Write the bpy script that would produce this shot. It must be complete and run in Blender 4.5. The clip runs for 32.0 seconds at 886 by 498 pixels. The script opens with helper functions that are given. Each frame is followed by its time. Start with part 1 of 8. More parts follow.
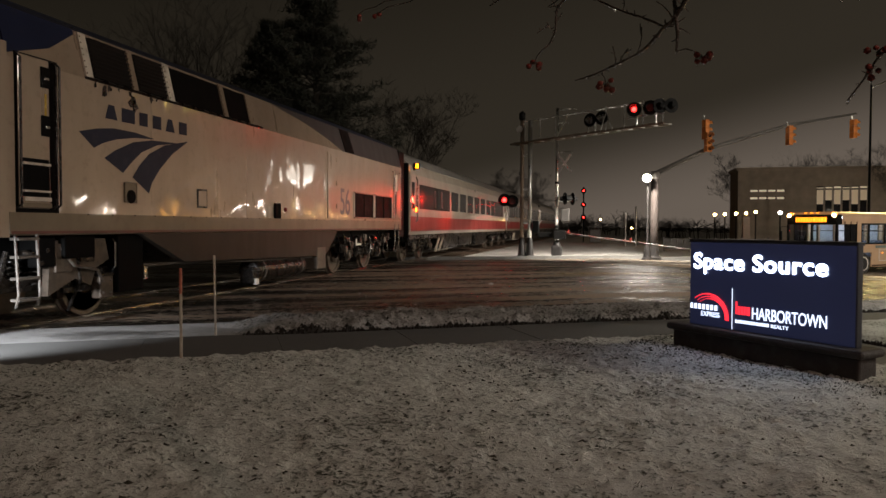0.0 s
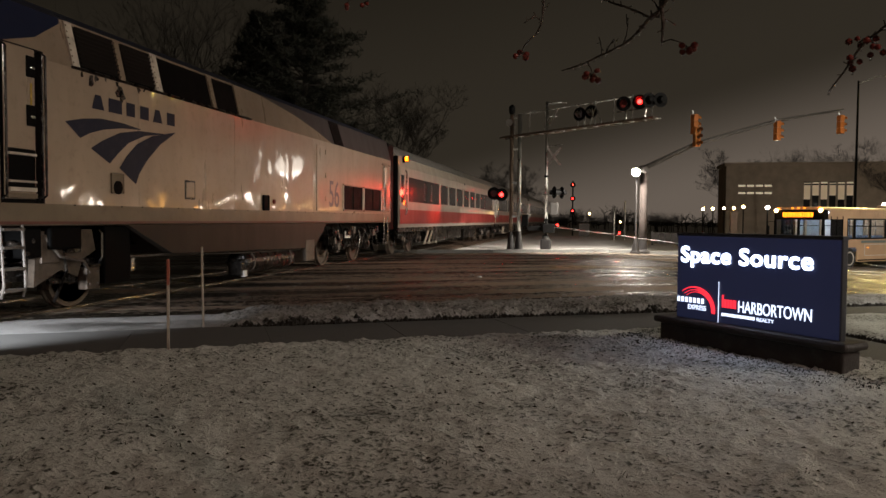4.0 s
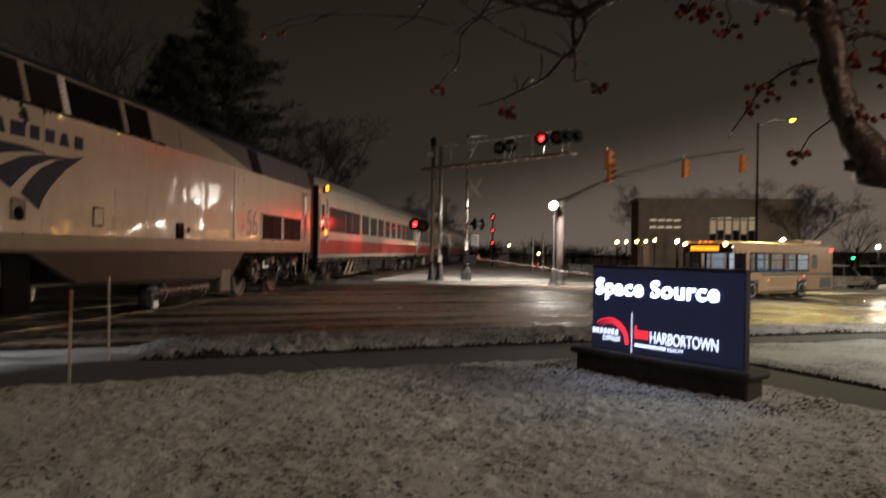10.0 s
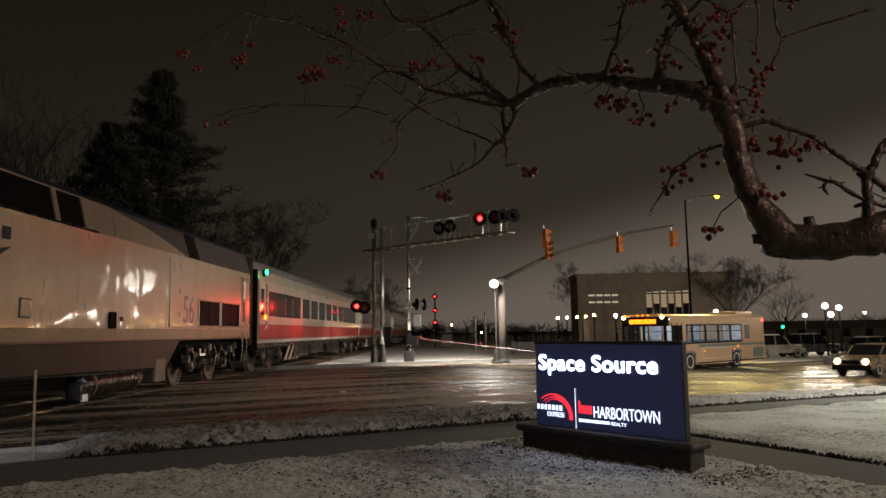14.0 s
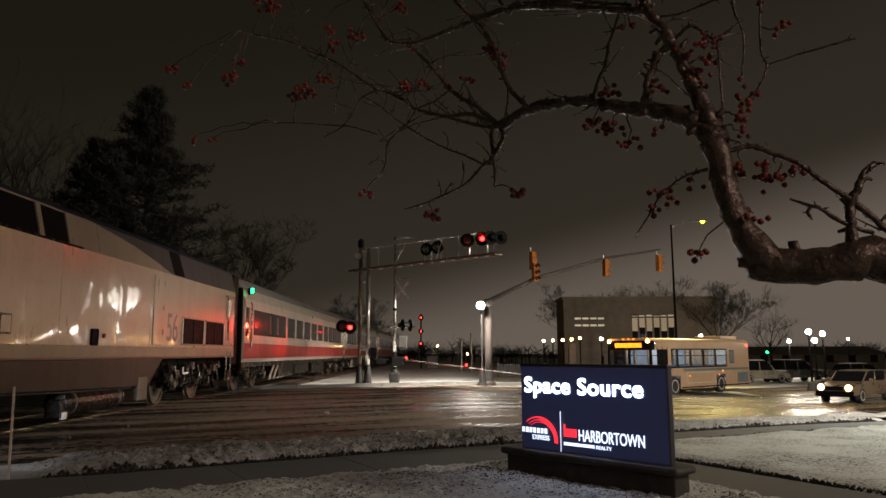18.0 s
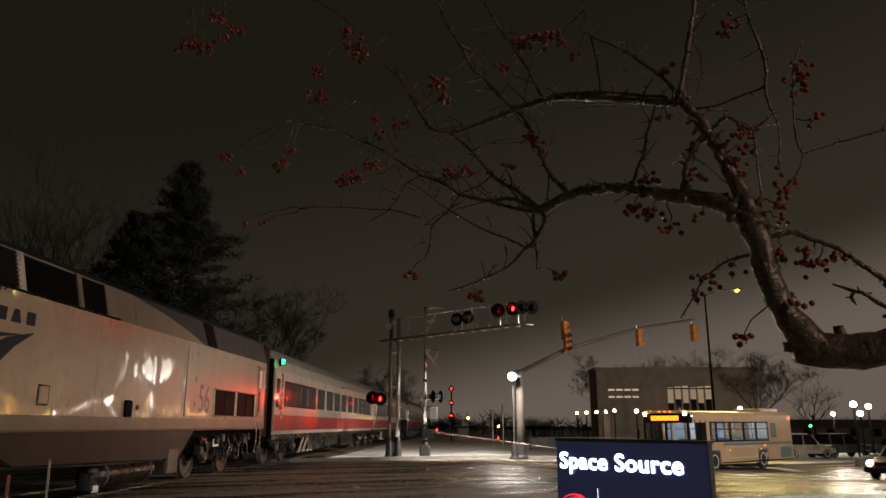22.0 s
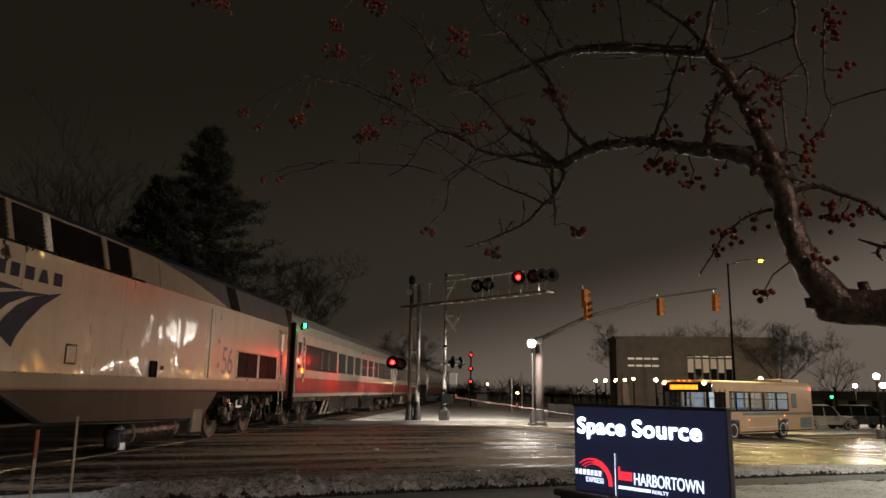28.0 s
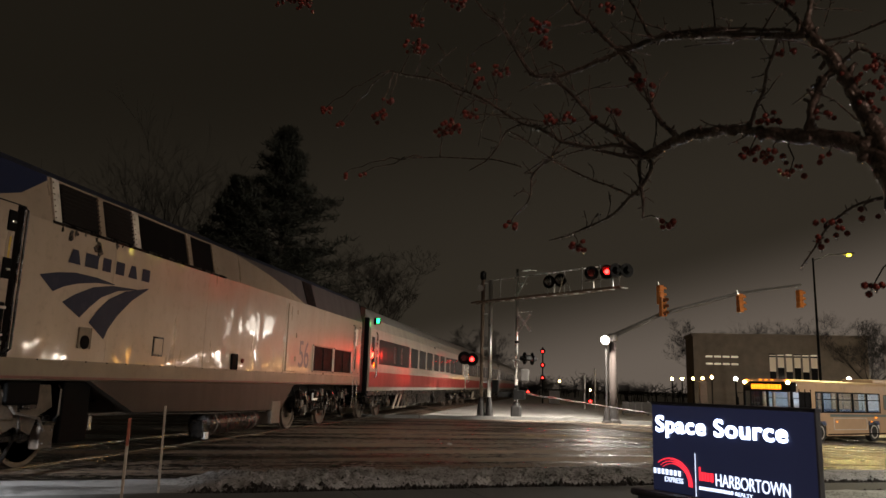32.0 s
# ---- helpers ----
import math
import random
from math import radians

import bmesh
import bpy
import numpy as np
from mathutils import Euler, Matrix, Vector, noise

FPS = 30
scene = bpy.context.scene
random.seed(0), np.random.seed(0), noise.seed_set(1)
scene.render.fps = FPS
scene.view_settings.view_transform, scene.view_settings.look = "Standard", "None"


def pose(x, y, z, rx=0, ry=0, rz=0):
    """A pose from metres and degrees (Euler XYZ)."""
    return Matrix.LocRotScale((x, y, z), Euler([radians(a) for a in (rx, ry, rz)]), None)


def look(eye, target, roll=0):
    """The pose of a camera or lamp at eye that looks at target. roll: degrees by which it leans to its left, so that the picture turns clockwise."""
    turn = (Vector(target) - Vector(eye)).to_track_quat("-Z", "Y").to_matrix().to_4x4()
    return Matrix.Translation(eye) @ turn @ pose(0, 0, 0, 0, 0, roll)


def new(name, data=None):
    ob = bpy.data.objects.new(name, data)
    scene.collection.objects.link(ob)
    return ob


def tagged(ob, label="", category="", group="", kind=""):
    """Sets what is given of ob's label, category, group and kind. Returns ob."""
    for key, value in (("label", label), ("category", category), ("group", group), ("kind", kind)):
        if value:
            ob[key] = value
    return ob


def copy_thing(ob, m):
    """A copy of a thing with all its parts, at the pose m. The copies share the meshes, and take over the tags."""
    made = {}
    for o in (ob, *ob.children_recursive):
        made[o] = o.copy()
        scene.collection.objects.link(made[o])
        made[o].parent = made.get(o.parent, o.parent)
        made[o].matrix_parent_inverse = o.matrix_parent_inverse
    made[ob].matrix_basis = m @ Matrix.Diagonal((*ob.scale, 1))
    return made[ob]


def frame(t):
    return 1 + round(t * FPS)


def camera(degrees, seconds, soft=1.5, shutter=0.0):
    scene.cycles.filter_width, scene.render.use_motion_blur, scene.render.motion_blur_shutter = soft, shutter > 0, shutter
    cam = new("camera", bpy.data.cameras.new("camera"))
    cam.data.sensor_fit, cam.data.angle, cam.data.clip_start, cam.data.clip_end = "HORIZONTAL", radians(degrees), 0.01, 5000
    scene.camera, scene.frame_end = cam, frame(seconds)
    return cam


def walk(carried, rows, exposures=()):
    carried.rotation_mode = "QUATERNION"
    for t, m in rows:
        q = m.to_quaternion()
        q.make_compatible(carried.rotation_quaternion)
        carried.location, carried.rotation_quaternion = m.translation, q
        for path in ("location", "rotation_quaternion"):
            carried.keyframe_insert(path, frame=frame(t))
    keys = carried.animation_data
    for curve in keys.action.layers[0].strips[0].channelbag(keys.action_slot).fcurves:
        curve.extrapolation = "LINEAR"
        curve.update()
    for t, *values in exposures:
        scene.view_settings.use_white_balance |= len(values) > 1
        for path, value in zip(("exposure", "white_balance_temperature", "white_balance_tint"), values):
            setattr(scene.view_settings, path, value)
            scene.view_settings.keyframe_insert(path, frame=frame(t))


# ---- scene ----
cam = camera(62.6, 32.0, 1.5, 0.9)

PATH = [
    (0, (-0.328, -0.5, 1.339), (-0.764, 1.451, 1.277), 0.1),
    (0.5, (-0.333, -0.5, 1.334), (-0.774, 1.449, 1.269), 0.2),
    (1, (-0.324, -0.501, 1.331), (-0.766, 1.448, 1.261), 0.2),
    (1.5, (-0.329, -0.495, 1.333), (-0.763, 1.455, 1.255), 0.3),
    (2, (-0.331, -0.492, 1.332), (-0.758, 1.46, 1.247), 0.5),
    (2.5, (-0.325, -0.496, 1.325), (-0.745, 1.457, 1.235), 0.6),
    (3, (-0.332, -0.488, 1.33), (-0.745, 1.467, 1.238), 0.6),
    (3.5, (-0.319, -0.499, 1.33), (-0.725, 1.458, 1.246), 0.4),
    (5.5, (-0.325, -0.506, 1.331), (-0.743, 1.449, 1.253), 0.5),
    (6, (-0.324, -0.5, 1.332), (-0.742, 1.454, 1.244), 0.7),
    (6.5, (-0.322, -0.495, 1.328), (-0.725, 1.462, 1.229), 1.1),
    (7, (-0.325, -0.502, 1.328), (-0.697, 1.46, 1.217), 1.6),
    (7.5, (-0.314, -0.503, 1.327), (-0.647, 1.465, 1.202), 2.2),
    (8, (-0.315, -0.484, 1.335), (-0.606, 1.489, 1.19), 2.8),
    (8.5, (-0.312, -0.48, 1.321), (-0.583, 1.495, 1.164), 2.9),
    (9, (-0.327, -0.481, 1.305), (-0.584, 1.497, 1.163), 2.5),
    (9.5, (-0.31, -0.471, 1.319), (-0.55, 1.512, 1.223), 1.8),
    (10, (-0.312, -0.485, 1.336), (-0.507, 1.505, 1.342), 0.9),
    (10.5, (-0.307, -0.501, 1.33), (-0.414, 1.492, 1.45), 0.0),
    (11, (-0.308, -0.523, 1.334), (-0.378, 1.468, 1.508), -0.5),
    (11.5, (-0.312, -0.529, 1.331), (-0.366, 1.46, 1.543), -0.6),
    (12, (-0.313, -0.534, 1.33), (-0.363, 1.453, 1.548), -0.6),
    (12.5, (-0.315, -0.533, 1.33), (-0.366, 1.454, 1.549), -0.6),
    (13, (-0.31, -0.529, 1.33), (-0.356, 1.458, 1.549), -0.7),
    (13.5, (-0.308, -0.528, 1.33), (-0.351, 1.459, 1.551), -0.8),
    (14, (-0.308, -0.532, 1.331), (-0.343, 1.455, 1.557), -0.9),
    (14.5, (-0.307, -0.537, 1.332), (-0.33, 1.449, 1.566), -1.0),
    (16.5, (-0.298, -0.531, 1.332), (-0.278, 1.452, 1.592), -0.5),
    (17, (-0.302, -0.537, 1.331), (-0.284, 1.445, 1.601), -0.4),
    (17.5, (-0.308, -0.535, 1.326), (-0.298, 1.446, 1.605), -0.2),
    (18, (-0.308, -0.53, 1.328), (-0.307, 1.45, 1.611), -0.2),
    (18.5, (-0.324, -0.546, 1.328), (-0.33, 1.434, 1.61), -0.1),
    (19, (-0.318, -0.543, 1.329), (-0.329, 1.436, 1.615), 0.1),
    (19.5, (-0.324, -0.547, 1.33), (-0.337, 1.432, 1.614), 0.3),
    (20, (-0.323, -0.537, 1.326), (-0.34, 1.442, 1.611), 0.5),
    (20.5, (-0.332, -0.523, 1.322), (-0.357, 1.455, 1.618), 0.6),
    (21, (-0.337, -0.531, 1.337), (-0.382, 1.44, 1.675), 0.6),
    (21.5, (-0.337, -0.557, 1.343), (-0.406, 1.403, 1.733), 0.4),
    (22, (-0.34, -0.581, 1.347), (-0.419, 1.361, 1.817), 0.0),
    (22.5, (-0.34, -0.568, 1.334), (-0.459, 1.378, 1.782), -0.1),
    (23, (-0.335, -0.578, 1.335), (-0.468, 1.365, 1.789), -0.3),
    (23.5, (-0.337, -0.585, 1.333), (-0.476, 1.359, 1.781), -0.2),
    (24, (-0.334, -0.58, 1.336), (-0.473, 1.365, 1.781), 0.0),
    (24.5, (-0.33, -0.591, 1.332), (-0.465, 1.354, 1.777), 0.2),
    (25, (-0.33, -0.581, 1.335), (-0.457, 1.366, 1.774), 0.4),
    (25.5, (-0.325, -0.571, 1.333), (-0.445, 1.378, 1.764), 0.6),
    (27.5, (-0.328, -0.564, 1.323), (-0.446, 1.395, 1.71), 0.8),
    (28, (-0.331, -0.561, 1.324), (-0.468, 1.398, 1.706), 0.9),
    (28.5, (-0.339, -0.575, 1.327), (-0.509, 1.381, 1.707), 1.0),
    (29, (-0.348, -0.559, 1.329), (-0.58, 1.392, 1.702), 1.1),
    (29.5, (-0.344, -0.567, 1.336), (-0.581, 1.383, 1.711), 1.0),
    (30, (-0.351, -0.584, 1.33), (-0.631, 1.358, 1.718), 1.2),
    (30.5, (-0.371, -0.582, 1.33), (-0.672, 1.357, 1.716), 1.4),
    (31, (-0.365, -0.573, 1.328), (-0.688, 1.363, 1.709), 1.6),
    (31.5, (-0.355, -0.57, 1.341), (-0.687, 1.367, 1.712), 1.7),
    (32, (-0.361, -0.557, 1.32), (-0.69, 1.381, 1.686), 1.7),
]
walk(cam, [(t, look(eye, target, roll)) for t, eye, target, roll in PATH])

# ---- light ----
world = bpy.data.worlds.new("night")
scene.world = world
world.use_nodes = True
wn, wl = world.node_tree.nodes, world.node_tree.links
wn.clear()
w_out = wn.new("ShaderNodeOutputWorld")
w_bg = wn.new("ShaderNodeBackground")
w_tc = wn.new("ShaderNodeTexCoord")
w_sep = wn.new("ShaderNodeSeparateXYZ")
w_ramp = wn.new("ShaderNodeValToRGB")
w_ramp.color_ramp.elements[0].position, w_ramp.color_ramp.elements[0].color = 0.0, (0.138, 0.111, 0.089, 1)
w_mid = w_ramp.color_ramp.elements.new(0.14)
w_mid.color = (0.0302, 0.0244, 0.0172, 1)
w_ramp.color_ramp.elements[2].position, w_ramp.color_ramp.elements[2].color = 0.5, (0.0122, 0.0098, 0.0066, 1)
w_ramp.color_ramp.interpolation = "EASE"
wl.new(w_tc.outputs["Generated"], w_sep.inputs[0])
w_lean = wn.new("ShaderNodeMath")
w_lean.operation = "MULTIPLY_ADD"
w_lean.inputs[1].default_value = -0.25
wl.new(w_sep.outputs["X"], w_lean.inputs[0])
wl.new(w_sep.outputs["Z"], w_lean.inputs[2])
wl.new(w_lean.outputs[0], w_ramp.inputs[0])
wl.new(w_ramp.outputs[0], w_bg.inputs["Color"])
wl.new(w_bg.outputs[0], w_out.inputs[0])
w_bg.inputs["Strength"].default_value = 0.94


def lamp(place, watts, colour, radius=0.1, kind="POINT", target=None, spread=120, blend=0.6):
    data = bpy.data.lights.new("lamp_light", kind)
    data.energy, data.color = watts, colour
    data.shadow_soft_size = radius
    if kind == "SPOT":
        data.spot_size, data.spot_blend = radians(spread), blend
    ob = new("lamp_light", data)
    ob.matrix_world = look(place, target) if target else pose(*place)
    return ob


WHITE, WARM, SODIUM, REDL, ORANGE = (1.0, 0.9, 0.78), (1.0, 0.81, 0.7), (1.0, 0.74, 0.25), (1.0, 0.03, 0.015), (1.0, 0.63, 0.49)


# ---- materials ----
def nodes_of(name):
    m = bpy.data.materials.new(name)
    m.use_nodes = True
    t = m.node_tree
    return m, t.nodes, t.links, t.nodes["Principled BSDF"]


def mixed(nodes, links, fac, a, b):
    n = nodes.new("ShaderNodeMix")
    n.data_type = "RGBA"
    for socket, v in ((n.inputs[6], a), (n.inputs[7], b)):
        if isinstance(v, tuple):
            socket.default_value = (*v[:3], 1)
        else:
            links.new(v, socket)
    if isinstance(fac, float):
        n.inputs[0].default_value = fac
    else:
        links.new(fac, n.inputs[0])
    return n.outputs[2]


def noise_tex(nodes, links, vec, scale, detail=4.0, rough=0.55, stretch=None):
    if stretch:
        mp = nodes.new("ShaderNodeMapping")
        mp.inputs["Scale"].default_value = stretch[:3]
        if len(stretch) > 3:
            mp.inputs["Rotation"].default_value = (0, 0, stretch[3])
        links.new(vec, mp.inputs[0])
        vec = mp.outputs[0]
    n = nodes.new("ShaderNodeTexNoise")
    n.inputs["Scale"].default_value, n.inputs["Detail"].default_value, n.inputs["Roughness"].default_value = scale, detail, rough
    links.new(vec, n.inputs["Vector"])
    return n.outputs["Fac"]


def ramped(nodes, links, fac, lo, hi, a=0.0, b=1.0):
    n = nodes.new("ShaderNodeMapRange")
    n.inputs["From Min"].default_value, n.inputs["From Max"].default_value = lo, hi
    n.inputs["To Min"].default_value, n.inputs["To Max"].default_value = a, b
    links.new(fac, n.inputs["Value"])
    return n.outputs["Result"]


def mat(name, col, rough=0.6, metal=0.0, var=0.25, scale=3.0, fine=40.0, bump=0.15, dist=0.01, dirt=None, dirt_amount=0.5, stretch=None, coat=0.0, shine=0.4):
    """A painted, metal or stone surface: colour varied at two scales, worn gloss, fine relief, and dirt in patches."""
    m, n, l, p = nodes_of(name)
    vec = n.new("ShaderNodeTexCoord").outputs["Object"]
    big, small = noise_tex(n, l, vec, scale, 5, 0.6, stretch), noise_tex(n, l, vec, fine, 3)
    lo, hi = tuple(c * (1 - var) for c in col), tuple(min(1, c * (1 + var)) for c in col)
    c = mixed(n, l, ramped(n, l, big, 0.3, 0.7), lo, hi)
    c = mixed(n, l, ramped(n, l, small, 0.35, 0.75, 0, 0.35), c, lo)
    if dirt:
        spots = noise_tex(n, l, vec, scale * 1.7, 8, 0.7, stretch)
        c = mixed(n, l, ramped(n, l, spots, 0.62 - 0.25 * dirt_amount, 0.75), c, dirt)
    l.new(c, p.inputs["Base Color"])
    l.new(ramped(n, l, big, 0.25, 0.75, max(0.03, rough - 0.1), min(1, rough + 0.12)), p.inputs["Roughness"])
    p.inputs["Metallic"].default_value = metal
    p.inputs["Coat Weight"].default_value = coat
    p.inputs["Specular IOR Level"].default_value = shine
    b = n.new("ShaderNodeBump")
    b.inputs["Strength"].default_value, b.inputs["Distance"].default_value = bump, dist
    l.new(small, b.inputs["Height"])
    l.new(b.outputs[0], p.inputs["Normal"])
    return m


def glow(name, col, strength):
    m, n, l, p = nodes_of(name)
    p.inputs["Base Color"].default_value = (*col, 1)
    p.inputs["Roughness"].default_value = 0.3
    p.inputs["Emission Color"].default_value = (*col, 1)
    p.inputs["Emission Strength"].default_value = strength
    return m


def glass_mat(name, tint=(0.7, 0.75, 0.78), alpha=0.35):
    m, n, l, p = nodes_of(name)
    n.remove(p)
    tr, gl, mx = n.new("ShaderNodeBsdfTransparent"), n.new("ShaderNodeBsdfGlossy"), n.new("ShaderNodeMixShader")
    tr.inputs[0].default_value = (*tint, 1)
    gl.inputs["Roughness"].default_value = 0.03
    mx.inputs[0].default_value = 0.07
    l.new(tr.outputs[0], mx.inputs[1])
    l.new(gl.outputs[0], mx.inputs[2])
    l.new(mx.outputs[0], n["Material Output"].inputs[0])
    return m


def glass_drop(name):
    m, n, l, p = nodes_of(name)
    p.inputs["Base Color"].default_value = (0.95, 0.97, 1.0, 1)
    p.inputs["Roughness"].default_value = 0.03
    p.inputs["IOR"].default_value = 1.33
    p.inputs["Transmission Weight"].default_value = 0.9
    return m


def snow_mat(name, bare, cover=0.5, fine=9.0, white=(0.72, 0.72, 0.74), bump=0.6):
    """Thin wet snow with what lies under it showing through."""
    m, n, l, p = nodes_of(name)
    vec = n.new("ShaderNodeTexCoord").outputs["Object"]
    patch, clump, grain = noise_tex(n, l, vec, 0.9, 4, 0.6), noise_tex(n, l, vec, fine, 6, 0.65), noise_tex(n, l, vec, 90, 3)
    add = n.new("ShaderNodeMath")
    add.operation = "MULTIPLY_ADD"
    l.new(patch, add.inputs[0])
    add.inputs[1].default_value = 0.45
    l.new(clump, add.inputs[2])
    f = ramped(n, l, add.outputs[0], 0.9 - 0.35 * cover, 1.02 - 0.35 * cover)
    grey = mixed(n, l, ramped(n, l, grain, 0.3, 0.7), tuple(c * 0.8 for c in white), white)
    c = mixed(n, l, ramped(n, l, patch, 0.3, 0.75), grey, tuple(c * 0.7 for c in white))
    l.new(mixed(n, l, f, c, bare), p.inputs["Base Color"])
    p.inputs["Roughness"].default_value = 0.75
    b = n.new("ShaderNodeBump")
    b.inputs["Strength"].default_value, b.inputs["Distance"].default_value = bump, 0.035
    l.new(clump, b.inputs["Height"])
    b2 = n.new("ShaderNodeBump")
    b2.inputs["Strength"].default_value, b2.inputs["Distance"].default_value = 0.4, 0.006
    l.new(grain, b2.inputs["Height"])
    l.new(b.outputs[0], b2.inputs["Normal"])
    l.new(b2.outputs[0], p.inputs["Normal"])
    return m


def wet_mat(name, dark, light, turn, slush=0.45, along=6.0, rough=(0.1, 0.45), scale=1.6, bump=0.3, shine=(0.22, 0.05)):
    """Wet paving with slush dragged along the lanes by tyres."""
    m, n, l, p = nodes_of(name)
    vec = n.new("ShaderNodeTexCoord").outputs["Object"]
    mp = n.new("ShaderNodeMapping")
    mp.vector_type = "TEXTURE"
    mp.inputs["Rotation"].default_value, mp.inputs["Scale"].default_value = (0, 0, turn), (along, 1, 1)
    l.new(vec, mp.inputs[0])
    lanes, streak = noise_tex(n, l, mp.outputs[0], scale, 3, 0.5), noise_tex(n, l, mp.outputs[0], scale * 9, 8, 0.8)
    clump, grain = noise_tex(n, l, vec, 7.0, 9, 0.75), noise_tex(n, l, vec, 140, 2)
    mix_a, mix_b = n.new("ShaderNodeMath"), n.new("ShaderNodeMath")
    mix_a.operation = mix_b.operation = "MULTIPLY_ADD"
    mix_a.inputs[1].default_value, mix_b.inputs[1].default_value = 0.65, 0.75
    l.new(streak, mix_a.inputs[0])
    l.new(lanes, mix_a.inputs[2])
    l.new(clump, mix_b.inputs[0])
    l.new(mix_a.outputs[0], mix_b.inputs[2])
    f = ramped(n, l, mix_b.outputs[0], 1.39 - 0.35 * slush, 1.54 - 0.35 * slush)
    base = mixed(n, l, ramped(n, l, grain, 0.3, 0.7), dark, tuple(c * 1.9 for c in dark))
    l.new(mixed(n, l, f, base, light), p.inputs["Base Color"])
    l.new(ramped(n, l, f, 0.0, 1.0, *rough), p.inputs["Roughness"])
    l.new(ramped(n, l, f, 0.0, 1.0, *shine), p.inputs["Specular IOR Level"])
    b = n.new("ShaderNodeBump")
    b.inputs["Strength"].default_value, b.inputs["Distance"].default_value = bump, 0.06
    l.new(mix_b.outputs[0], b.inputs["Height"])
    b2 = n.new("ShaderNodeBump")
    b2.inputs["Strength"].default_value, b2.inputs["Distance"].default_value = 0.25, 0.004
    l.new(grain, b2.inputs["Height"])
    l.new(b.outputs[0], b2.inputs["Normal"])
    l.new(b2.outputs[0], p.inputs["Normal"])
    return m


def livery(name, col, rough, metal, dirt, wave=0.12, shine=0.4, coat=0.0):
    """Sprayed sheet metal, gently dented, streaked by rain and road dirt."""
    m, n, l, p = nodes_of(name)
    vec = n.new("ShaderNodeTexCoord").outputs["Object"]
    streak = noise_tex(n, l, vec, 1.6, 5, 0.6, (1, 1.3, 0.3))
    dent, grime, grain = noise_tex(n, l, vec, 1.5, 1.0, 0.4, (1, 1.2, 0.9)), noise_tex(n, l, vec, 6, 8, 0.7), noise_tex(n, l, vec, 150, 2)
    c = mixed(n, l, ramped(n, l, streak, 0.35, 0.75), tuple(min(1, v * 1.06) for v in col), tuple(v * 0.88 for v in col))
    c = mixed(n, l, ramped(n, l, grime, 0.52, 0.78, 0, 0.6), c, dirt)
    l.new(c, p.inputs["Base Color"])
    p.inputs["Metallic"].default_value = metal
    p.inputs["Specular IOR Level"].default_value = shine
    l.new(ramped(n, l, streak, 0.25, 0.8, max(0.05, rough - 0.05), rough + 0.1), p.inputs["Roughness"])
    b = n.new("ShaderNodeBump")
    b.inputs["Strength"].default_value, b.inputs["Distance"].default_value = wave, 0.12
    l.new(dent, b.inputs["Height"])
    p.inputs["Coat Weight"].default_value = coat
    l.new(ramped(n, l, streak, 0.3, 0.7, 0.05, 0.1), p.inputs["Coat Roughness"])
    l.new(b.outputs[0], p.inputs["Coat Normal"])
    b2 = n.new("ShaderNodeBump")
    b2.inputs["Strength"].default_value, b2.inputs["Distance"].default_value = 0.06, 0.003
    l.new(grain, b2.inputs["Height"])
    l.new(b.outputs[0], b2.inputs["Normal"])
    l.new(b2.outputs[0], p.inputs["Normal"])
    return m


ROAD_TURN = math.atan2(0.484, 0.875)
M_LAWN = snow_mat("snowy_grass", (0.05, 0.052, 0.035), 0.42, 26.0, (0.64, 0.655, 0.6), 0.8)
M_VERGE = snow_mat("ploughed_snow", (0.05, 0.045, 0.035), 0.52, 26.0, (0.38, 0.372, 0.36), 0.9)
M_LAWNSIDE = snow_mat("fresh_snowy_grass", (0.11, 0.11, 0.08), 0.48, 26.0, (0.68, 0.7, 0.64), 1.0)
M_FIELD = snow_mat("snow_field", (0.08, 0.075, 0.06), 0.26, 9.0, (0.72, 0.7, 0.67), 1.0)
M_ROAD = wet_mat("wet_asphalt", (0.011, 0.0095, 0.008), (0.25, 0.195, 0.15), ROAD_TURN, 0.58, 14.0, (0.24, 0.85), 1.1, 0.6, (0.3, 0.05))
M_WALK = wet_mat("wet_concrete", (0.075, 0.075, 0.073), (0.14, 0.14, 0.135), ROAD_TURN, 0.3, 1.5, (0.7, 0.9), 0.7, 0.1, (0.1, 0.04))
M_APRON = wet_mat("slushy_asphalt", (0.06, 0.058, 0.055), (0.3, 0.295, 0.29), ROAD_TURN, 1.0, 3.0, (0.3, 0.7), 1.2, 0.4)
M_YELLOW = mat("road_paint_yellow", (0.5, 0.34, 0.05), 0.25, 0, 0.3, 4, 30, 0.3)
M_RAIL = mat("rail_steel", (0.5, 0.47, 0.43), 0.18, 1.0, 0.3, 4, 60, 0.2)
M_RUST = mat("rusty_steel", (0.07, 0.045, 0.03), 0.7, 0.4, 0.4, 6, 50, 0.4)
M_SILVER = livery("loco_silver", (0.34, 0.262, 0.193), 0.3, 0.3, (0.19, 0.142, 0.098), 0.2, 0.4, 0.9)
M_SILL = livery("loco_sill", (0.17, 0.136, 0.095), 0.35, 0.2, (0.1, 0.075, 0.055), 0.1)
M_NAVY = livery("loco_navy", (0.012, 0.016, 0.04), 0.3, 0.0, (0.03, 0.03, 0.03), 0.08)
M_BLUE = livery("decal_blue", (0.024, 0.026, 0.042), 0.3, 0.0, (0.045, 0.045, 0.055), 0.05, 0.06)
M_SKIRT = livery("tank_grey", (0.036, 0.029, 0.023), 0.45, 0.2, (0.05, 0.04, 0.03), 0.1, 0.2)
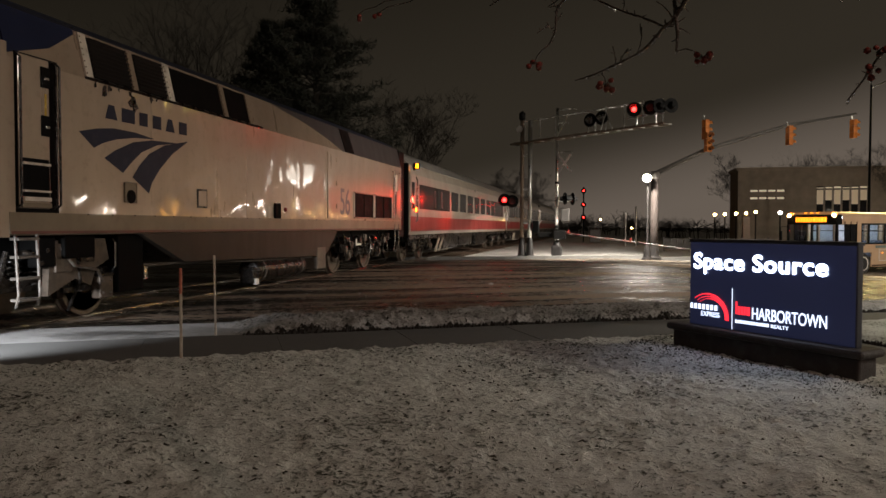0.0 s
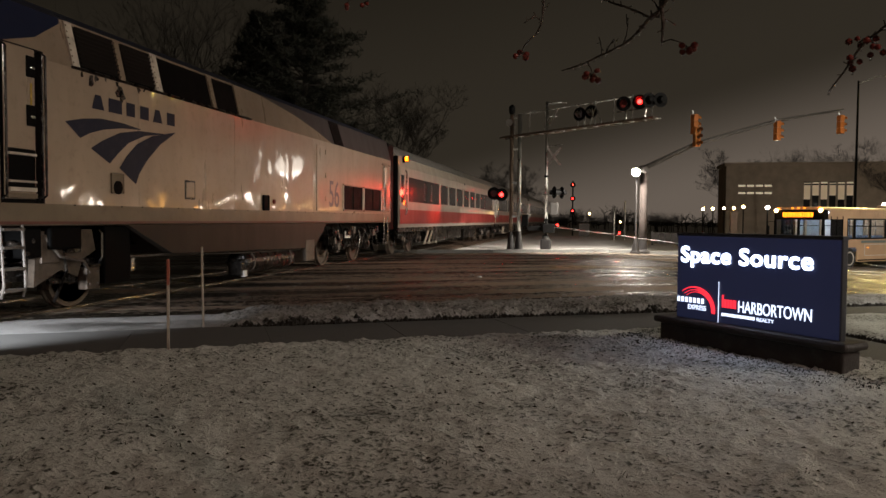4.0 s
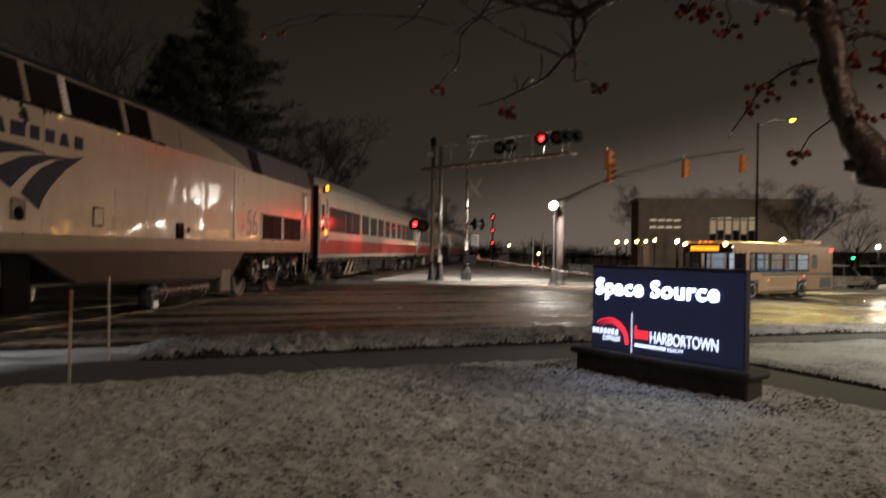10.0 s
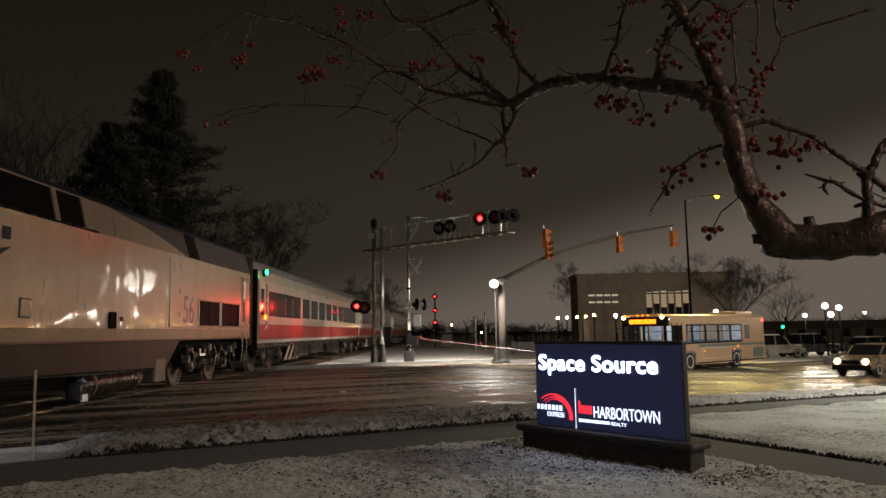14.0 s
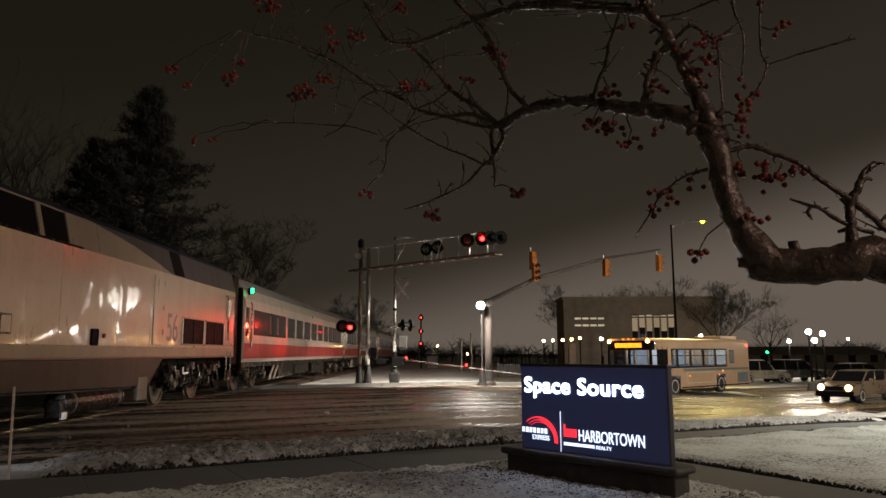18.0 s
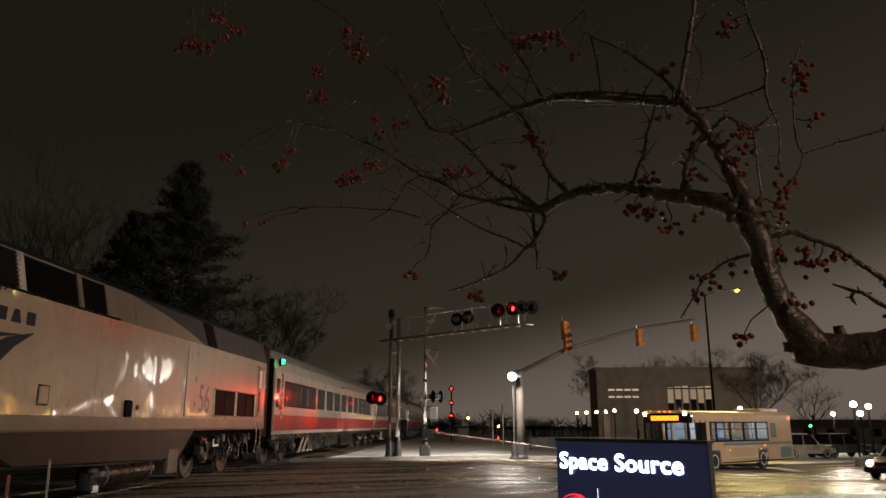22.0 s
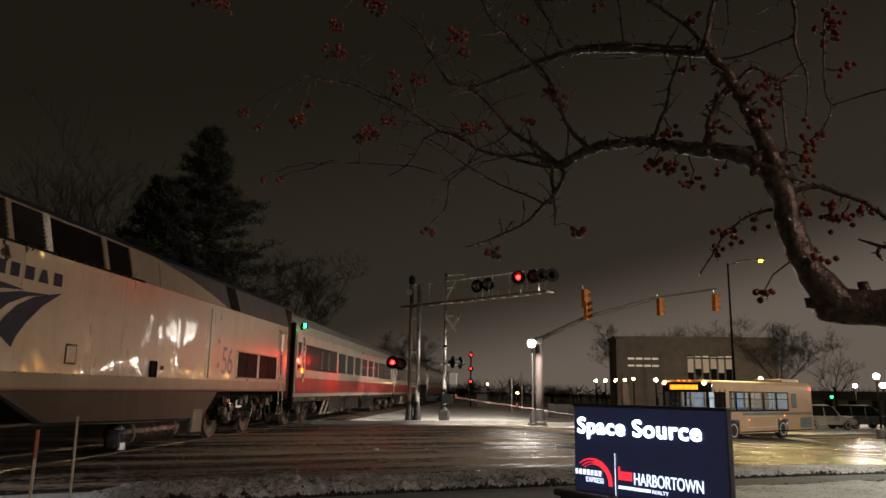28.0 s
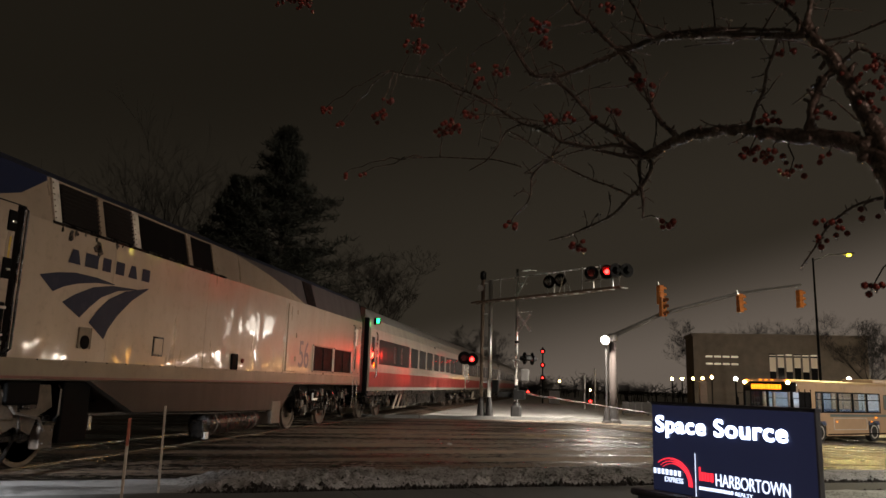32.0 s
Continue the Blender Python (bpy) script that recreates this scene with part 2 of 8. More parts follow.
M_REDLINE = mat("dull_red_stripe", (0.12, 0.04, 0.03), 0.4, 0, 0.3)
M_BLACK = mat("black_steel", (0.004, 0.004, 0.004), 0.6, 0.0, 0.3, 4, 60, 0.2, shine=0.05)
M_GRIME = mat("greasy_steel", (0.015, 0.013, 0.012), 0.26, 0.4, 0.5, 6, 40, 0.4, dirt=(0.06, 0.048, 0.037))
M_CASTING = mat("dirty_cast_iron", (0.085, 0.066, 0.05), 0.45, 0.2, 0.4, 6, 40, 0.4, dirt=(0.025, 0.02, 0.016))
M_PALEPOST = mat("pale_vent_post", (0.55, 0.5, 0.42), 0.5, 0, 0.2, 4, 60, 0.15, dirt=(0.2, 0.16, 0.12), dirt_amount=0.4)
M_SLATE = livery("loco_roof_grey", (0.045, 0.041, 0.042), 0.35, 0.0, (0.05, 0.045, 0.04), 0.08)
M_ICE = mat("snow_caked_steel", (0.13, 0.115, 0.1), 0.5, 0.2, 0.5, 8, 30, 0.6, dirt=(0.05, 0.045, 0.04))
M_WHEEL = mat("wheel_steel", (0.11, 0.088, 0.07), 0.4, 0.3, 0.4, 5, 40, 0.3, dirt=(0.08, 0.06, 0.045))
M_TREAD = mat("lit_rim", (0.15, 0.12, 0.09), 0.5, 0.2, 0.35, 6, 50, 0.3)
M_BOXGREY = mat("dull_bolted_plate", (0.12, 0.098, 0.078), 0.5, 0.2, 0.3, 5, 40, 0.2, dirt=(0.06, 0.048, 0.038))
M_CHROME = mat("bare_steel", (0.5, 0.49, 0.47), 0.22, 1.0, 0.15, 6, 60, 0.1)
M_WHITE_COACH = livery("coach_white", (0.38, 0.335, 0.28), 0.4, 0.0, (0.2, 0.17, 0.14), 0.06, 0.3, 0.5)
M_RED_COACH = livery("coach_red", (0.26, 0.03, 0.026), 0.5, 0.0, (0.12, 0.04, 0.03), 0.06)
M_GREY_COACH = livery("coach_grey", (0.24, 0.23, 0.22), 0.35, 0.2, (0.08, 0.07, 0.06), 0.06)
M_DARKGLASS = mat("tinted_window", (0.008, 0.008, 0.009), 0.06, 0.0, 0.2, 2, 30, 0.02, shine=0.22)
M_BAND = mat("window_band", (0.014, 0.012, 0.012), 0.18, 0.0, 0.3, 2, 30, 0.03, shine=0.1)
M_GALV = mat("galvanised_steel", (0.42, 0.42, 0.4), 0.32, 0.9, 0.25, 5, 60, 0.15, dirt=(0.2, 0.19, 0.17), stretch=(1, 1, 0.2))
M_ALU = mat("brushed_aluminium", (0.6, 0.6, 0.58), 0.26, 1.0, 0.15, 6, 70, 0.1, stretch=(1, 1, 0.15))
M_CORTEN = mat("weathered_brown_steel", (0.1, 0.07, 0.05), 0.5, 0.5, 0.35, 5, 50, 0.2)
M_BOOT = mat("black_cast_iron", (0.012, 0.011, 0.011), 0.5, 0.0, 0.3, 4, 50, 0.3, shine=0.25)
M_GATERED = mat("dull_gate_red", (0.05, 0.012, 0.01), 0.6, 0, 0.3, 6, 60, 0.2)
M_RELAY = mat("weathered_grey_box", (0.03, 0.028, 0.026), 0.6, 0.2, 0.3, 4, 50, 0.2)
M_SIGNAL = mat("signal_yellow", (0.36, 0.112, 0.016), 0.4, 0, 0.2, 3, 40, 0.1)
M_SIGNBOX = mat("sign_cabinet_black", (0.03, 0.032, 0.042), 0.4, 0.0, 0.3, 3, 60, 0.1)
M_MASON = mat("dark_cast_stone", (0.034, 0.028, 0.026), 0.7, 0, 0.35, 5, 50, 0.5, dirt=(0.06, 0.055, 0.052))
M_STAKE = mat("weathered_wood", (0.4, 0.36, 0.3), 0.7, 0, 0.25, 8, 60, 0.3)
M_ORANGE = mat("orange_marker_paint", (0.36, 0.12, 0.08), 0.5, 0, 0.25, 8, 60, 0.2)
M_BARK = mat("wet_bark", (0.075, 0.062, 0.052), 0.27, 0, 0.5, 25, 120, 0.9, 0.004, dirt=(0.11, 0.094, 0.08), shine=0.6)
M_BERRY = mat("crab_apple_skin", (0.19, 0.038, 0.031), 0.25, 0, 0.4, 30, 90, 0.15, 0.003)
M_DROP = glass_drop("water_drop")
M_FARBARK = mat("dark_bark", (0.03, 0.026, 0.022), 0.85, 0, 0.4, 3, 20, 0.4)
M_NEEDLE = mat("pine_needles", (0.013, 0.0145, 0.009), 0.75, 0, 0.5, 2, 14, 0.5)
M_WHITEPAINT = mat("white_paint", (0.72, 0.71, 0.68), 0.4, 0, 0.12, 5, 60, 0.1)
M_GATEWHITE = mat("dull_gate_white", (0.045, 0.043, 0.04), 0.6, 0, 0.3, 6, 60, 0.2, dirt=(0.08, 0.07, 0.06))
M_REDPAINT = mat("red_reflective", (0.16, 0.02, 0.016), 0.3, 0, 0.2, 5, 60, 0.1)
# bus: cream paint with the amber lamplight mixed into its colour
M_BUS = mat("bus_amber_cream", (0.42, 0.28, 0.175), 0.35, 0, 0.12, 1.2, 60, 0.05, dirt=(0.3, 0.205, 0.13), dirt_amount=0.2)
# far bus panes: opaque pale colour stands in for reflected interior light
M_FARPANE = mat("far_window_reflection", (0.34, 0.37, 0.42), 0.35, 0, 0.3, 3, 30, 0.1)
M_MASTPOST = mat("dull_brown_post", (0.034, 0.028, 0.026), 0.85, 0, 0.3, 4, 50, 0.2, shine=0.15)
M_MASTARM = mat("dull_grey_arm", (0.09, 0.085, 0.08), 0.6, 0.3, 0.25, 4, 50, 0.2)
M_ROADNUM = livery("faded_blue_numeral", (0.13, 0.125, 0.14), 0.35, 0.0, (0.1, 0.09, 0.08), 0.05, 0.06)
M_BUSBAND = livery("bus_teal_band", (0.12, 0.16, 0.16), 0.3, 0.05, (0.1, 0.09, 0.08), 0.05)
M_RUBBER = mat("tyre_rubber", (0.018, 0.018, 0.018), 0.75, 0, 0.3, 8, 60, 0.3)
M_SEAT = mat("bus_seat_blue", (0.08, 0.1, 0.16), 0.6, 0, 0.2)
M_RIM = mat("grey_wheel_rim", (0.55, 0.52, 0.48), 0.4, 0.1, 0.3, 6, 50, 0.2)
# far walls: base colour lightened to stand in for haze
M_BRICKFAR = mat("hazed_facade", (0.21, 0.172, 0.135), 0.8, 0, 0.25, 1, 8, 0.2)
M_GLASS = glass_mat("window_glass")
G_WHITE = glow("flood_lens", (1.0, 0.95, 0.86), 14)
G_GLOBE = glow("globe_lens", (1.0, 0.9, 0.74), 60)
G_SODIUM = glow("sodium_lens", (1.0, 0.8, 0.004), 150)
G_RED = glow("lit_red_lens", (1.0, 0.006, 0.005), 50)
G_AMBER = glow("lit_amber_lens", (1.0, 0.17, 0.002), 14)
G_GREEN = glow("lit_green_lens", (0.008, 1.0, 0.16), 14)
G_LETTER = glow("lit_white_letter", (0.66, 0.77, 1.0), 6.0)
# sign face: faint glow stands in for bloom round the letters
G_FACE = glow("sign_face_bloom", (0.014, 0.017, 0.044), 0.62)
M_LOUVRE = mat("louvre_grey", (0.012, 0.011, 0.01), 0.6, 0.0, 0.3, shine=0.12)
G_SMALL = glow("lit_small_letter", (0.7, 0.79, 1.0), 2.0)
G_LOGO = glow("lit_red_letter", (1.0, 0.03, 0.05), 1.5)
G_LED = glow("led_display", (1.0, 0.27, 0.012), 2.6)
G_INTERIOR = glow("interior_tube", (0.9, 0.95, 1.0), 19.0)
G_HEAD = glow("headlamp_lens", (1.0, 0.6, 0.3), 14)
G_WINDOW = glow("lit_office_window", (1.0, 0.88, 0.66), 0.22)
G_DIM = glow("dimly_lit_window", (1.0, 0.85, 0.66), 0.014)
G_TINY = glow("small_lens", (1.0, 0.5, 0.14), 55)


# ---- building blocks ----
def box(bm, x0, x1, y0, y1, z0, z1, bevel=0.0):
    vs = [bm.verts.new((x, y, z)) for x in (x0, x1) for y in (y0, y1) for z in (z0, z1)]
    fs = [bm.faces.new([vs[i] for i in f]) for f in ((0, 1, 3, 2), (4, 6, 7, 5), (0, 4, 5, 1), (2, 3, 7, 6), (0, 2, 6, 4), (1, 5, 7, 3))]
    if bevel:
        edges = list({e for f in fs for e in f.edges})
        bmesh.ops.bevel(bm, geom=edges, offset=bevel, segments=2, affect="EDGES", profile=0.5)
    return bm


def prism(bm, outline, shift):
    """A closed outline of 3D points, pushed along a vector."""
    shift = Vector(shift)
    a = [bm.verts.new(p) for p in outline]
    b = [bm.verts.new(Vector(p) + shift) for p in outline]
    bm.faces.new(a)
    bm.faces.new(b[::-1])
    for i in range(len(a)):
        j = (i + 1) % len(a)
        bm.faces.new((a[i], b[i], b[j], a[j]))
    bmesh.ops.recalc_face_normals(bm, faces=bm.faces)
    return bm


def tube(bm, points, radii, seg=8, cap=True):
    pts = [Vector(p) for p in points]
    radii = radii if isinstance(radii, (list, tuple)) else [radii] * len(pts)
    rings, side = [], None
    for i, p in enumerate(pts):
        way = (pts[min(i + 1, len(pts) - 1)] - pts[max(i - 1, 0)]).normalized()
        if side is None:
            side = way.orthogonal().normalized()
        side = (side - way * side.dot(way)).normalized()
        up = way.cross(side)
        rings.append([bm.verts.new(p + radii[i] * (math.cos(2 * math.pi * k / seg) * side + math.sin(2 * math.pi * k / seg) * up)) for k in range(seg)])
    for a, b in zip(rings, rings[1:]):
        for k in range(seg):
            j = (k + 1) % seg
            bm.faces.new((a[k], a[j], b[j], b[k]))
    if cap:
        bm.faces.new(rings[0][::-1])
        bm.faces.new(rings[-1])
    return bm


def lathe(bm, profile, axis="x", seg=24, at=(0, 0, 0)):
    """A profile of (along, radius) turned round an axis."""
    rings = []
    for s, r in profile:
        ring = []
        for k in range(seg):
            c, q = math.cos(2 * math.pi * k / seg) * r, math.sin(2 * math.pi * k / seg) * r
            v = {"x": (s, c, q), "y": (c, s, q), "z": (c, q, s)}[axis]
            ring.append(bm.verts.new(Vector(v) + Vector(at)))
        rings.append(ring)
    for a, b in zip(rings, rings[1:]):
        for k in range(seg):
            j = (k + 1) % seg
            bm.faces.new((a[k], a[j], b[j], b[k]))
    bm.faces.new(rings[0][::-1])
    bm.faces.new(rings[-1])
    bmesh.ops.recalc_face_normals(bm, faces=bm.faces)
    return bm


def ball(bm, p, r, sub=1):
    bmesh.ops.create_icosphere(bm, subdivisions=sub, radius=r, matrix=Matrix.Translation(p))
    return bm


def B():
    return bmesh.new()


def mesh_of(name, bm, material, smooth=False):
    me = bpy.data.meshes.new(name)
    bm.to_mesh(me)
    bm.free()
    me.materials.append(material)
    if smooth:
        for f in me.polygons:
            f.use_smooth = True
    return me


def part(name, bm, material, parent=None, label="", smooth=False, at=None):
    ob = new(name, mesh_of(name, bm, material, smooth))
    if parent:
        ob.parent = parent
    if at is not None:
        ob.matrix_basis = at
    if label:
        ob["label"] = label
    return ob


def share(name, ob, at, parent):
    """Another object on the same mesh."""
    c = new(name, ob.data)
    c.parent, c.matrix_basis = parent, at
    return c


def thing(name, at, label, category, group="", kind=""):
    ob = new(name)
    ob.matrix_world = at
    return tagged(ob, label, category, group, kind)


def lettering(name, text, size, material, parent, at, label="", thick=0.006, bold=0.0, space=1.0, wide=1.0, span=None, weight=0.0):
    cu = bpy.data.curves.new(name, "FONT")
    cu.body, cu.size, cu.extrude, cu.offset, cu.space_character, cu.resolution_u = text, size, thick, bold, space, 5
    tmp = new(name, cu)
    me = bpy.data.meshes.new_from_object(tmp.evaluated_get(bpy.context.evaluated_depsgraph_get()))
    bpy.data.objects.remove(tmp)
    if span:
        # stretched to a given width and capital height
        xs, top = [v.co.x for v in me.vertices], max(v.co.y for v in me.vertices)
        k = span[0] / (max(xs) - min(xs))
        me.transform(Matrix.Diagonal((k, span[1] / top, 1, 1)) @ Matrix.Translation((-min(xs), 0, 0)))
    else:
        me.transform(Matrix.Diagonal((wide, 1, 1, 1)))
    # one part for each letter: the islands of the mesh
    verts, polys = [v.co.copy() for v in me.vertices], [tuple(p.vertices) for p in me.polygons]
    bpy.data.meshes.remove(me)
    root = list(range(len(verts)))

    def find(i):
        while root[i] != i:
            root[i] = root[root[i]]
            i = root[i]
        return i

    for p in polys:
        for k in p[1:]:
            root[find(k)] = find(p[0])
    islands = {}
    for p in polys:
        islands.setdefault(find(p[0]), []).append(p)
    for faces in islands.values():
        used = sorted({k for p in faces for k in p})
        at_new, vs, fs = {k: n for n, k in enumerate(used)}, [], []
        # heavier strokes: the same outline laid round itself, each layer a hair deeper
        for k in range(13 if weight else 1):
            off = Vector((math.cos(k * math.pi / 6), math.sin(k * math.pi / 6), 0)) * weight * (k > 0) + Vector((0, 0, 0.0002 * (k - 13)))
            fs.extend(tuple(at_new[v] + len(vs) for v in p) for p in faces)
            vs.extend(tuple(verts[v] + off) for v in used)
        piece = bpy.data.meshes.new(name)
        piece.from_pydata(vs, [], fs)
        piece.materials.append(material)
        ob = new(name, piece)
        ob.parent, ob.matrix_basis = parent, at
        if label:
            ob["label"] = label


# ---- ground ----
ORIGIN, U, N = Vector((-5.82, 9.33, 0)), Vector((0.875, 0.484, 0)), Vector((-0.484, 0.875, 0))


def smooth(lo, hi, v):
    v = min(1, max(0, (v - lo) / (hi - lo)))
    return v * v * (3 - 2 * v)


def gz(x, y):
    """The lie of the land: level by the track, falling gently away along the road."""
    return -0.052 * max(0.0, min(x, 17.0)) * smooth(8, 30, y) - 0.12 * smooth(20, 34, y)


def ab(a, b):
    p = ORIGIN + a * U + b * N
    return p.x, p.y


def sheet(name, a0, a1, b0, b1, step, material, lift, relief=None, stepb=None):
    """A strip of ground in road coordinates; relief(x, y, a, b) adds its own height."""
    na, nb = max(1, round((a1 - a0) / step)), max(1, round((b1 - b0) / (stepb or step)))
    verts, faces = [], []
    for i in range(na + 1):
        for j in range(nb + 1):
            a, b = a0 + (a1 - a0) * i / na, b0 + (b1 - b0) * j / nb
            x, y = ab(a, b)
            h = relief(x, y, a, b) if relief else 0.0
            verts.append((x, y, gz(x, y) + lift + h))
    for i in range(na):
        for j in range(nb):
            k = i * (nb + 1) + j
            faces.append((k, k + nb + 1, k + nb + 2, k + 1))
    me = bpy.data.meshes.new(name)
    me.from_pydata(verts, [], faces)
    me.materials.append(material)
    for f in me.polygons:
        f.use_smooth = True
    return tagged(new(name, me), kind="structure")


def fbm(x, y, s):
    return noise.noise(Vector((x * s, y * s, 3.1))) + 0.5 * noise.noise(Vector((x * s * 2.1, y * s * 2.1, 7.7)))


def big_ground():
    n, verts, faces = 120, [], []
    def warp(i):
        v = 2 * i / n - 1
        return math.copysign(abs(v) ** 2.2, v) * 1500
    for i in range(n + 1):
        for j in range(n + 1):
            x, y = warp(i), 20 + warp(j)
            verts.append((x, y, gz(x, y) - 0.07 + 0.03 * fbm(x, y, 0.25) * (1 if abs(x) < 60 and y > 32 else 0)))
    for i in range(n):
        for j in range(n):
            k = i * (n + 1) + j
            faces.append((k, k + n + 1, k + n + 2, k + 1))
    me = bpy.data.meshes.new("ground")
    me.from_pydata(verts, [], faces)
    me.materials.append(M_FIELD)
    return tagged(new("ground", me), "snow-dusted ground reaching away into the dark", "ground", kind="structure")


def lawn_relief(x, y, a, b):
    edge = smooth(0, 0.25, -3.45 - b + 0.12 * fbm(x, y, 2.2))
    return edge * (0.05 + 0.018 * fbm(x, y, 1.4) + 0.018 * fbm(x, y, 5) + 0.017 * fbm(x, y, 12) + 0.022 * abs(fbm(x, y, 21))) - 0.05 * (1 - edge)


def verge_relief(x, y, a, b):
    start = smooth(-0.3, 0.9, a + 0.4 * fbm(x, y, 1.1))
    near = smooth(-2.08, -1.8, b + 0.14 * fbm(x, y, 2.6))
    far = 1 - smooth(-0.75, 0.0, b + 0.2 * fbm(x, y, 1.3))
    lump = 0.085 + 0.04 * fbm(x, y, 1.7) + 0.05 * abs(fbm(x, y, 5)) + 0.036 * fbm(x, y, 11) + 0.03 * fbm(x, y, 23)
    lump *= 1 - 0.45 * smooth(6.0, 9.5, a)
    return start * near * far * lump - 0.05 * (1 - start * near * far)


big_ground()
road = tagged(sheet("road", -60, 90, -0.6, 19.6, 1.0, M_ROAD, -0.04), "wet dark asphalt road streaked with brown slush", "road", kind="structure")


def rut_relief(x, y, a, b):
    """Ruts and ridges of slush pressed along the lanes, and loose crumbs."""
    rut = noise.noise(Vector((a * 0.07, b * 1.1, 2.0))) + 0.6 * noise.noise(Vector((a * 0.22, b * 3.4, 5.0)))
    return 0.009 * rut + 0.005 * fbm(x, y, 4.5)


ruts = sheet("road_ruts", -7, 42, -0.55, 15.5, 0.25, M_ROAD, -0.02, rut_relief, 0.08)
ruts.parent = road
ruts["label"] = "slush pressed into ruts along the lanes"
tagged(sheet("apron", -16, 0.6, -3.9, -0.3, 0.4, M_APRON, -0.024, lambda x, y, a, b: 0.008 * fbm(x, y, 3)), "slushy asphalt beside the rails", "pavement", kind="structure")
tagged(sheet("pavement_near", -4, 60, -3.7, -1.9, 0.5, M_WALK, -0.012), "wet dark concrete footpath cleared of snow", "footpath", kind="structure")
tagged(sheet("pavement_side", 5.85, 7.1, -30, -3.7, 0.5, M_WALK, -0.008), "wet dark concrete path running past the sign", "footpath", kind="structure")
tagged(sheet("lawn", -7.5, 5.9, -11.5, -3.35, 0.033, M_LAWN, 0.0, lawn_relief), "lawn under thin trampled snow with grass showing through", "lawn", kind="structure")
tagged(sheet("lawn_back", -45, 5.85, -45, -11.5, 1.2, M_LAWN, 0.035), "lawn under thin snow", "lawn", kind="structure")
tagged(sheet("lawn_left", -45, -7.5, -11.5, -3.8, 0.6, M_LAWN, 0.03), "lawn under thin snow", "lawn", kind="structure")


def side_relief(x, y, a, b):
    edge = smooth(0, 0.2, a - 7.1 + 0.1 * fbm(x, y, 2.4)) * smooth(0, 0.3, -2.95 - b + 0.12 * fbm(x, y, 1.7))
    return edge * (0.05 + 0.02 * fbm(x, y, 1.6) + 0.014 * fbm(x, y, 7)) - 0.05 * (1 - edge)


tagged(sheet("lawn_side", 7.05, 40, -16, -2.8, 0.14, M_LAWNSIDE, 0.0, side_relief), "snowy lawn beyond the path", "lawn", kind="structure")
tagged(sheet("snowbank", -0.6, 16, -2.15, 0.1, 0.028, M_VERGE, -0.01, verge_relief), "lumpy dirty ploughed snow along the kerb", "snowbank", kind="structure")
tagged(sheet("snowbank_far", 16, 60, -1.6, -0.3, 0.2, M_VERGE, -0.01, lambda x, y, a, b: 0.06 + 0.05 * fbm(x, y, 1.5)), "ploughed snow along the kerb", "snowbank", kind="structure")


def kerb():
    k = tagged(new("kerb"), "concrete kerb on the far edge of the road", "kerb", kind="structure")
    first = None
    for i in range(40):
        a = -4 + i * 2.0
        x, y = ab(a, 19.7)
        m = pose(x, y, gz(x, y), 0, 0, math.degrees(ROAD_TURN))
        if first is None:
            first = part("kerb_stone", box(B(), 0, 1.985, 0, 0.2, -0.1, 0.1, 0.015), M_WALK, k, at=m)
        else:
            share("kerb_stone", first, m, k)


kerb()


def slabs():
    """Concrete flags of the footpaths, each with its own joint."""
    for owner, a0, b0, along, count in (("pavement_near", -3.9, -3.66, True, 16), ("pavement_side", 5.89, -5.2, False, 7)):
        parent = bpy.data.objects[owner]
        for i in range(count):
            if along:
                a, b, da, db = a0 + 1.5 * i, b0, 1.494, 1.7
            else:
                a, b, da, db = a0, b0 - 1.5 * i, 1.17, 1.494
            ring = []
            for p, q in ((a, b), (a + da, b), (a + da, b + db), (a, b + db)):
                x, y = ab(p, q)
                ring.append((x, y, gz(x, y) - 0.03))
            part("paving_slab", prism(B(), ring, (0, 0, 0.026 + 0.002 * (i % 3))), M_WALK, parent)


slabs()


def road_line(b, a0, a1, width):
    bm = B()
    rows = []
    for i in range(61):
        a = a0 + (a1 - a0) * i / 60
        rows.append([bm.verts.new((*ab(a, q), gz(*ab(a, q)) - 0.003)) for q in (b, b + width)])
    for p, q in zip(rows, rows[1:]):
        bm.faces.new((p[0], q[0], q[1], p[1]))
    return bm


lines = tagged(new("road_marking", mesh_of("road_marking", road_line(7.4, 9, 60, 0.12), M_YELLOW)), "worn yellow centre line on wet asphalt", "road marking", kind="structure")
part("second_line", road_line(7.75, 9, 60, 0.12), M_YELLOW, lines)


def rails():
    for x in (-8.0, -9.435):
        bm = B()
        prism(bm, [(x - 0.037, -40, 0.0), (x + 0.037, -40, 0.0), (x + 0.037, -40, -0.04), (x + 0.012, -40, -0.06), (x + 0.012, -40, -0.15), (x - 0.012, -40, -0.15), (x - 0.012, -40, -0.06), (x - 0.037, -40, -0.04)], (0, 220, 0))
        ob = part("rail", bm, M_RAIL)
        tagged(ob, "polished steel rail set in slushy asphalt", "rail", "rails of the track")


rails()


def sleepers():
    track = tagged(new("track_bed"), "timber sleepers in snowy ballast", "track", kind="structure")
    first = None
    for i in range(120):
        y = 34.5 + i * 0.62
        m = pose(-8.72, y, -0.16, 0, 0, 0)
        if first is None:
            first = part("sleeper", box(B(), -1.3, 1.3, -0.11, 0.11, -0.09, 0.09, 0.012), M_RUST, track, at=m)
        else:
            share("sleeper", first, m, track)


sleepers()


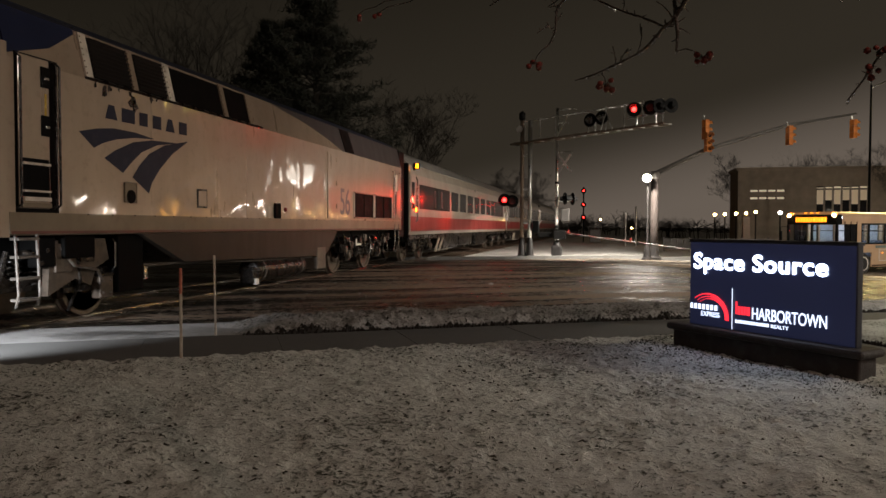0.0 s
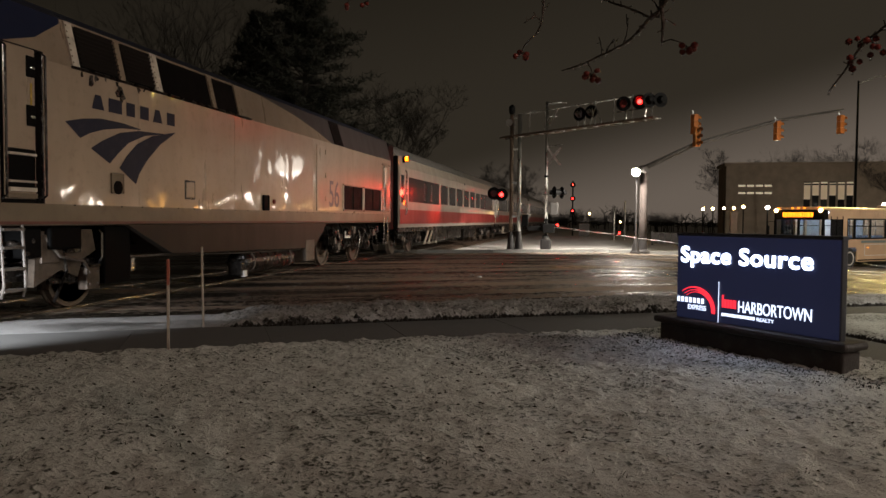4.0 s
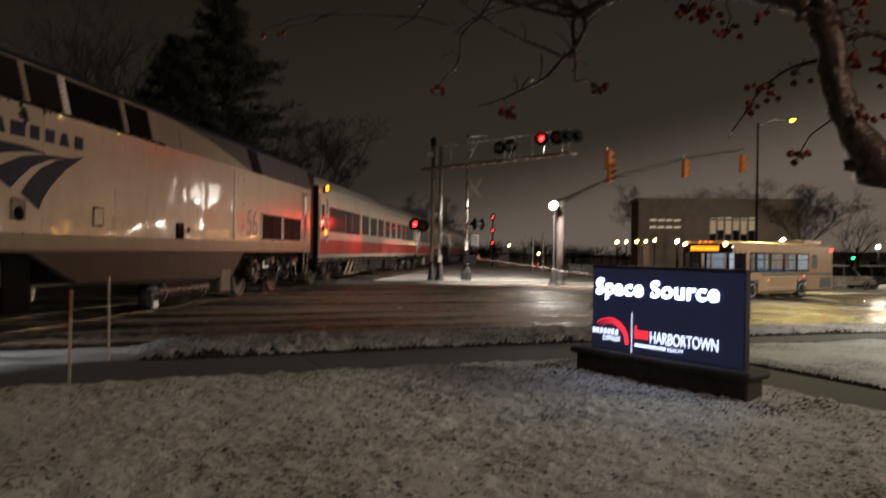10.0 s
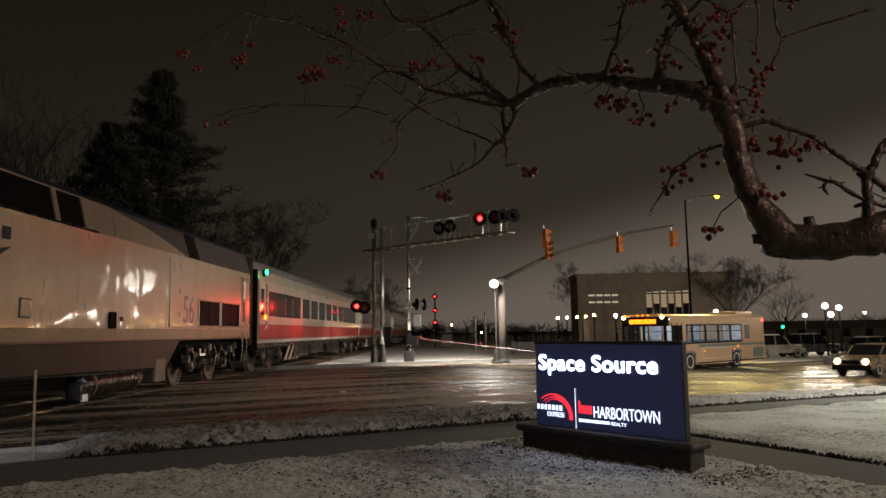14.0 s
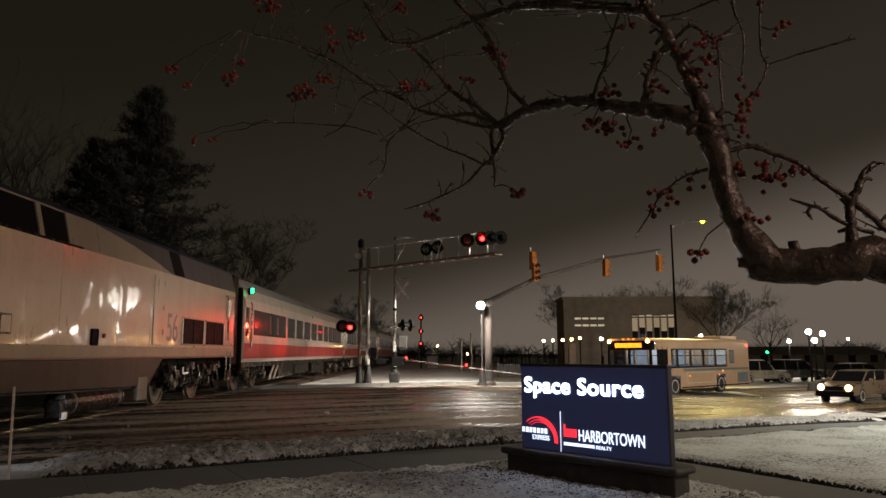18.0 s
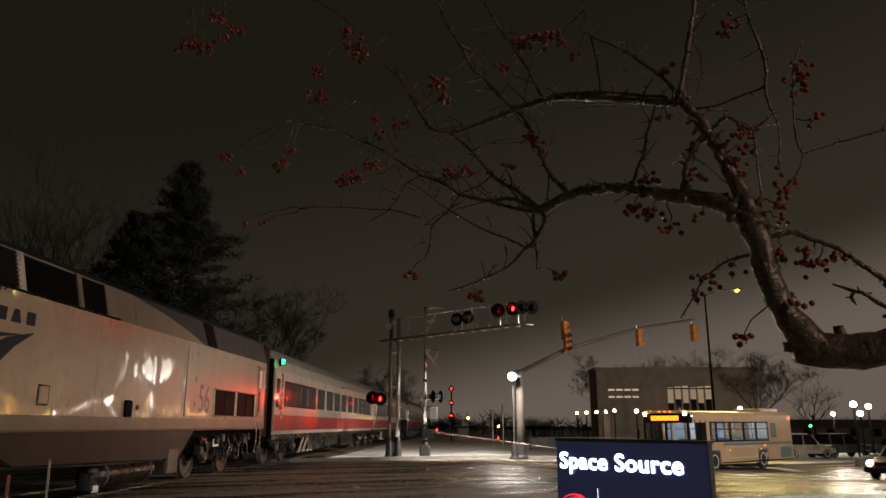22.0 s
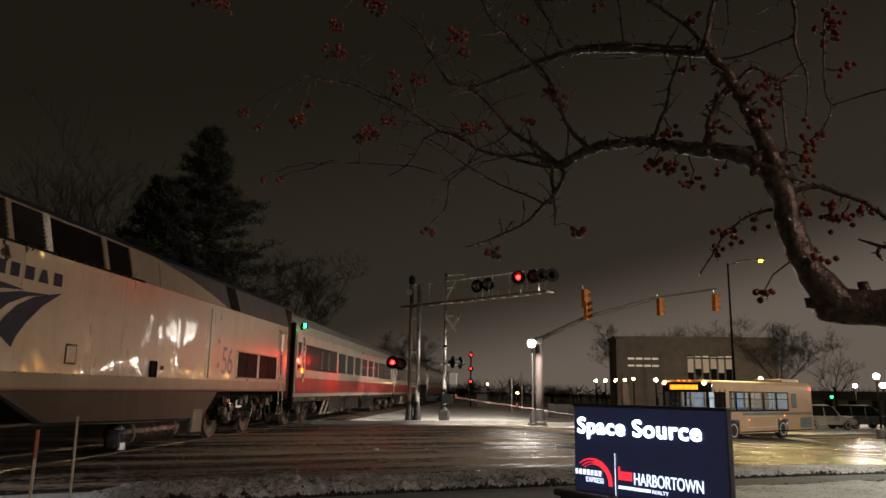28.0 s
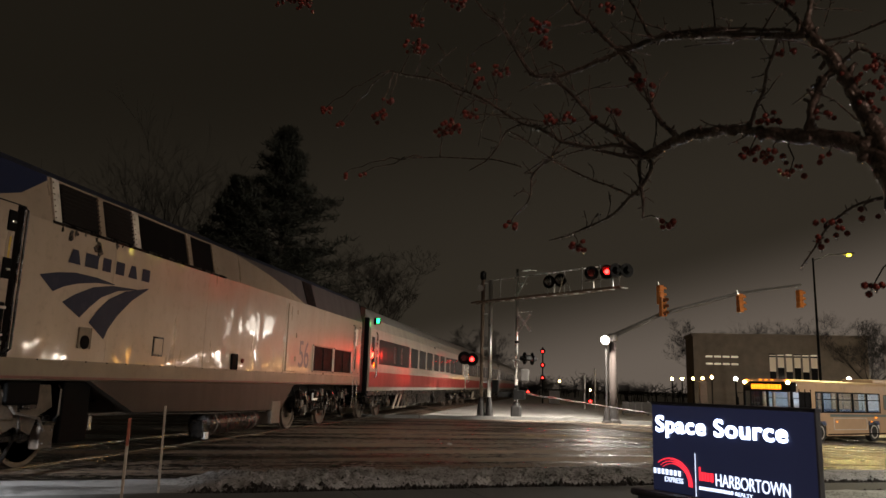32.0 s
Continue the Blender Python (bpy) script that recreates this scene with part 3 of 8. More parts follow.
# ---- locomotive ----
def wheelset_part(parent, x, y, r=0.508, name="wheel"):
    s = 1 if x > 0 else -1
    bm = lathe(B(), [(0.0, r + 0.025), (0.03, r + 0.025), (0.045, r), (0.13, r - 0.006), (0.13, r - 0.07), (0.09, r - 0.09), (0.075, 0.2), (0.14, 0.17), (0.15, 0.09), (0.19, 0.085), (0.19, 0.0)], "x", 32)
    w = part(name, bm, M_WHEEL, parent, "steel wheel with a worn bright tread", at=pose(x - s * 0.06, y, r, 0, 0, 0 if s > 0 else 180), smooth=False)
    # front wheels get a paler rim that stands in for lamplight
    if parent is loco and y < 3:
        part("tread_ring", lathe(B(), [(0.1295, r - 0.075), (0.133, r - 0.075), (0.133, r - 0.008), (0.1295, r - 0.008)], "x", 32), M_TREAD, w, "rim face, tan where lamplight falls on it")
    part("hub_cap", lathe(B(), [(0.19, 0.08), (0.23, 0.07), (0.235, 0.0)], "x", 16), M_GRIME, w)
    return w


def bogie(parent, y, axle=2.74, name="bogie"):
    """A two-axle truck: side frames, springs, axle boxes, brake gear and wheels."""
    bm = B()
    for s in (1, -1):
        x = s * 1.02
        prism(bm, [(x, y - axle / 2 - 0.55, 0.62), (x, y - axle / 2 - 0.5, 0.82), (x, y - 0.7, 0.9), (x, y - 0.45, 0.66), (x, y + 0.45, 0.66), (x, y + 0.7, 0.9), (x, y + axle / 2 + 0.5, 0.82), (x, y + axle / 2 + 0.55, 0.62), (x, y + 0.6, 0.5), (x, y - 0.6, 0.5)], (s * 0.13, 0, 0))
    box(bm, -1.0, 1.0, y - 0.3, y + 0.3, 0.5, 0.85, 0.03)
    frame_ob = part(name, bm, M_GRIME, parent, "greasy cast truck frame")
    for dy in (-axle / 2, axle / 2):
        for s in (1, -1):
            wheelset_part(parent, s * 0.72, y + dy)
            part("axle_box", box(B(), -0.11, 0.11, -0.2, 0.2, -0.19, 0.19, 0.03), M_GRIME, frame_ob, at=pose(s * 1.12, y + dy, 0.55))
            part("bearing_cap", lathe(B(), [(0.0, 0.12), (0.06, 0.11), (0.07, 0.0)], "x", 14), M_ICE, frame_ob, at=pose(s * 1.23, y + dy, 0.55, 0, 0, 0 if s > 0 else 180))
        bm = tube(B(), [(-0.7, y + dy, 0.508), (0.7, y + dy, 0.508)], 0.09, 10)
        part("axle", bm, M_GRIME, frame_ob)
    for s in (1, -1):
        for dy in (-0.32, 0.0, 0.32):
            pts = [(s * 1.12 + 0.085 * math.cos(k * 0.7), y + dy + 0.085 * math.sin(k * 0.7), 0.52 + k * 0.0085) for k in range(46)]
            part("coil_spring", tube(B(), pts, 0.018, 5), M_GRIME, frame_ob)
        for dy in (-0.78, 0.78):
            part("damper", tube(B(), [(s * 1.2, y + dy, 0.45), (s * 1.24, y + dy + 0.12, 0.75), (s * 1.26, y + dy + 0.2, 1.02)], [0.05, 0.05, 0.03], 8), M_GRIME, frame_ob)
            part("brake_shoe", box(B(), -0.06, 0.06, -0.06, 0.06, -0.2, 0.2, 0.02), M_RUST, frame_ob, at=pose(s * 0.78, y + dy * 1.05, 0.5))
    return frame_ob


LY = 7.5
loco = thing("locomotive", pose(-8.72, LY, 0), "dirty silver diesel passenger locomotive with a dark blue roof", "locomotive")
SX = 1.52


def loco_body():
    y0, y1 = -0.72, 15.6
    bm = B()
    prism(bm, [(SX, y0, 1.5), (SX, y0, 3.33), (-SX, y0, 3.33), (-SX, y0, 1.5)], (0, y1 - y0 + 0.55, 0))
    part("body", bm, M_SILVER, loco, "silver painted side sheets, dented and streaked")
    # cab and sloped nose ahead of the side door
    bm = B()
    prism(bm, [(-SX, -0.72, 1.2), (-SX, -0.72, 3.5), (-SX, -2.9, 3.5), (-SX, -4.6, 2.9), (-SX, -5.0, 1.2)], (2 * SX, 0, 0))
    part("cab", bm, M_SILVER, loco, "angular silver cab")
    bm = B()
    prism(bm, [(SX + 0.004, -1.2, 2.7), (SX + 0.004, -1.2, 3.5), (SX + 0.004, -2.3, 3.5), (SX + 0.004, -2.3, 2.7)], (0.01, 0, 0))
    part("cab_window", bm, M_DARKGLASS, loco)
    # steep roof shoulder, silver ahead, dark navy behind a long diagonal
    top, tx = 4.2, 0.95
    def slant(y, k):
        return (SX - 0.15 * k, y, 3.33 + 0.64 * k)
    def high(y, k):
        return (SX - 0.15 + (tx - SX + 0.15) * k, y, 3.97 + (top - 3.97) * k)
    bm = B()
    prism(bm, [slant(0.55, 0), slant(10.5, 0), slant(9.5, 0.35), slant(8.2, 0.7), slant(6.3, 1), slant(0.55, 1)], (-0.03, 0, -0.01))
    part("roof_shoulder", bm, M_SILVER, loco, "silver steep roof panel")
    bm = B()
    prism(bm, [slant(10.5, 0), slant(16.15, 0), slant(16.15, 1), slant(6.3, 1), slant(8.2, 0.7), slant(9.5, 0.35)], (-0.028, 0, -0.01))
    part("roof_flank", bm, M_SLATE, loco, "dark slate roof flank, wet")
    bm = B()
    prism(bm, [high(0.55, 0), high(16.15, 0), high(16.15, 1), high(0.55, 1)], (-0.02, 0, -0.03))
    prism(bm, [(tx, 0.55, top), (tx, 16.15, top), (-tx, 16.15, top), (-tx, 0.55, top)], (0, 0, -0.05))
    prism(bm, [(-SX, 0.55, 3.33), (-SX, 16.15, 3.33), (-tx, 16.15, top), (-tx, 0.55, top)], (0.03, 0, -0.03))
    part("roof", bm, M_NAVY, loco, "dark navy roof, wet")
    bm = B()
    prism(bm, [slant(-0.72, 0.07), slant(0.02, 0.41), slant(0.55, 0.9), slant(0.55, 1.0), slant(-0.72, 1.0)], (-0.03, 0, -0.01))
    prism(bm, [high(-0.72, 0), high(0.55, 0), high(0.55, 1), high(-0.72, 1)], (-0.02, 0, -0.03))
    prism(bm, [(tx, -2.6, top), (tx, 0.55, top), (-tx, 0.55, top), (-tx, -2.6, top)], (0, 0, -0.05))
    part("cab_roof", bm, M_NAVY, loco, "dark navy roof, wet")
    part("cab_side", prism(B(), [slant(-0.72, 0), slant(0.55, 0), slant(0.55, 0.9), slant(0.02, 0.41), slant(-0.72, 0.07)], (-0.03, 0, -0.01)), M_SILVER, loco)
    bm = B()
    prism(bm, [slant(16.1, 0), slant(16.1, 1), (tx, 16.1, top), (-tx, 16.1, top), (-SX, 16.1, 3.33)], (0, 0.05, 0))
    part("roof_end", bm, M_NAVY, loco)
    # vents on the shoulder
    def on_slant(y, k, out):
        p = Vector(slant(y, k))
        return p + Vector((0.974, 0, 0.228)) * out
    for a, b, kind in ((0.76, 1.6, 1), (1.74, 2.5, 1), (2.7, 4.25, 0), (4.42, 5.25, 0)):
        bm = B()
        prism(bm, [on_slant(a, 0.06, 0.004), on_slant(b, 0.06, 0.004), on_slant(b, 0.93, 0.004), on_slant(a, 0.93, 0.004)], Vector((0.974, 0, 0.228)) * 0.006)
        v = part("roof_vent", bm, M_BLACK, loco, "black intake screen")
        if kind:
            for i in range(9):
                k = 0.1 + i * 0.095
                sl = B()
                prism(sl, [on_slant(a + 0.02, k, 0.012), on_slant(b - 0.02, k, 0.012), on_slant(b - 0.02, k + 0.05, 0.05), on_slant(a + 0.02, k + 0.05, 0.05)], Vector((0.2, 0, -0.98)) * 0.008)
                part("louvre", sl, M_LOUVRE, v)
    for a, b in ((0.6, 0.74), (1.61, 1.73), (2.51, 2.68), (4.26, 4.4), (5.26, 5.33)):
        bm = B()
        prism(bm, [on_slant(a, 0.03, 0.003), on_slant(b, 0.03, 0.003), on_slant(b, 0.97, 0.003), on_slant(a, 0.97, 0.003)], Vector((0.974, 0, 0.228)) * 0.03)
        rib = part("vent_frame", bm, M_PALEPOST if a in (0.6, 2.51) else M_SILVER, loco, "riveted vent post")
        for i in range(7):
            p = on_slant((a + b) / 2 - 0.05, 0.1 + 0.13 * i, 0.034)
            part("rivet", ball(B(), p, 0.014, 1), M_SILL, rib)
    bm = B()
    prism(bm, [on_slant(10.65, 0.02, 0.006), on_slant(11.35, 0.02, 0.006), on_slant(11.2, 0.97, 0.006), on_slant(10.5, 0.97, 0.006)], Vector((0.974, 0, 0.228)) * 0.012)
    part("roof_vent", bm, M_BLACK, loco, "black screen on the dark roof")
    part("roof_box", box(B(), -0.25, 0.25, 8.6, 9.6, top, top + 0.22, 0.03), M_SILL, loco)
    part("roof_box", box(B(), -0.5, 0.5, 12.2, 14.4, top, top + 0.16, 0.04), M_NAVY, loco)
    bm = B()
    prism(bm, [(SX + 0.002, 0.6, 3.32), (SX + 0.002, 5.8, 3.32), (SX + 0.03, 5.8, 3.35), (SX + 0.03, 0.6, 3.35)], (-0.03, 0, 0.02))
    part("drip_rail", bm, M_GRIME, loco)
    # sill
    bm = B()
    prism(bm, [(SX - 0.02, -0.72, 1.22), (SX + 0.012, -0.72, 1.25), (SX + 0.012, -0.72, 1.5), (-SX - 0.012, -0.72, 1.5), (-SX - 0.012, -0.72, 1.25), (-SX + 0.02, -0.72, 1.22)], (0, 16.85, 0))
    part("side_sill", bm, M_SILL, loco, "grimy pale sill below the side sheets")
    bm = B()
    prism(bm, [(SX + 0.014, -0.7, 1.24), (SX + 0.014, -0.7, 1.275), (SX + 0.014, 16.05, 1.275), (SX + 0.014, 16.05, 1.24)], (0.003, 0, 0))
    part("red_stripe", bm, M_REDLINE, loco, "thin dull red stripe")
    bolt = part("sill_bolt", box(B(), 0.0, 0.01, 0.0, 0.02, 0.0, 0.015), M_GRIME, loco, at=pose(SX + 0.012, 0.6, 1.485))
    for i in range(1, 30):
        share("sill_bolt", bolt, pose(SX + 0.012, 0.6 + i * 0.5, 1.485), loco)
    # seams of the side sheets
    for y in (2.05, 5.1, 9.2):
        part("seam", box(B(), SX, SX + 0.003, y, y + 0.01, 1.52, 3.3), M_SILVER, loco)
    # equipment door beside the number
    bm = box(B(), SX, SX + 0.018, 9.35, 9.95, 1.54, 3.22, 0.006)
    d = part("equipment_door", bm, M_SILVER, loco, "silver hinged equipment door")
    for z in (1.8, 2.4, 3.0):
        part("hinge", box(B(), SX + 0.015, SX + 0.035, 9.93, 9.99, z, z + 0.12, 0.005), M_SILVER, d)
    # radiator grilles near the rear
    for a, b in ((11.35, 13.05), (13.2, 14.98)):
        g = part("side_grille", box(B(), SX + 0.002, SX + 0.01, a, b, 1.6, 2.28), M_BLACK, loco, "black screen with a pale frame")
        part("grille_frame", box(B(), SX + 0.006, SX + 0.03, a - 0.04, b + 0.04, 2.27, 2.31, 0.006), M_SILL, g)
        part("grille_frame", box(B(), SX + 0.006, SX + 0.03, a - 0.04, b + 0.04, 1.56, 1.6, 0.006), M_SILL, g)
        for y, w, m in ((a - 0.04, 0.04, M_PALEPOST), ((a + b) / 2 - 0.015, 0.03, M_LOUVRE), (b, 0.04, M_PALEPOST)):
            part("grille_bar", box(B(), SX + 0.006, SX + 0.028, y, y + w, 1.6, 2.27, 0.005), m, g)
    # small fittings on the side
    part("filler_box", box(B(), SX + 0.003, SX + 0.02, 1.38, 1.66, 1.68, 1.98, 0.02), M_SILL, loco, "recessed filler hatch")
    part("filler_hole", lathe(B(), [(0, 0.1), (0.012, 0.1), (0.013, 0)], "x", 18), M_BLACK, loco, at=pose(SX + 0.018, 1.52, 1.77))
    part("hatch", box(B(), SX + 0.003, SX + 0.02, 3.36, 3.62, 1.68, 1.95, 0.01), M_SILVER, loco, "small square hatch with a dark edge")
    part("hatch_edge", box(B(), SX, SX + 0.008, 3.33, 3.65, 1.65, 1.98), M_GRIME, loco)
    part("fuel_gauge", box(B(), SX + 0.003, SX + 0.03, 6.3, 6.57, 1.5, 1.83, 0.04), M_BLACK, loco, "black recessed fuel filler")
    part("marker_light", lathe(B(), [(0, 0.05), (0.04, 0.045), (0.05, 0)], "x", 12), M_REDPAINT, loco, at=pose(SX, 6.85, 1.7))
    # rear door pocket and handrails
    part("door_pocket", box(B(), SX + 0.001, SX + 0.008, 15.2, 15.75, 1.55, 3.2), M_SILL, loco)
    for y in (15.12, 15.85):
        part("handrail", tube(B(), [(SX, y, 1.6), (SX + 0.08, y, 1.65), (SX + 0.08, y, 3.1), (SX, y, 3.15)], 0.018, 8), M_CHROME, loco)
    part("rear_window", box(B(), SX + 0.005, SX + 0.02, 15.3, 15.62, 2.5, 3.05, 0.03), M_PALEPOST, loco, "pale rounded window blank")
    part("door_slot", box(B(), SX + 0.006, SX + 0.014, 15.42, 15.52, 1.75, 2.4), M_BLACK, loco)
    part("rear_steps", box(B(), SX - 0.35, SX + 0.02, 15.35, 15.75, 0.5, 0.55, 0.01), M_GRIME, loco)
    for y in (15.33, 15.77):
        part("step_side", tube(B(), [(SX, y, 1.4), (SX + 0.02, y, 0.9), (SX - 0.02, y, 0.5)], 0.025, 8), M_CHROME, loco)
    # flaked paint under the vents
    rnd = random.Random(4)
    for y, z, s in ((0.8, 3.29, 0.05), (0.98, 3.25, 0.1), (1.1, 3.28, 0.06), (1.6, 3.2, 0.12), (1.66, 3.1, 0.1), (1.55, 3.29, 0.06), (2.06, 3.29, 0.07), (2.2, 3.3, 0.03), (1.3, 3.3, 0.03)):
        ring = []
        for k in range(9):
            t = 2 * math.pi * k / 9
            r = s * rnd.uniform(0.35, 1.2)
            ring.append((SX + 0.003, y + r * math.cos(t) * 0.8, z + r * math.sin(t)))
        part("paint_flake", prism(B(), ring, (0.001, 0, 0)), M_GRIME, loco, "dark patch of flaked paint")
    # end wall and diaphragm
    part("diaphragm", box(B(), -1.42, 1.42, 16.17, 16.9, 0.95, 3.95, 0.06), M_BLACK, loco, "black rubber gangway bellows")


def loco_emblem():
    """Sweeping three-bladed emblem and a row of plain bars where a name stands."""
    x = SX + 0.005
    def blade(lower, upper):
        ring = [(x, y - LY, z) for y, z in lower] + [(x, y - LY, z) for y, z in reversed(upper)]
        part("emblem_blade", prism(B(), ring, (0.003, 0, 0)), M_BLUE, loco, "dark blue sweeping emblem blade")
    blade([(8.25, 2.41), (8.45, 2.5), (8.73, 2.58), (9.15, 2.65), (9.6, 2.68)], [(7.96, 2.6), (8.3, 2.68), (8.67, 2.73), (9.15, 2.73), (9.6, 2.69)])
    blade([(8.86, 2.11), (9.05, 2.27), (9.3, 2.45), (9.7, 2.6), (10.21, 2.68)], [(8.46, 2.29), (8.7, 2.42), (9.1, 2.58), (9.55, 2.66), (10.2, 2.69)])
    blade([(9.47, 1.84), (9.55, 2.0), (9.75, 2.22), (10.1, 2.5), (10.54, 2.74)], [(9.08, 2.06), (9.25, 2.25), (9.5, 2.45), (9.9, 2.62), (10.53, 2.75)])
    for y, w, lean in ((8.62, 0.26, 0.07), (9.0, 0.3, 0.0), (9.36, 0.2, 0.0), (9.7, 0.22, 0.0), (10.05, 0.25, 0.07), (10.42, 0.22, 0.0)):
        a = y - LY
        part("name_bar", prism(B(), [(x, a - w / 2, 2.85), (x, a + w / 2, 2.85), (x, a + w / 2 - lean, 3.05), (x, a - w / 2 + lean, 3.05)], (0.003, 0, 0)), M_BLUE, loco, "dark blue plain bar")
    lettering("numeral", "56", 1.0, M_ROADNUM, loco, Matrix.Translation((x, 17.72 - LY, 1.66)) @ pose(0, 0, 0, 90, 0, 90), "dark road number on silver", 0.001, 0.004, 0.95, 0.84)


def loco_door():
    """Recessed crew door, grab rails and ladder."""
    # flat black plate stands in for the shade inside the door recess
    part("door_recess", box(B(), SX - 0.001, SX + 0.006, -0.62, 0.08, 1.5, 3.42), M_BLACK, loco)
    d = part("crew_door", box(B(), SX + 0.006, SX + 0.03, -0.585, -0.09, 1.55, 3.4, 0.012), M_SILVER, loco, "silver crew door")
    # black plate stands in for the dark opening behind the step bars
    part("door_window", box(B(), SX + 0.025, SX + 0.04, -0.55, -0.12, 1.66, 2.16, 0.02), M_BLACK, d)
    for z, h in ((1.64, 0.05), (1.75, 0.025), (2.08, 0.03)):
        part("step_bar", box(B(), SX + 0.03, SX + 0.075, -0.55, -0.12, z, z + h, 0.006), M_PALEPOST, d, "pale worn step edge")
    part("sill_plate", box(B(), SX + 0.02, SX + 0.06, -0.57, -0.1, 1.56, 1.62, 0.005), M_SILL, d)
    for z in (2.45, 3.05):
        part("latch_box", box(B(), SX + 0.028, SX + 0.05, -0.24, -0.1, z, z + 0.26, 0.01), M_BLACK, d)
        part("latch", box(B(), SX + 0.05, SX + 0.07, -0.2, -0.13, z + 0.1, z + 0.13, 0.004), M_CHROME, d)
    part("yellow_tag", box(B(), SX + 0.03, SX + 0.034, -0.17, -0.14, 2.62, 2.98), M_YELLOW, d)
    for y in (-0.6, -0.02, 0.04):
        part("grab_rail", tube(B(), [(SX, y, 1.55), (SX + 0.07, y, 1.6), (SX + 0.07, y, 3.35), (SX, y, 3.4)], 0.016, 8), M_GRIME, loco)
    lad = part("ladder", tube(B(), [(SX - 0.02, -0.62, 1.25), (SX + 0.02, -0.62, 0.5), (SX - 0.02, -0.62, 0.35)], 0.016, 8), M_ICE, loco, "snow-caked steel ladder")
    part("stile", tube(B(), [(SX - 0.02, -0.28, 1.25), (SX + 0.02, -0.28, 0.5), (SX - 0.02, -0.28, 0.35)], 0.02, 8), M_ICE, lad)
    for z in (0.42, 0.68, 0.94, 1.16):
        part("rung", box(B(), SX - 0.1, SX + 0.03, -0.62, -0.28, z, z + 0.035, 0.005), M_ICE, lad)
    part("battery_box", box(B(), SX - 0.5, SX - 0.15, -0.12, 0.2, 0.8, 1.2, 0.03), M_BLACK, loco)
    for y, z in ((-0.2, 0.98), (-0.05, 0.86), (0.05, 1.02)):
        part("valve", lathe(B(), [(0, 0.05), (0.1, 0.06), (0.14, 0.03), (0.2, 0.03)], "x", 12), M_GRIME, loco, at=pose(SX - 0.34, y, z))
    part("air_pipe", tube(B(), [(SX - 0.2, 0.2, 1.15), (SX - 0.12, 0.5, 0.8), (SX - 0.12, 0.95, 0.72), (SX - 0.2, 1.2, 0.5)], 0.022, 8), M_ICE, loco)
    part("brake_lever", box(B(), SX - 0.36, SX - 0.3, 0.5, 1.25, 0.42, 0.5, 0.01), M_GRIME, loco)


def loco_under():
    bm = B()
    prism(bm, [(SX - 0.03, 1.75, 1.25), (SX - 0.03, 3.0, 0.74), (SX - 0.03, 9.3, 0.6), (SX - 0.03, 10.2, 1.25)], (-2 * SX + 0.06, 0, 0))
    part("fuel_tank", bm, M_SKIRT, loco, "sloping grey-brown fuel tank under the frame")
    part("underframe", box(B(), -1.1, 1.1, -4.6, 16.4, 0.9, 1.24), M_BLACK, loco)
    part("air_tank", lathe(B(), [(5.75, 0.08), (5.78, 0.22), (5.83, 0.24), (8.2, 0.24), (8.25, 0.22), (8.28, 0.08)], "y", 18, (1.2, 0, 0.42)), M_GRIME, loco, "cylindrical air reservoir")
    for y in (6.1, 8.0):
        part("tank_strap", lathe(B(), [(y, 0.248), (y + 0.05, 0.248)], "y", 18, (1.2, 0, 0.42)), M_ICE, loco)
    part("drain_box", box(B(), 1.1, 1.4, 5.6, 5.95, 0.16, 0.5, 0.02), M_GRIME, loco)
    part("work_light", box(B(), 1.36, 1.44, 5.65, 5.78, 0.14, 0.27, 0.01), M_WHITEPAINT, loco, "small pale plate")
    part("end_box", box(B(), 1.15, SX - 0.02, 8.75, 9.3, 0.28, 0.82, 0.03), M_BOXGREY, loco, "pale bolted equipment box")
    part("gear_case", box(B(), 1.0, SX - 0.12, 1.4, 2.0, 0.36, 1.22, 0.02), M_BLACK, loco)
    part("truck_casting", prism(B(), [(1.22, 0.1, 0.42), (1.22, 0.16, 1.14), (1.22, 1.22, 1.16), (1.22, 1.3, 0.86), (1.22, 1.02, 0.74), (1.22, 0.92, 0.5), (1.22, 0.6, 0.62)], (0.1, 0, 0)), M_CASTING, loco, "dull brown cast truck side")
    part("casting_rib", box(B(), 1.32, 1.36, 0.2, 0.52, 0.72, 1.1, 0.015), M_CASTING, loco)
    part("casting_rib", box(B(), 1.32, 1.37, 0.66, 0.94, 0.84, 1.08, 0.015), M_GRIME, loco)
    part("sand_box", box(B(), 1.2, 1.36, 1.06, 1.34, 0.3, 0.62, 0.02), M_CASTING, loco, "small hanging sand box")
    part("sand_box_lid", box(B(), 1.19, 1.37, 1.05, 1.35, 0.62, 0.66, 0.01), M_GRIME, loco)
    for y, z in ((1.12, 0.38), (1.28, 0.38), (1.12, 0.55), (1.28, 0.55)):
        part("bolt", lathe(B(), [(0, 0.018), (0.015, 0.018), (0.02, 0.0)], "x", 8), M_ICE, loco, at=pose(1.36, y, z))
    part("grab_iron", tube(B(), [(1.34, 1.36, 1.15), (1.38, 1.36, 1.1), (1.38, 1.36, 0.75), (1.34, 1.36, 0.7)], 0.016, 7), M_CHROME, loco)
    part("small_lamp", box(B(), 1.3, 1.38, 2.04, 2.14, 0.5, 0.72, 0.015), M_CHROME, loco, "bright bracket plate")
    part("pipe", tube(B(), [(1.3, 1.7, 0.72), (1.34, 3.0, 0.72), (1.34, 5.6, 0.64), (1.34, 9.0, 0.58)], 0.025, 8), M_ICE, loco)
    part("sand_pipe", tube(B(), [(1.3, 0.6, 1.2), (1.32, 0.7, 0.6), (1.0, 0.85, 0.15)], 0.025, 8), M_GRIME, loco)
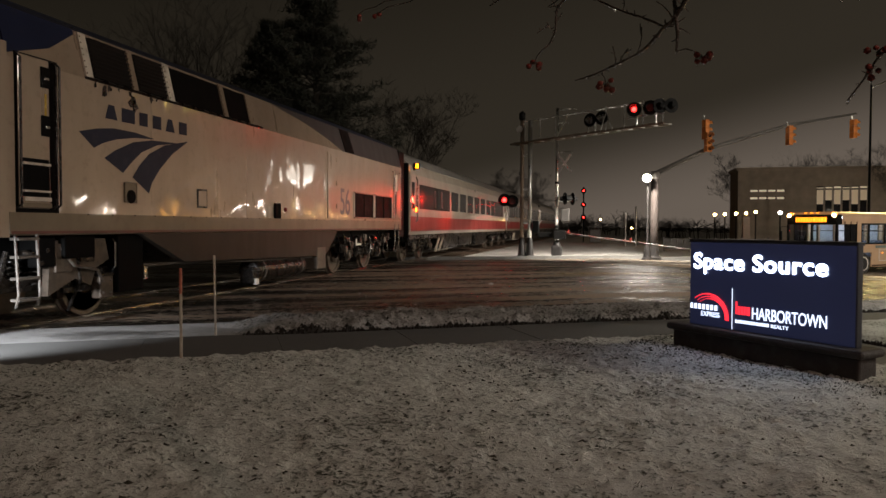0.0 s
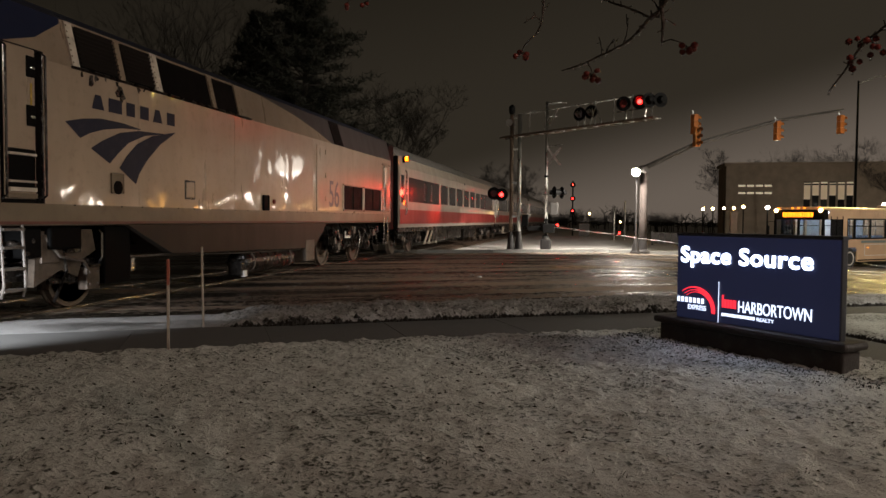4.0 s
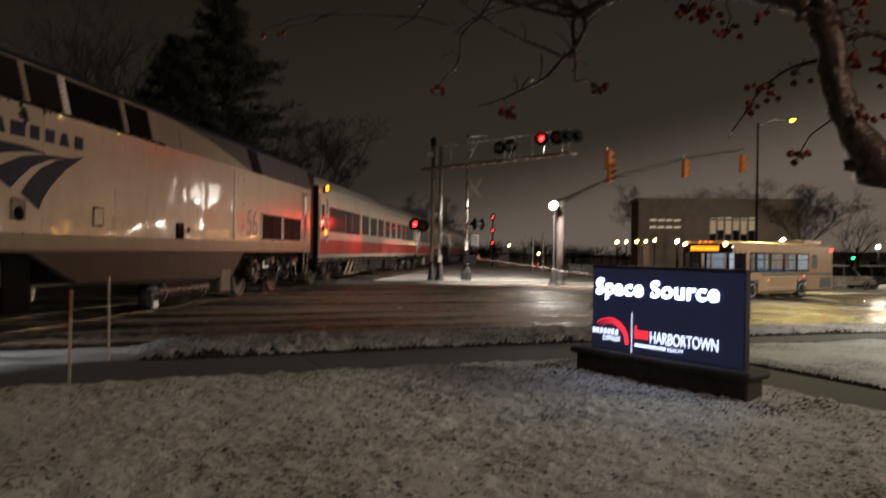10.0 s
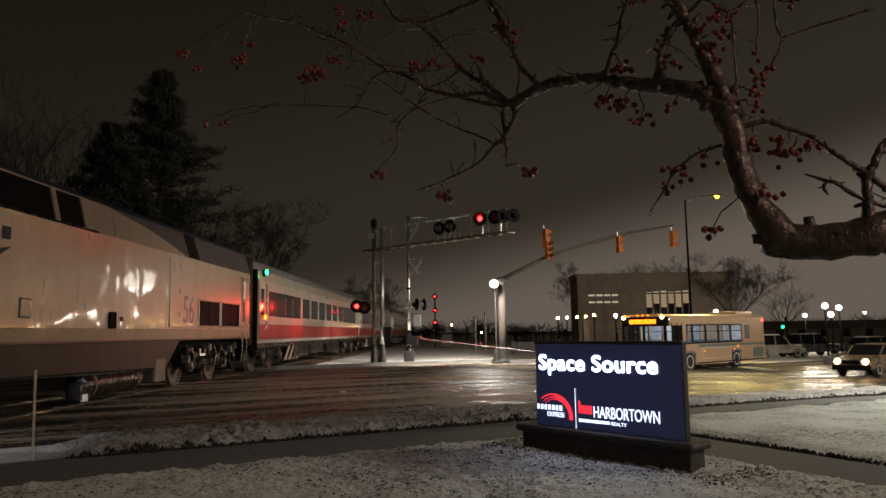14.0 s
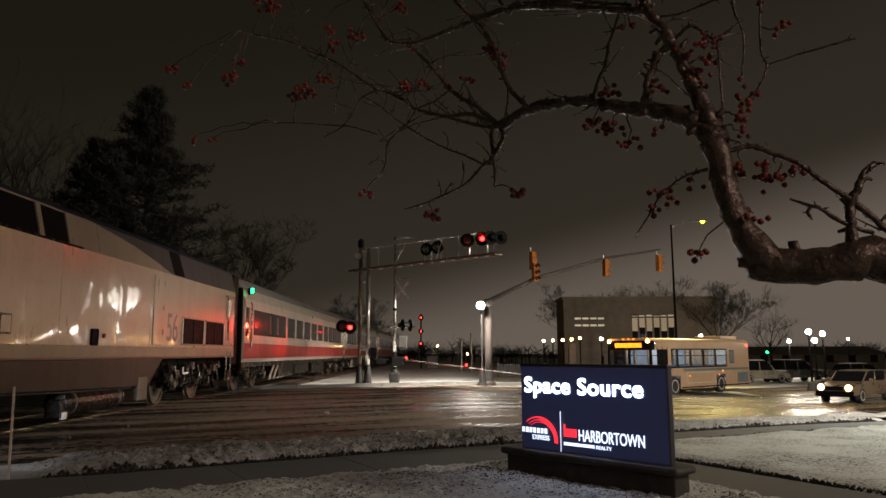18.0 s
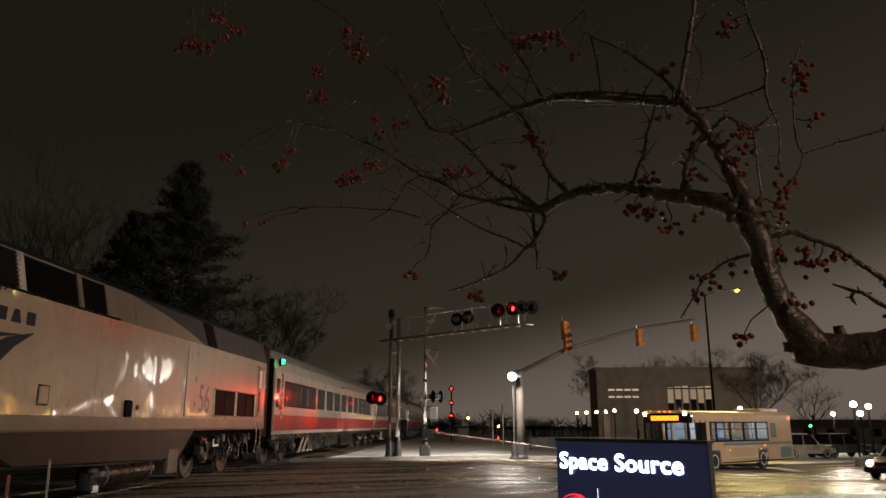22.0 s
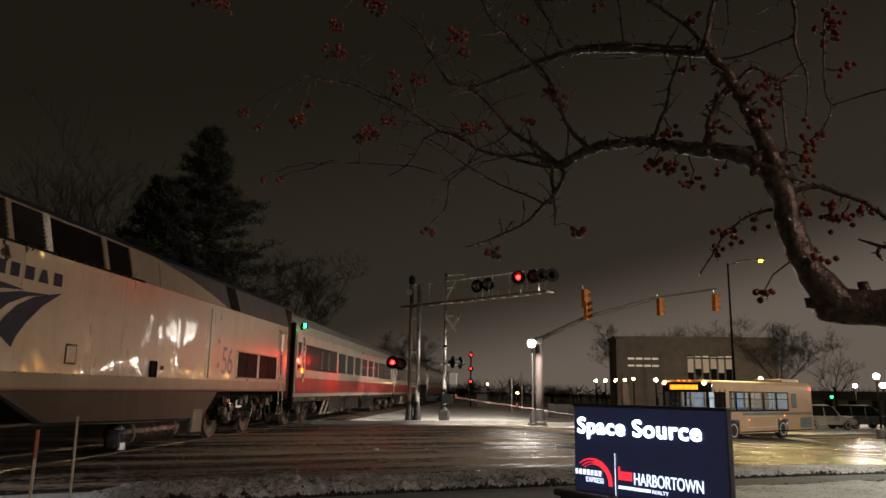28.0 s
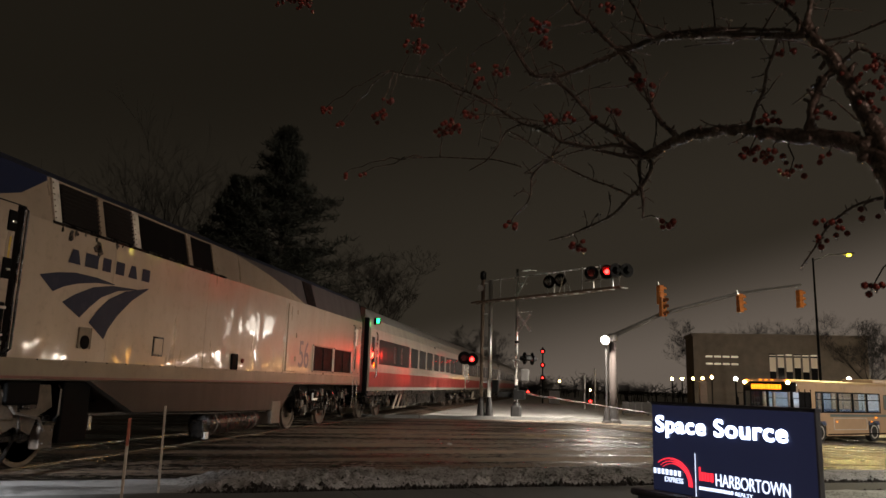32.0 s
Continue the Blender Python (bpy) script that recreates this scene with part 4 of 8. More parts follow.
    part("bracket", box(B(), 1.2, 1.42, 0.3, 0.9, 0.9, 1.22, 0.03), M_BLACK, loco)
    for k, y in enumerate((11.1, 11.55, 12.2, 12.75, 13.4, 14.1, 14.7, 15.05)):
        part("brake_rod", tube(B(), [(1.28, y, 1.12 - 0.1 * (k % 3)), (1.32, y + 0.06, 0.8), (1.3, y + 0.22 * (k % 2), 0.5)], 0.02 + 0.008 * (k % 2), 7), M_CHROME if k in (1, 4, 7) else M_GRIME, loco, "worn brake rod")
        part("rigging_box", box(B(), 1.2, 1.34, y + 0.1, y + 0.1 + 0.14 + 0.06 * (k % 3), 0.62 + 0.09 * (k % 4), 0.8 + 0.1 * (k % 4), 0.02), M_GRIME if k % 3 else M_ICE, loco)
    part("bracket", prism(B(), [(1.33, 12.0, 0.78), (1.33, 12.0, 0.98), (1.33, 12.06, 0.98), (1.33, 12.06, 0.84), (1.33, 12.4, 0.84), (1.33, 12.4, 0.78)], (0.03, 0, 0)), M_WHITEPAINT, loco, "white angled bracket")
    bogie(loco, 0.07)
    bogie(loco, 13.05)
    for y in (11.2, 12.4, 13.8, 15.0):
        part("brake_cylinder", lathe(B(), [(0, 0.11), (0.22, 0.11), (0.24, 0.05), (0.3, 0.03), (0.3, 0)], "y", 14), M_GRIME, loco, at=pose(1.22, y, 0.95))
    for y in (10.6, 11.8, 14.3):
        part("hose", tube(B(), [(1.25, y, 1.2), (1.33, y + 0.08, 0.9), (1.28, y + 0.2, 0.62), (1.2, y + 0.34, 0.7)], 0.025, 7), M_BLACK, loco)
    part("coupler", box(B(), -0.15, 0.15, 16.4, 17.3, 0.75, 1.05, 0.03), M_RUST, loco)


loco_body()
loco_emblem()
loco_door()
loco_under()


# ---- coaches ----
CY = 24.85
coach = thing("passenger_coach", pose(-8.72, CY, 0), "white passenger coach with a red lower band and dark windows", "railway coach", "coaches of the train")


def coach_shell(y0, y1):
    """Rounded body drawn along the track from a half outline."""
    half = [(1.4, 0.95), (1.5, 1.15), (1.52, 1.6), (1.52, 2.9), (1.5, 3.25), (1.38, 3.6), (1.12, 3.9), (0.7, 4.12), (0.0, 4.2)]
    out = [(x, z) for x, z in half] + [(-x, z) for x, z in reversed(half[:-1])]
    return prism(B(), [(x, y0, z) for x, z in out], (0, y1 - y0, 0))


def build_coach():
    part("body", coach_shell(0.02, 25.7), M_WHITE_COACH, coach, "white painted body with rounded roof")
    x = 1.521
    part("red_band", box(B(), x, x + 0.004, 0.06, 25.65, 1.2, 1.7), M_RED_COACH, coach, "red band along the lower side")
    part("red_band_low", prism(B(), [(1.503, 0.06, 1.16), (1.525, 0.06, 1.2), (1.525, 25.65, 1.2), (1.503, 25.65, 1.16)], (0.003, 0, -0.002)), M_RED_COACH, coach)
    part("skirt", box(B(), 1.36, 1.44, 0.1, 25.6, 0.86, 1.14), M_GRIME, coach, "dark lower skirt")
    part("roof_cover", prism(B(), [(1.39, 0.05, 3.62), (1.13, 0.05, 3.92), (0.7, 0.05, 4.145), (0.7, 0.05, 4.13), (1.12, 0.05, 3.9), (1.38, 0.05, 3.6)], (0, 25.6, 0)), M_GREY_COACH, coach, "grey ribbed roof edge")
    # solid dark band ahead, then single windows
    for y0, y1, marks in ((1.3, 6.75, (3.75, 5.0)), (18.85, 24.1, (20.2,))):
        band = part("window_band", box(B(), x, x + 0.006, y0, y1, 2.0, 2.92), M_BAND, coach, "dark band with faint pale marks")
        for y in (y0 + 0.06, marks[0] + 0.55):
            part("pane", box(B(), x + 0.006, x + 0.01, y, marks[0] - 0.15 if y < marks[0] else y1 - 0.1, 2.06, 2.86), M_DARKGLASS, band)
        for y in marks:
            for i in range(8):
                part("band_mark", box(B(), x + 0.01, x + 0.012, y, y + 0.34 - 0.07 * (i % 3), 2.12 + 0.09 * i, 2.145 + 0.09 * i), M_GREY_COACH, band, "small pale mark")
    for i in range(6):
        y = 7.15 + i * 1.98
        f = part("window", box(B(), x, x + 0.005, y, y + 1.55, 2.03, 2.9, 0.0), M_BAND, coach, "dark rubber-framed window")
        part("pane", box(B(), x + 0.004, x + 0.008, y + 0.07, y + 1.48, 2.1, 2.83), M_DARKGLASS, f)
    for y, d0 in ((0.1, 0.06), (24.7, 0.12)):
        d = part("door", box(B(), x, x + 0.012, y, y + 0.8, 1.75, 3.2, 0.004), M_WHITE_COACH, coach, "white entrance door")
        part("door_window", box(B(), x + 0.01, x + 0.016, y + d0, y + 0.5, 1.95, 2.95, 0.002), M_DARKGLASS, d)
        part("door_rail", tube(B(), [(x, y + 0.68, 1.5), (x + 0.06, y + 0.68, 1.6), (x + 0.06, y + 0.68, 3.05), (x, y + 0.68, 3.15)], 0.03, 7), M_CHROME, coach)
    part("emblem_plate", prism(B(), [(1.49, 13.2, 3.28), (1.49, 13.6, 3.28), (1.49, 13.4, 3.16)], (0.03, 0, 0)), M_BLUE, coach, "tiny dark emblem")
    for y in (2.9, 22.8):
        bogie(coach, y, 2.6)
    part("equipment_box", box(B(), 0.7, 1.36, 6.2, 9.4, 0.35, 0.9, 0.03), M_GRIME, coach)
    part("equipment_box", box(B(), 0.7, 1.3, 10.0, 13.5, 0.4, 0.9, 0.03), M_GRIME, coach)
    part("equipment_box", box(B(), 0.7, 1.36, 14.2, 18.0, 0.35, 0.9, 0.03), M_GRIME, coach)
    for i in range(4):
        y = 4.6 + i * 0.75
        part("strut", prism(B(), [(1.3, y, 0.28), (1.3, y + 0.16, 0.28), (1.3, y + 1.0, 0.88), (1.3, y + 0.84, 0.88)], (0.06, 0, 0)), M_PALEPOST, coach, "pale slanting brace")
    part("bellows", box(B(), -0.9, 0.9, 25.7, 26.0, 0.95, 3.6, 0.05), M_BLACK, coach)
    part("bellows", box(B(), -0.9, 0.9, -0.6, -0.1, 0.95, 3.6, 0.05), M_BLACK, coach)
    part("end_plate", box(B(), -1.47, 1.47, -0.1, 0.0, 0.95, 3.62, 0.04), M_BLACK, coach, "black rubber end frame")
    part("underframe", box(B(), -1.2, 1.2, 0.05, 25.5, 0.8, 0.98), M_BLACK, coach)
    part("light_housing", lathe(B(), [(0, 0.09), (0.05, 0.09), (0.06, 0.07), (0.06, 0.0)], "x", 16), M_BLACK, coach, at=pose(1.44, 0.75, 3.5))


build_coach()
for k in (1, 2):
    copy_thing(coach, pose(-8.72, CY + 26.1 * k, 0))
# reflection of a crossing flasher by the front door, drawn as a glow in step with the crossing lamps: a lit and a dark
# face on a disc that turns
marker = part("marker_disc", lathe(B(), [(-0.004, 0.0), (-0.004, 0.1), (0.004, 0.1), (0.004, 0.0)], "x", 16), M_BLACK, coach, "blinking orange-red reflection of a crossing flasher, drawn as a glowing disc", at=pose(1.56, 0.6, 1.95))
part("lit_face", lathe(B(), [(0.0045, 0.0), (0.0045, 0.09), (0.03, 0.07), (0.04, 0.0)], "x", 16), glow("reflection_orange", (1.0, 0.1, 0.008), 16), marker)
part("dark_face", lathe(B(), [(-0.02, 0.0), (-0.014, 0.08), (-0.0045, 0.09), (-0.0045, 0.0)], "x", 16), M_REDPAINT, marker)
flash_left, flash_right = [marker], []
# brake indicator: amber, dark and green faces on a drum that turns
indicator = part("indicator_drum", box(B(), -0.0005, 0.0005, -0.0005, 0.0005, -0.0005, 0.0005), M_BLACK, coach, "brake indicator lamp, amber then green")
indicator.matrix_basis = pose(1.55, 0.75, 3.56)


def drum_face(turn, material, name):
    bm = B()
    ring0, ring1 = [], []
    for k in range(9):
        t = radians(turn - 32 + 64 * k / 8)
        ring0.append(bm.verts.new((0.1 * math.cos(t), 0.1 * math.sin(t), -0.08)))
        ring1.append(bm.verts.new((0.1 * math.cos(t), 0.1 * math.sin(t), 0.08)))
    for k in range(8):
        bm.faces.new((ring0[k], ring0[k + 1], ring1[k + 1], ring1[k]))
    part(name, bm, material, indicator)


hood, rim = B(), []
for k in range(15):
    t = radians(-60 + 33 + 294 * k / 14)
    rim.append([hood.verts.new((r * math.cos(t), r * math.sin(t), z)) for r, z in ((0.112, -0.1), (0.112, 0.1), (0.124, 0.1), (0.124, -0.1))])
for p, q in zip(rim, rim[1:]):
    for k in range(4):
        hood.faces.new((p[k], p[(k + 1) % 4], q[(k + 1) % 4], q[k]))
part("indicator_hood", hood, M_BLACK, coach, "black hood round the brake indicator", at=indicator.matrix_basis.copy())
part("drum_core", lathe(B(), [(-0.085, 0.0), (-0.085, 0.094), (0.085, 0.094), (0.085, 0.0)], "z", 20), M_BLACK, indicator)
drum_face(-60, G_AMBER, "amber_face")
drum_face(20, M_BLACK, "dark_face")
drum_face(100, G_GREEN, "green_face")


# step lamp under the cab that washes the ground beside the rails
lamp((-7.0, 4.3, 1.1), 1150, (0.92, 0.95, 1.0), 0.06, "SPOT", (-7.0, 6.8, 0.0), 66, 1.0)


# ---- level crossing ----
GX, GY = -4.05, 34.3


def turn_to(p, q):
    return math.degrees(math.atan2(q[1] - p[1], q[0] - p[0]))


def flasher(at, side, label="black crossing flasher with a round backboard and hood", lit=True, back=None):
    """A warning lamp that looks along its own +x; its lens disc turns between a lit and a dark face."""
    f = thing("crossing_flasher", at, label, "warning light", "flashers of the crossing")
    part("backboard", lathe(B(), [(-0.03, 0.0), (-0.03, 0.3), (0.0, 0.3), (0.0, 0.0)], "x", 28), M_BLACK, f, "round black backboard")
    part("housing", lathe(B(), [(-0.25, 0.0), (-0.24, 0.1), (-0.03, 0.17), (-0.03, 0.0)], "x", 20), back or M_BLACK, f)
    bm = B()
    rows = []
    for i in range(15):
        t = radians(-30 + 240 * i / 14)
        rows.append([bm.verts.new((x, 0.165 * math.cos(t), 0.165 * math.sin(t))) for x in (0.0, 0.34)])
    for a, b in zip(rows, rows[1:]):
        bm.faces.new((a[0], a[1], b[1], b[0]))
    part("hood", bm, M_BLACK, f, "black sheet hood")
    if lit:
        disc = part("lens_disc", lathe(B(), [(-0.006, 0.0), (-0.006, 0.152), (0.006, 0.152), (0.006, 0.0)], "x", 24), M_REDPAINT, f, "red lens", at=pose(0.03, 0, 0))
        part("lit_face", lathe(B(), [(0.0065, 0.0), (0.0065, 0.095), (0.014, 0.075), (0.018, 0.0)], "x", 24), G_RED, disc)
        part("dark_face", lathe(B(), [(-0.018, 0.0), (-0.014, 0.11), (-0.0065, 0.14), (-0.0065, 0.0)], "x", 24), M_REDPAINT, disc)
        (flash_left if side == "L" else flash_right).append(disc)
    else:
        part("lens", lathe(B(), [(0.002, 0.14), (0.02, 0.1), (0.025, 0.0)], "x", 20), M_REDPAINT, f)
    return f


def cantilever():
    g = thing("signal_gantry", pose(GX, GY, gz(GX, GY) - 0.02), "galvanised cantilever signal gantry on twin posts", "signal gantry")
    for dx, r, m in ((-0.2, 0.09, M_CORTEN), (0.18, 0.1, M_GALV)):
        part("post", tube(B(), [(dx, 0, 0.0), (dx, 0, 6.5)], r, 14), m, g, "tall tubular post", smooth=True)
        part("post_base", lathe(B(), [(0.0, 0.3), (0.06, 0.3), (0.1, 0.2), (0.9, 0.12), (0.95, 0.1)], "z", 16, (dx, 0, 0)), M_BOOT, g, "black flared base boot")
    part("post_cap", lathe(B(), [(6.5, 0.1), (6.6, 0.15), (6.85, 0.15), (6.95, 0.05)], "z", 14, (-0.2, 0, 0)), M_BLACK, g)
    for z in (1.6, 3.2, 4.8, 6.3):
        part("post_tie", box(B(), -0.26, 0.26, -0.05, 0.05, z, z + 0.09, 0.01), M_GALV, g)
    way = Vector((1.95 + 4.05, 30.5 - 34.3, 0)).normalized()
    side = Vector((-way.y, way.x, 0))
    ln = 7.2
    def at(s, w, z):
        p = way * s + side * w
        return (p.x, p.y, z)
    for w in (-0.2, 0.2):
        part("chord", tube(B(), [at(-0.8, w, 5.42), at(ln, w, 5.66)], 0.05, 8), M_CORTEN, g, "long lower chord of the arm")
    part("walkway", prism(B(), [at(-0.6, -0.22, 5.47), at(ln, -0.22, 5.7), at(ln, 0.22, 5.7), at(-0.6, 0.22, 5.47)], (0, 0, 0.02)), M_RUST, g, "grated walkway")
    for i in range(14):
        s = -0.5 + i * 0.58
        z = 5.42 + 0.24 * (s + 0.8) / 8
        part("lace_bar", tube(B(), [at(s, -0.2, z), at(s + 0.29, 0.2, z)], 0.02, 6), M_GALV, g)
    for i in range(9):
        s = -0.3 + i * 0.9
        z = 5.5 + 0.24 * (s + 0.8) / 8
        if i not in (3,):
            part("rail_post", tube(B(), [at(s, 0.24, z), at(s + 0.02, 0.24, z + 1.05)], 0.024, 6), M_ALU, g)
    part("hand_rail", tube(B(), [at(-0.3, 0.24, 6.5), at(6.9, 0.24, 6.72)], 0.02, 6), M_ALU, g)
    part("brace", tube(B(), [at(1.9, -0.2, 5.55), at(2.5, -0.2, 6.5)], 0.03, 7), M_GALV, g, "bright diagonal brace")
    part("brace", tube(B(), [at(4.2, -0.2, 5.6), at(4.5, -0.2, 6.4), at(4.8, -0.2, 5.62)], 0.022, 7), M_GALV, g)
    for s in (3.9, 5.9, 6.8):
        part("lamp_stem", tube(B(), [at(s, -0.12, 5.6), at(s, -0.12, 6.25)], 0.035, 8), M_GALV, g)
    part("lamp_bar", tube(B(), [at(5.5, -0.12, 6.05), at(7.15, -0.12, 6.1)], 0.03, 8), M_GALV, g)
    part("bell", lathe(B(), [(0, 0.16), (0.06, 0.14), (0.09, 0.04), (0.1, 0.0)], "y", 18), M_GALV, g, at=pose(-0.32, -0.1, 6.1))
    part("control_box", box(B(), 0.32, 0.62, -0.2, 0.14, 1.2, 1.75, 0.02), M_BLACK, g)


cantilever()
EYE = (-0.33, -0.5)
flasher(pose(0.76, 30.6, 6.16, 0, 0, turn_to((0.76, 30.6), EYE) - 4), "L")
flasher(pose(1.4, 30.5, 6.2, 0, 0, turn_to((1.4, 30.5), EYE) - 4), "R")
for p in ((1.75, 30.3, 6.22), (2.2, 30.4, 6.24)):
    flasher(pose(*p, 0, 0, 115), "L", "black crossing flasher seen from behind", False)
for p in ((-1.04, 32.2, 6.0), (-0.55, 32.0, 6.05)):
    flasher(pose(*p, 0, 0, 60), "L", "grey-backed crossing flasher turned to the other lanes", False, M_ALU)
flasher(pose(-4.98, 33.5, 2.58, 0, 0, turn_to((-4.98, 33.5), EYE) - 3), "L")
flasher(pose(-4.62, 33.5, 2.52, 0, 0, turn_to((-4.62, 33.5), EYE) - 3), "R")


def crossing_mast():
    x, y = -2.72, 36.2
    m = thing("crossing_mast", pose(x, y, gz(x, y) - 0.02), "aluminium crossing mast with crossbuck, bracket arms and gate", "crossing mast")
    part("post", tube(B(), [(0, 0, 0.0), (0.0, 0, 7.35)], [0.085, 0.07], 14), M_ALU, m, "tall bright tubular post", smooth=True)
    part("base", box(B(), -0.26, 0.26, -0.26, 0.26, 0.0, 0.55, 0.08), M_BOOT, m, "dark cast base shoe")
    part("collar", lathe(B(), [(0.5, 0.2), (0.7, 0.16), (0.75, 0.1)], "z", 14), M_BOOT, m)
    for s in (1, -1):
        bm = B()
        y = -0.16 + 0.02 * s
        prism(bm, [(0.02, y, 4.62 - s * 0.4), (0.1, y, 4.62 - s * 0.46), (0.72, y, 4.62 + s * 0.4), (0.64, y, 4.62 + s * 0.46)], (0, 0.012, 0))
        part("crossbuck_blade", bm, M_GALV, m, "white crossbuck blade seen at an angle")
    part("bracket", tube(B(), [(0, 0, 5.15), (0.75, -0.05, 5.2)], 0.02, 7), M_ALU, m)
    part("bracket", tube(B(), [(0, 0, 7.25), (0.8, -0.1, 7.3), (0.95, -0.1, 7.25)], 0.02, 7), M_ALU, m)
    part("bracket", tube(B(), [(0, 0, 6.6), (0.5, -0.1, 6.62)], 0.02, 7), M_ALU, m)
    part("lamp_bar", tube(B(), [(-0.2, -0.05, 2.75), (0.85, -0.1, 2.75)], 0.03, 8), M_GALV, m)
    part("relay_box", box(B(), 0.22, 0.62, -0.2, 0.16, 1.75, 2.35, 0.03), M_RELAY, m, "weathered grey relay box")
    part("gate_mechanism", box(B(), -0.15, 0.45, -0.3, 0.3, 0.85, 1.3, 0.05), M_BLACK, m)
    part("counterweight", box(B(), -0.9, -0.2, -0.06, 0.02, 0.95, 1.2, 0.02), M_BLACK, m)
    for z in (1.4, 3.6):
        part("clamp", lathe(B(), [(z, 0.1), (z + 0.12, 0.1)], "z", 12), M_BLACK, m)


crossing_mast()
flasher(pose(-2.3, 36.0, 2.72, 0, 0, 25), "L", "black crossing flasher edge-on, lens dark", False)
flasher(pose(-1.95, 35.9, 2.7, 0, 0, 205), "L", "black crossing flasher edge-on, lens dark", False)
gate_lamps = []


def gate_arm():
    a, b = Vector((-2.3, 36.0, 1.02)), Vector((3.9, 32.3, 0.28))
    g = thing("crossing_gate", Matrix.Translation(a), "lowered crossing gate arm with red and white stripes", "crossing gate")
    way = b - a
    for i in range(16):
        p, q = way * (i / 16), way * ((i + 1) / 16)
        part("arm_stripe", tube(B(), [p, q], [0.042 - 0.0012 * i, 0.041 - 0.0012 * i], 6), M_GATERED if i % 2 else M_GATEWHITE, g)
    for k in (0.03, 0.5, 0.93):
        l = part("gate_lamp", box(B(), -0.05, 0.05, -0.05, 0.05, 0.05, 0.19, 0.01), M_BLACK, g, at=Matrix.Translation(way * k))
        if k < 0.9:
            d = part("lens_disc", lathe(B(), [(-0.004, 0.0), (-0.004, 0.05), (0.004, 0.05), (0.004, 0.0)], "x", 14), M_REDPAINT, l, "small red lens", at=Matrix.Translation((-0.01, -0.09, 0.12)) @ pose(0, 0, 0, 0, 0, -90))
            # lit half
            d.data.materials.append(G_RED)
            for f in d.data.polygons:
                if f.center.x > 0.0035:
                    f.material_index = 1
            gate_lamps.append(d)


gate_arm()


def rail_signal():
    x, y = -2.41, 69.6
    s = thing("rail_signal", pose(x, y, gz(x, y)), "slim rail signal post with three red lamps", "rail signal")
    part("post", tube(B(), [(0, 0.15, 0.0), (0, 0.15, 5.2)], 0.07, 10), M_BLACK, s)
    for z in (2.35, 3.53, 4.83):
        h = part("lamp_head", lathe(B(), [(-0.1, 0.0), (-0.1, 0.25), (-0.06, 0.25), (-0.06, 0.0)], "y", 18), M_BLACK, s, at=pose(0, 0.1, z))
        part("lens", lathe(B(), [(-0.14, 0.0), (-0.13, 0.05), (-0.1, 0.07), (-0.1, 0.0)], "y", 16), G_RED, h)
    part("cabinet", box(B(), 0.6, 1.6, -0.4, 0.4, 0.0, 1.2, 0.04), M_MASTARM, s)


rail_signal()


# ---- signal mast with floodlight ----
def traffic_head(at, label, angled=False):
    h = thing("traffic_signal", at, label, "traffic light", "signals on the mast arm")
    for i in range(3):
        part("section", box(B(), -0.17, 0.17, -0.13, 0.13, 0.36 * i - 0.54, 0.36 * i - 0.19, 0.02), M_SIGNAL, h, "yellow signal section")
        bm = B()
        rows = []
        for k in range(11):
            t = radians(-20 + 220 * k / 10)
            rows.append([bm.verts.new((0.13 * math.cos(t), -y, 0.36 * i - 0.365 + 0.13 * math.sin(t))) for y in (0.13, 0.34)])
        for a, b in zip(rows, rows[1:]):
            bm.faces.new((a[0], a[1], b[1], b[0]))
        part("visor", bm, M_SIGNAL, h)
        part("lens", lathe(B(), [(-0.15, 0.0), (-0.145, 0.09), (-0.131, 0.12), (-0.131, 0.0)], "y", 16, (0, 0, 0.36 * i - 0.365)), M_BLACK, h)
    part("hanger", tube(B(), [(0, 0.1, 0.5), (0, 0.14, 0.75)], 0.03, 8), M_GALV, h)
    h.scale = (0.88, 0.88, 0.88)
    return h


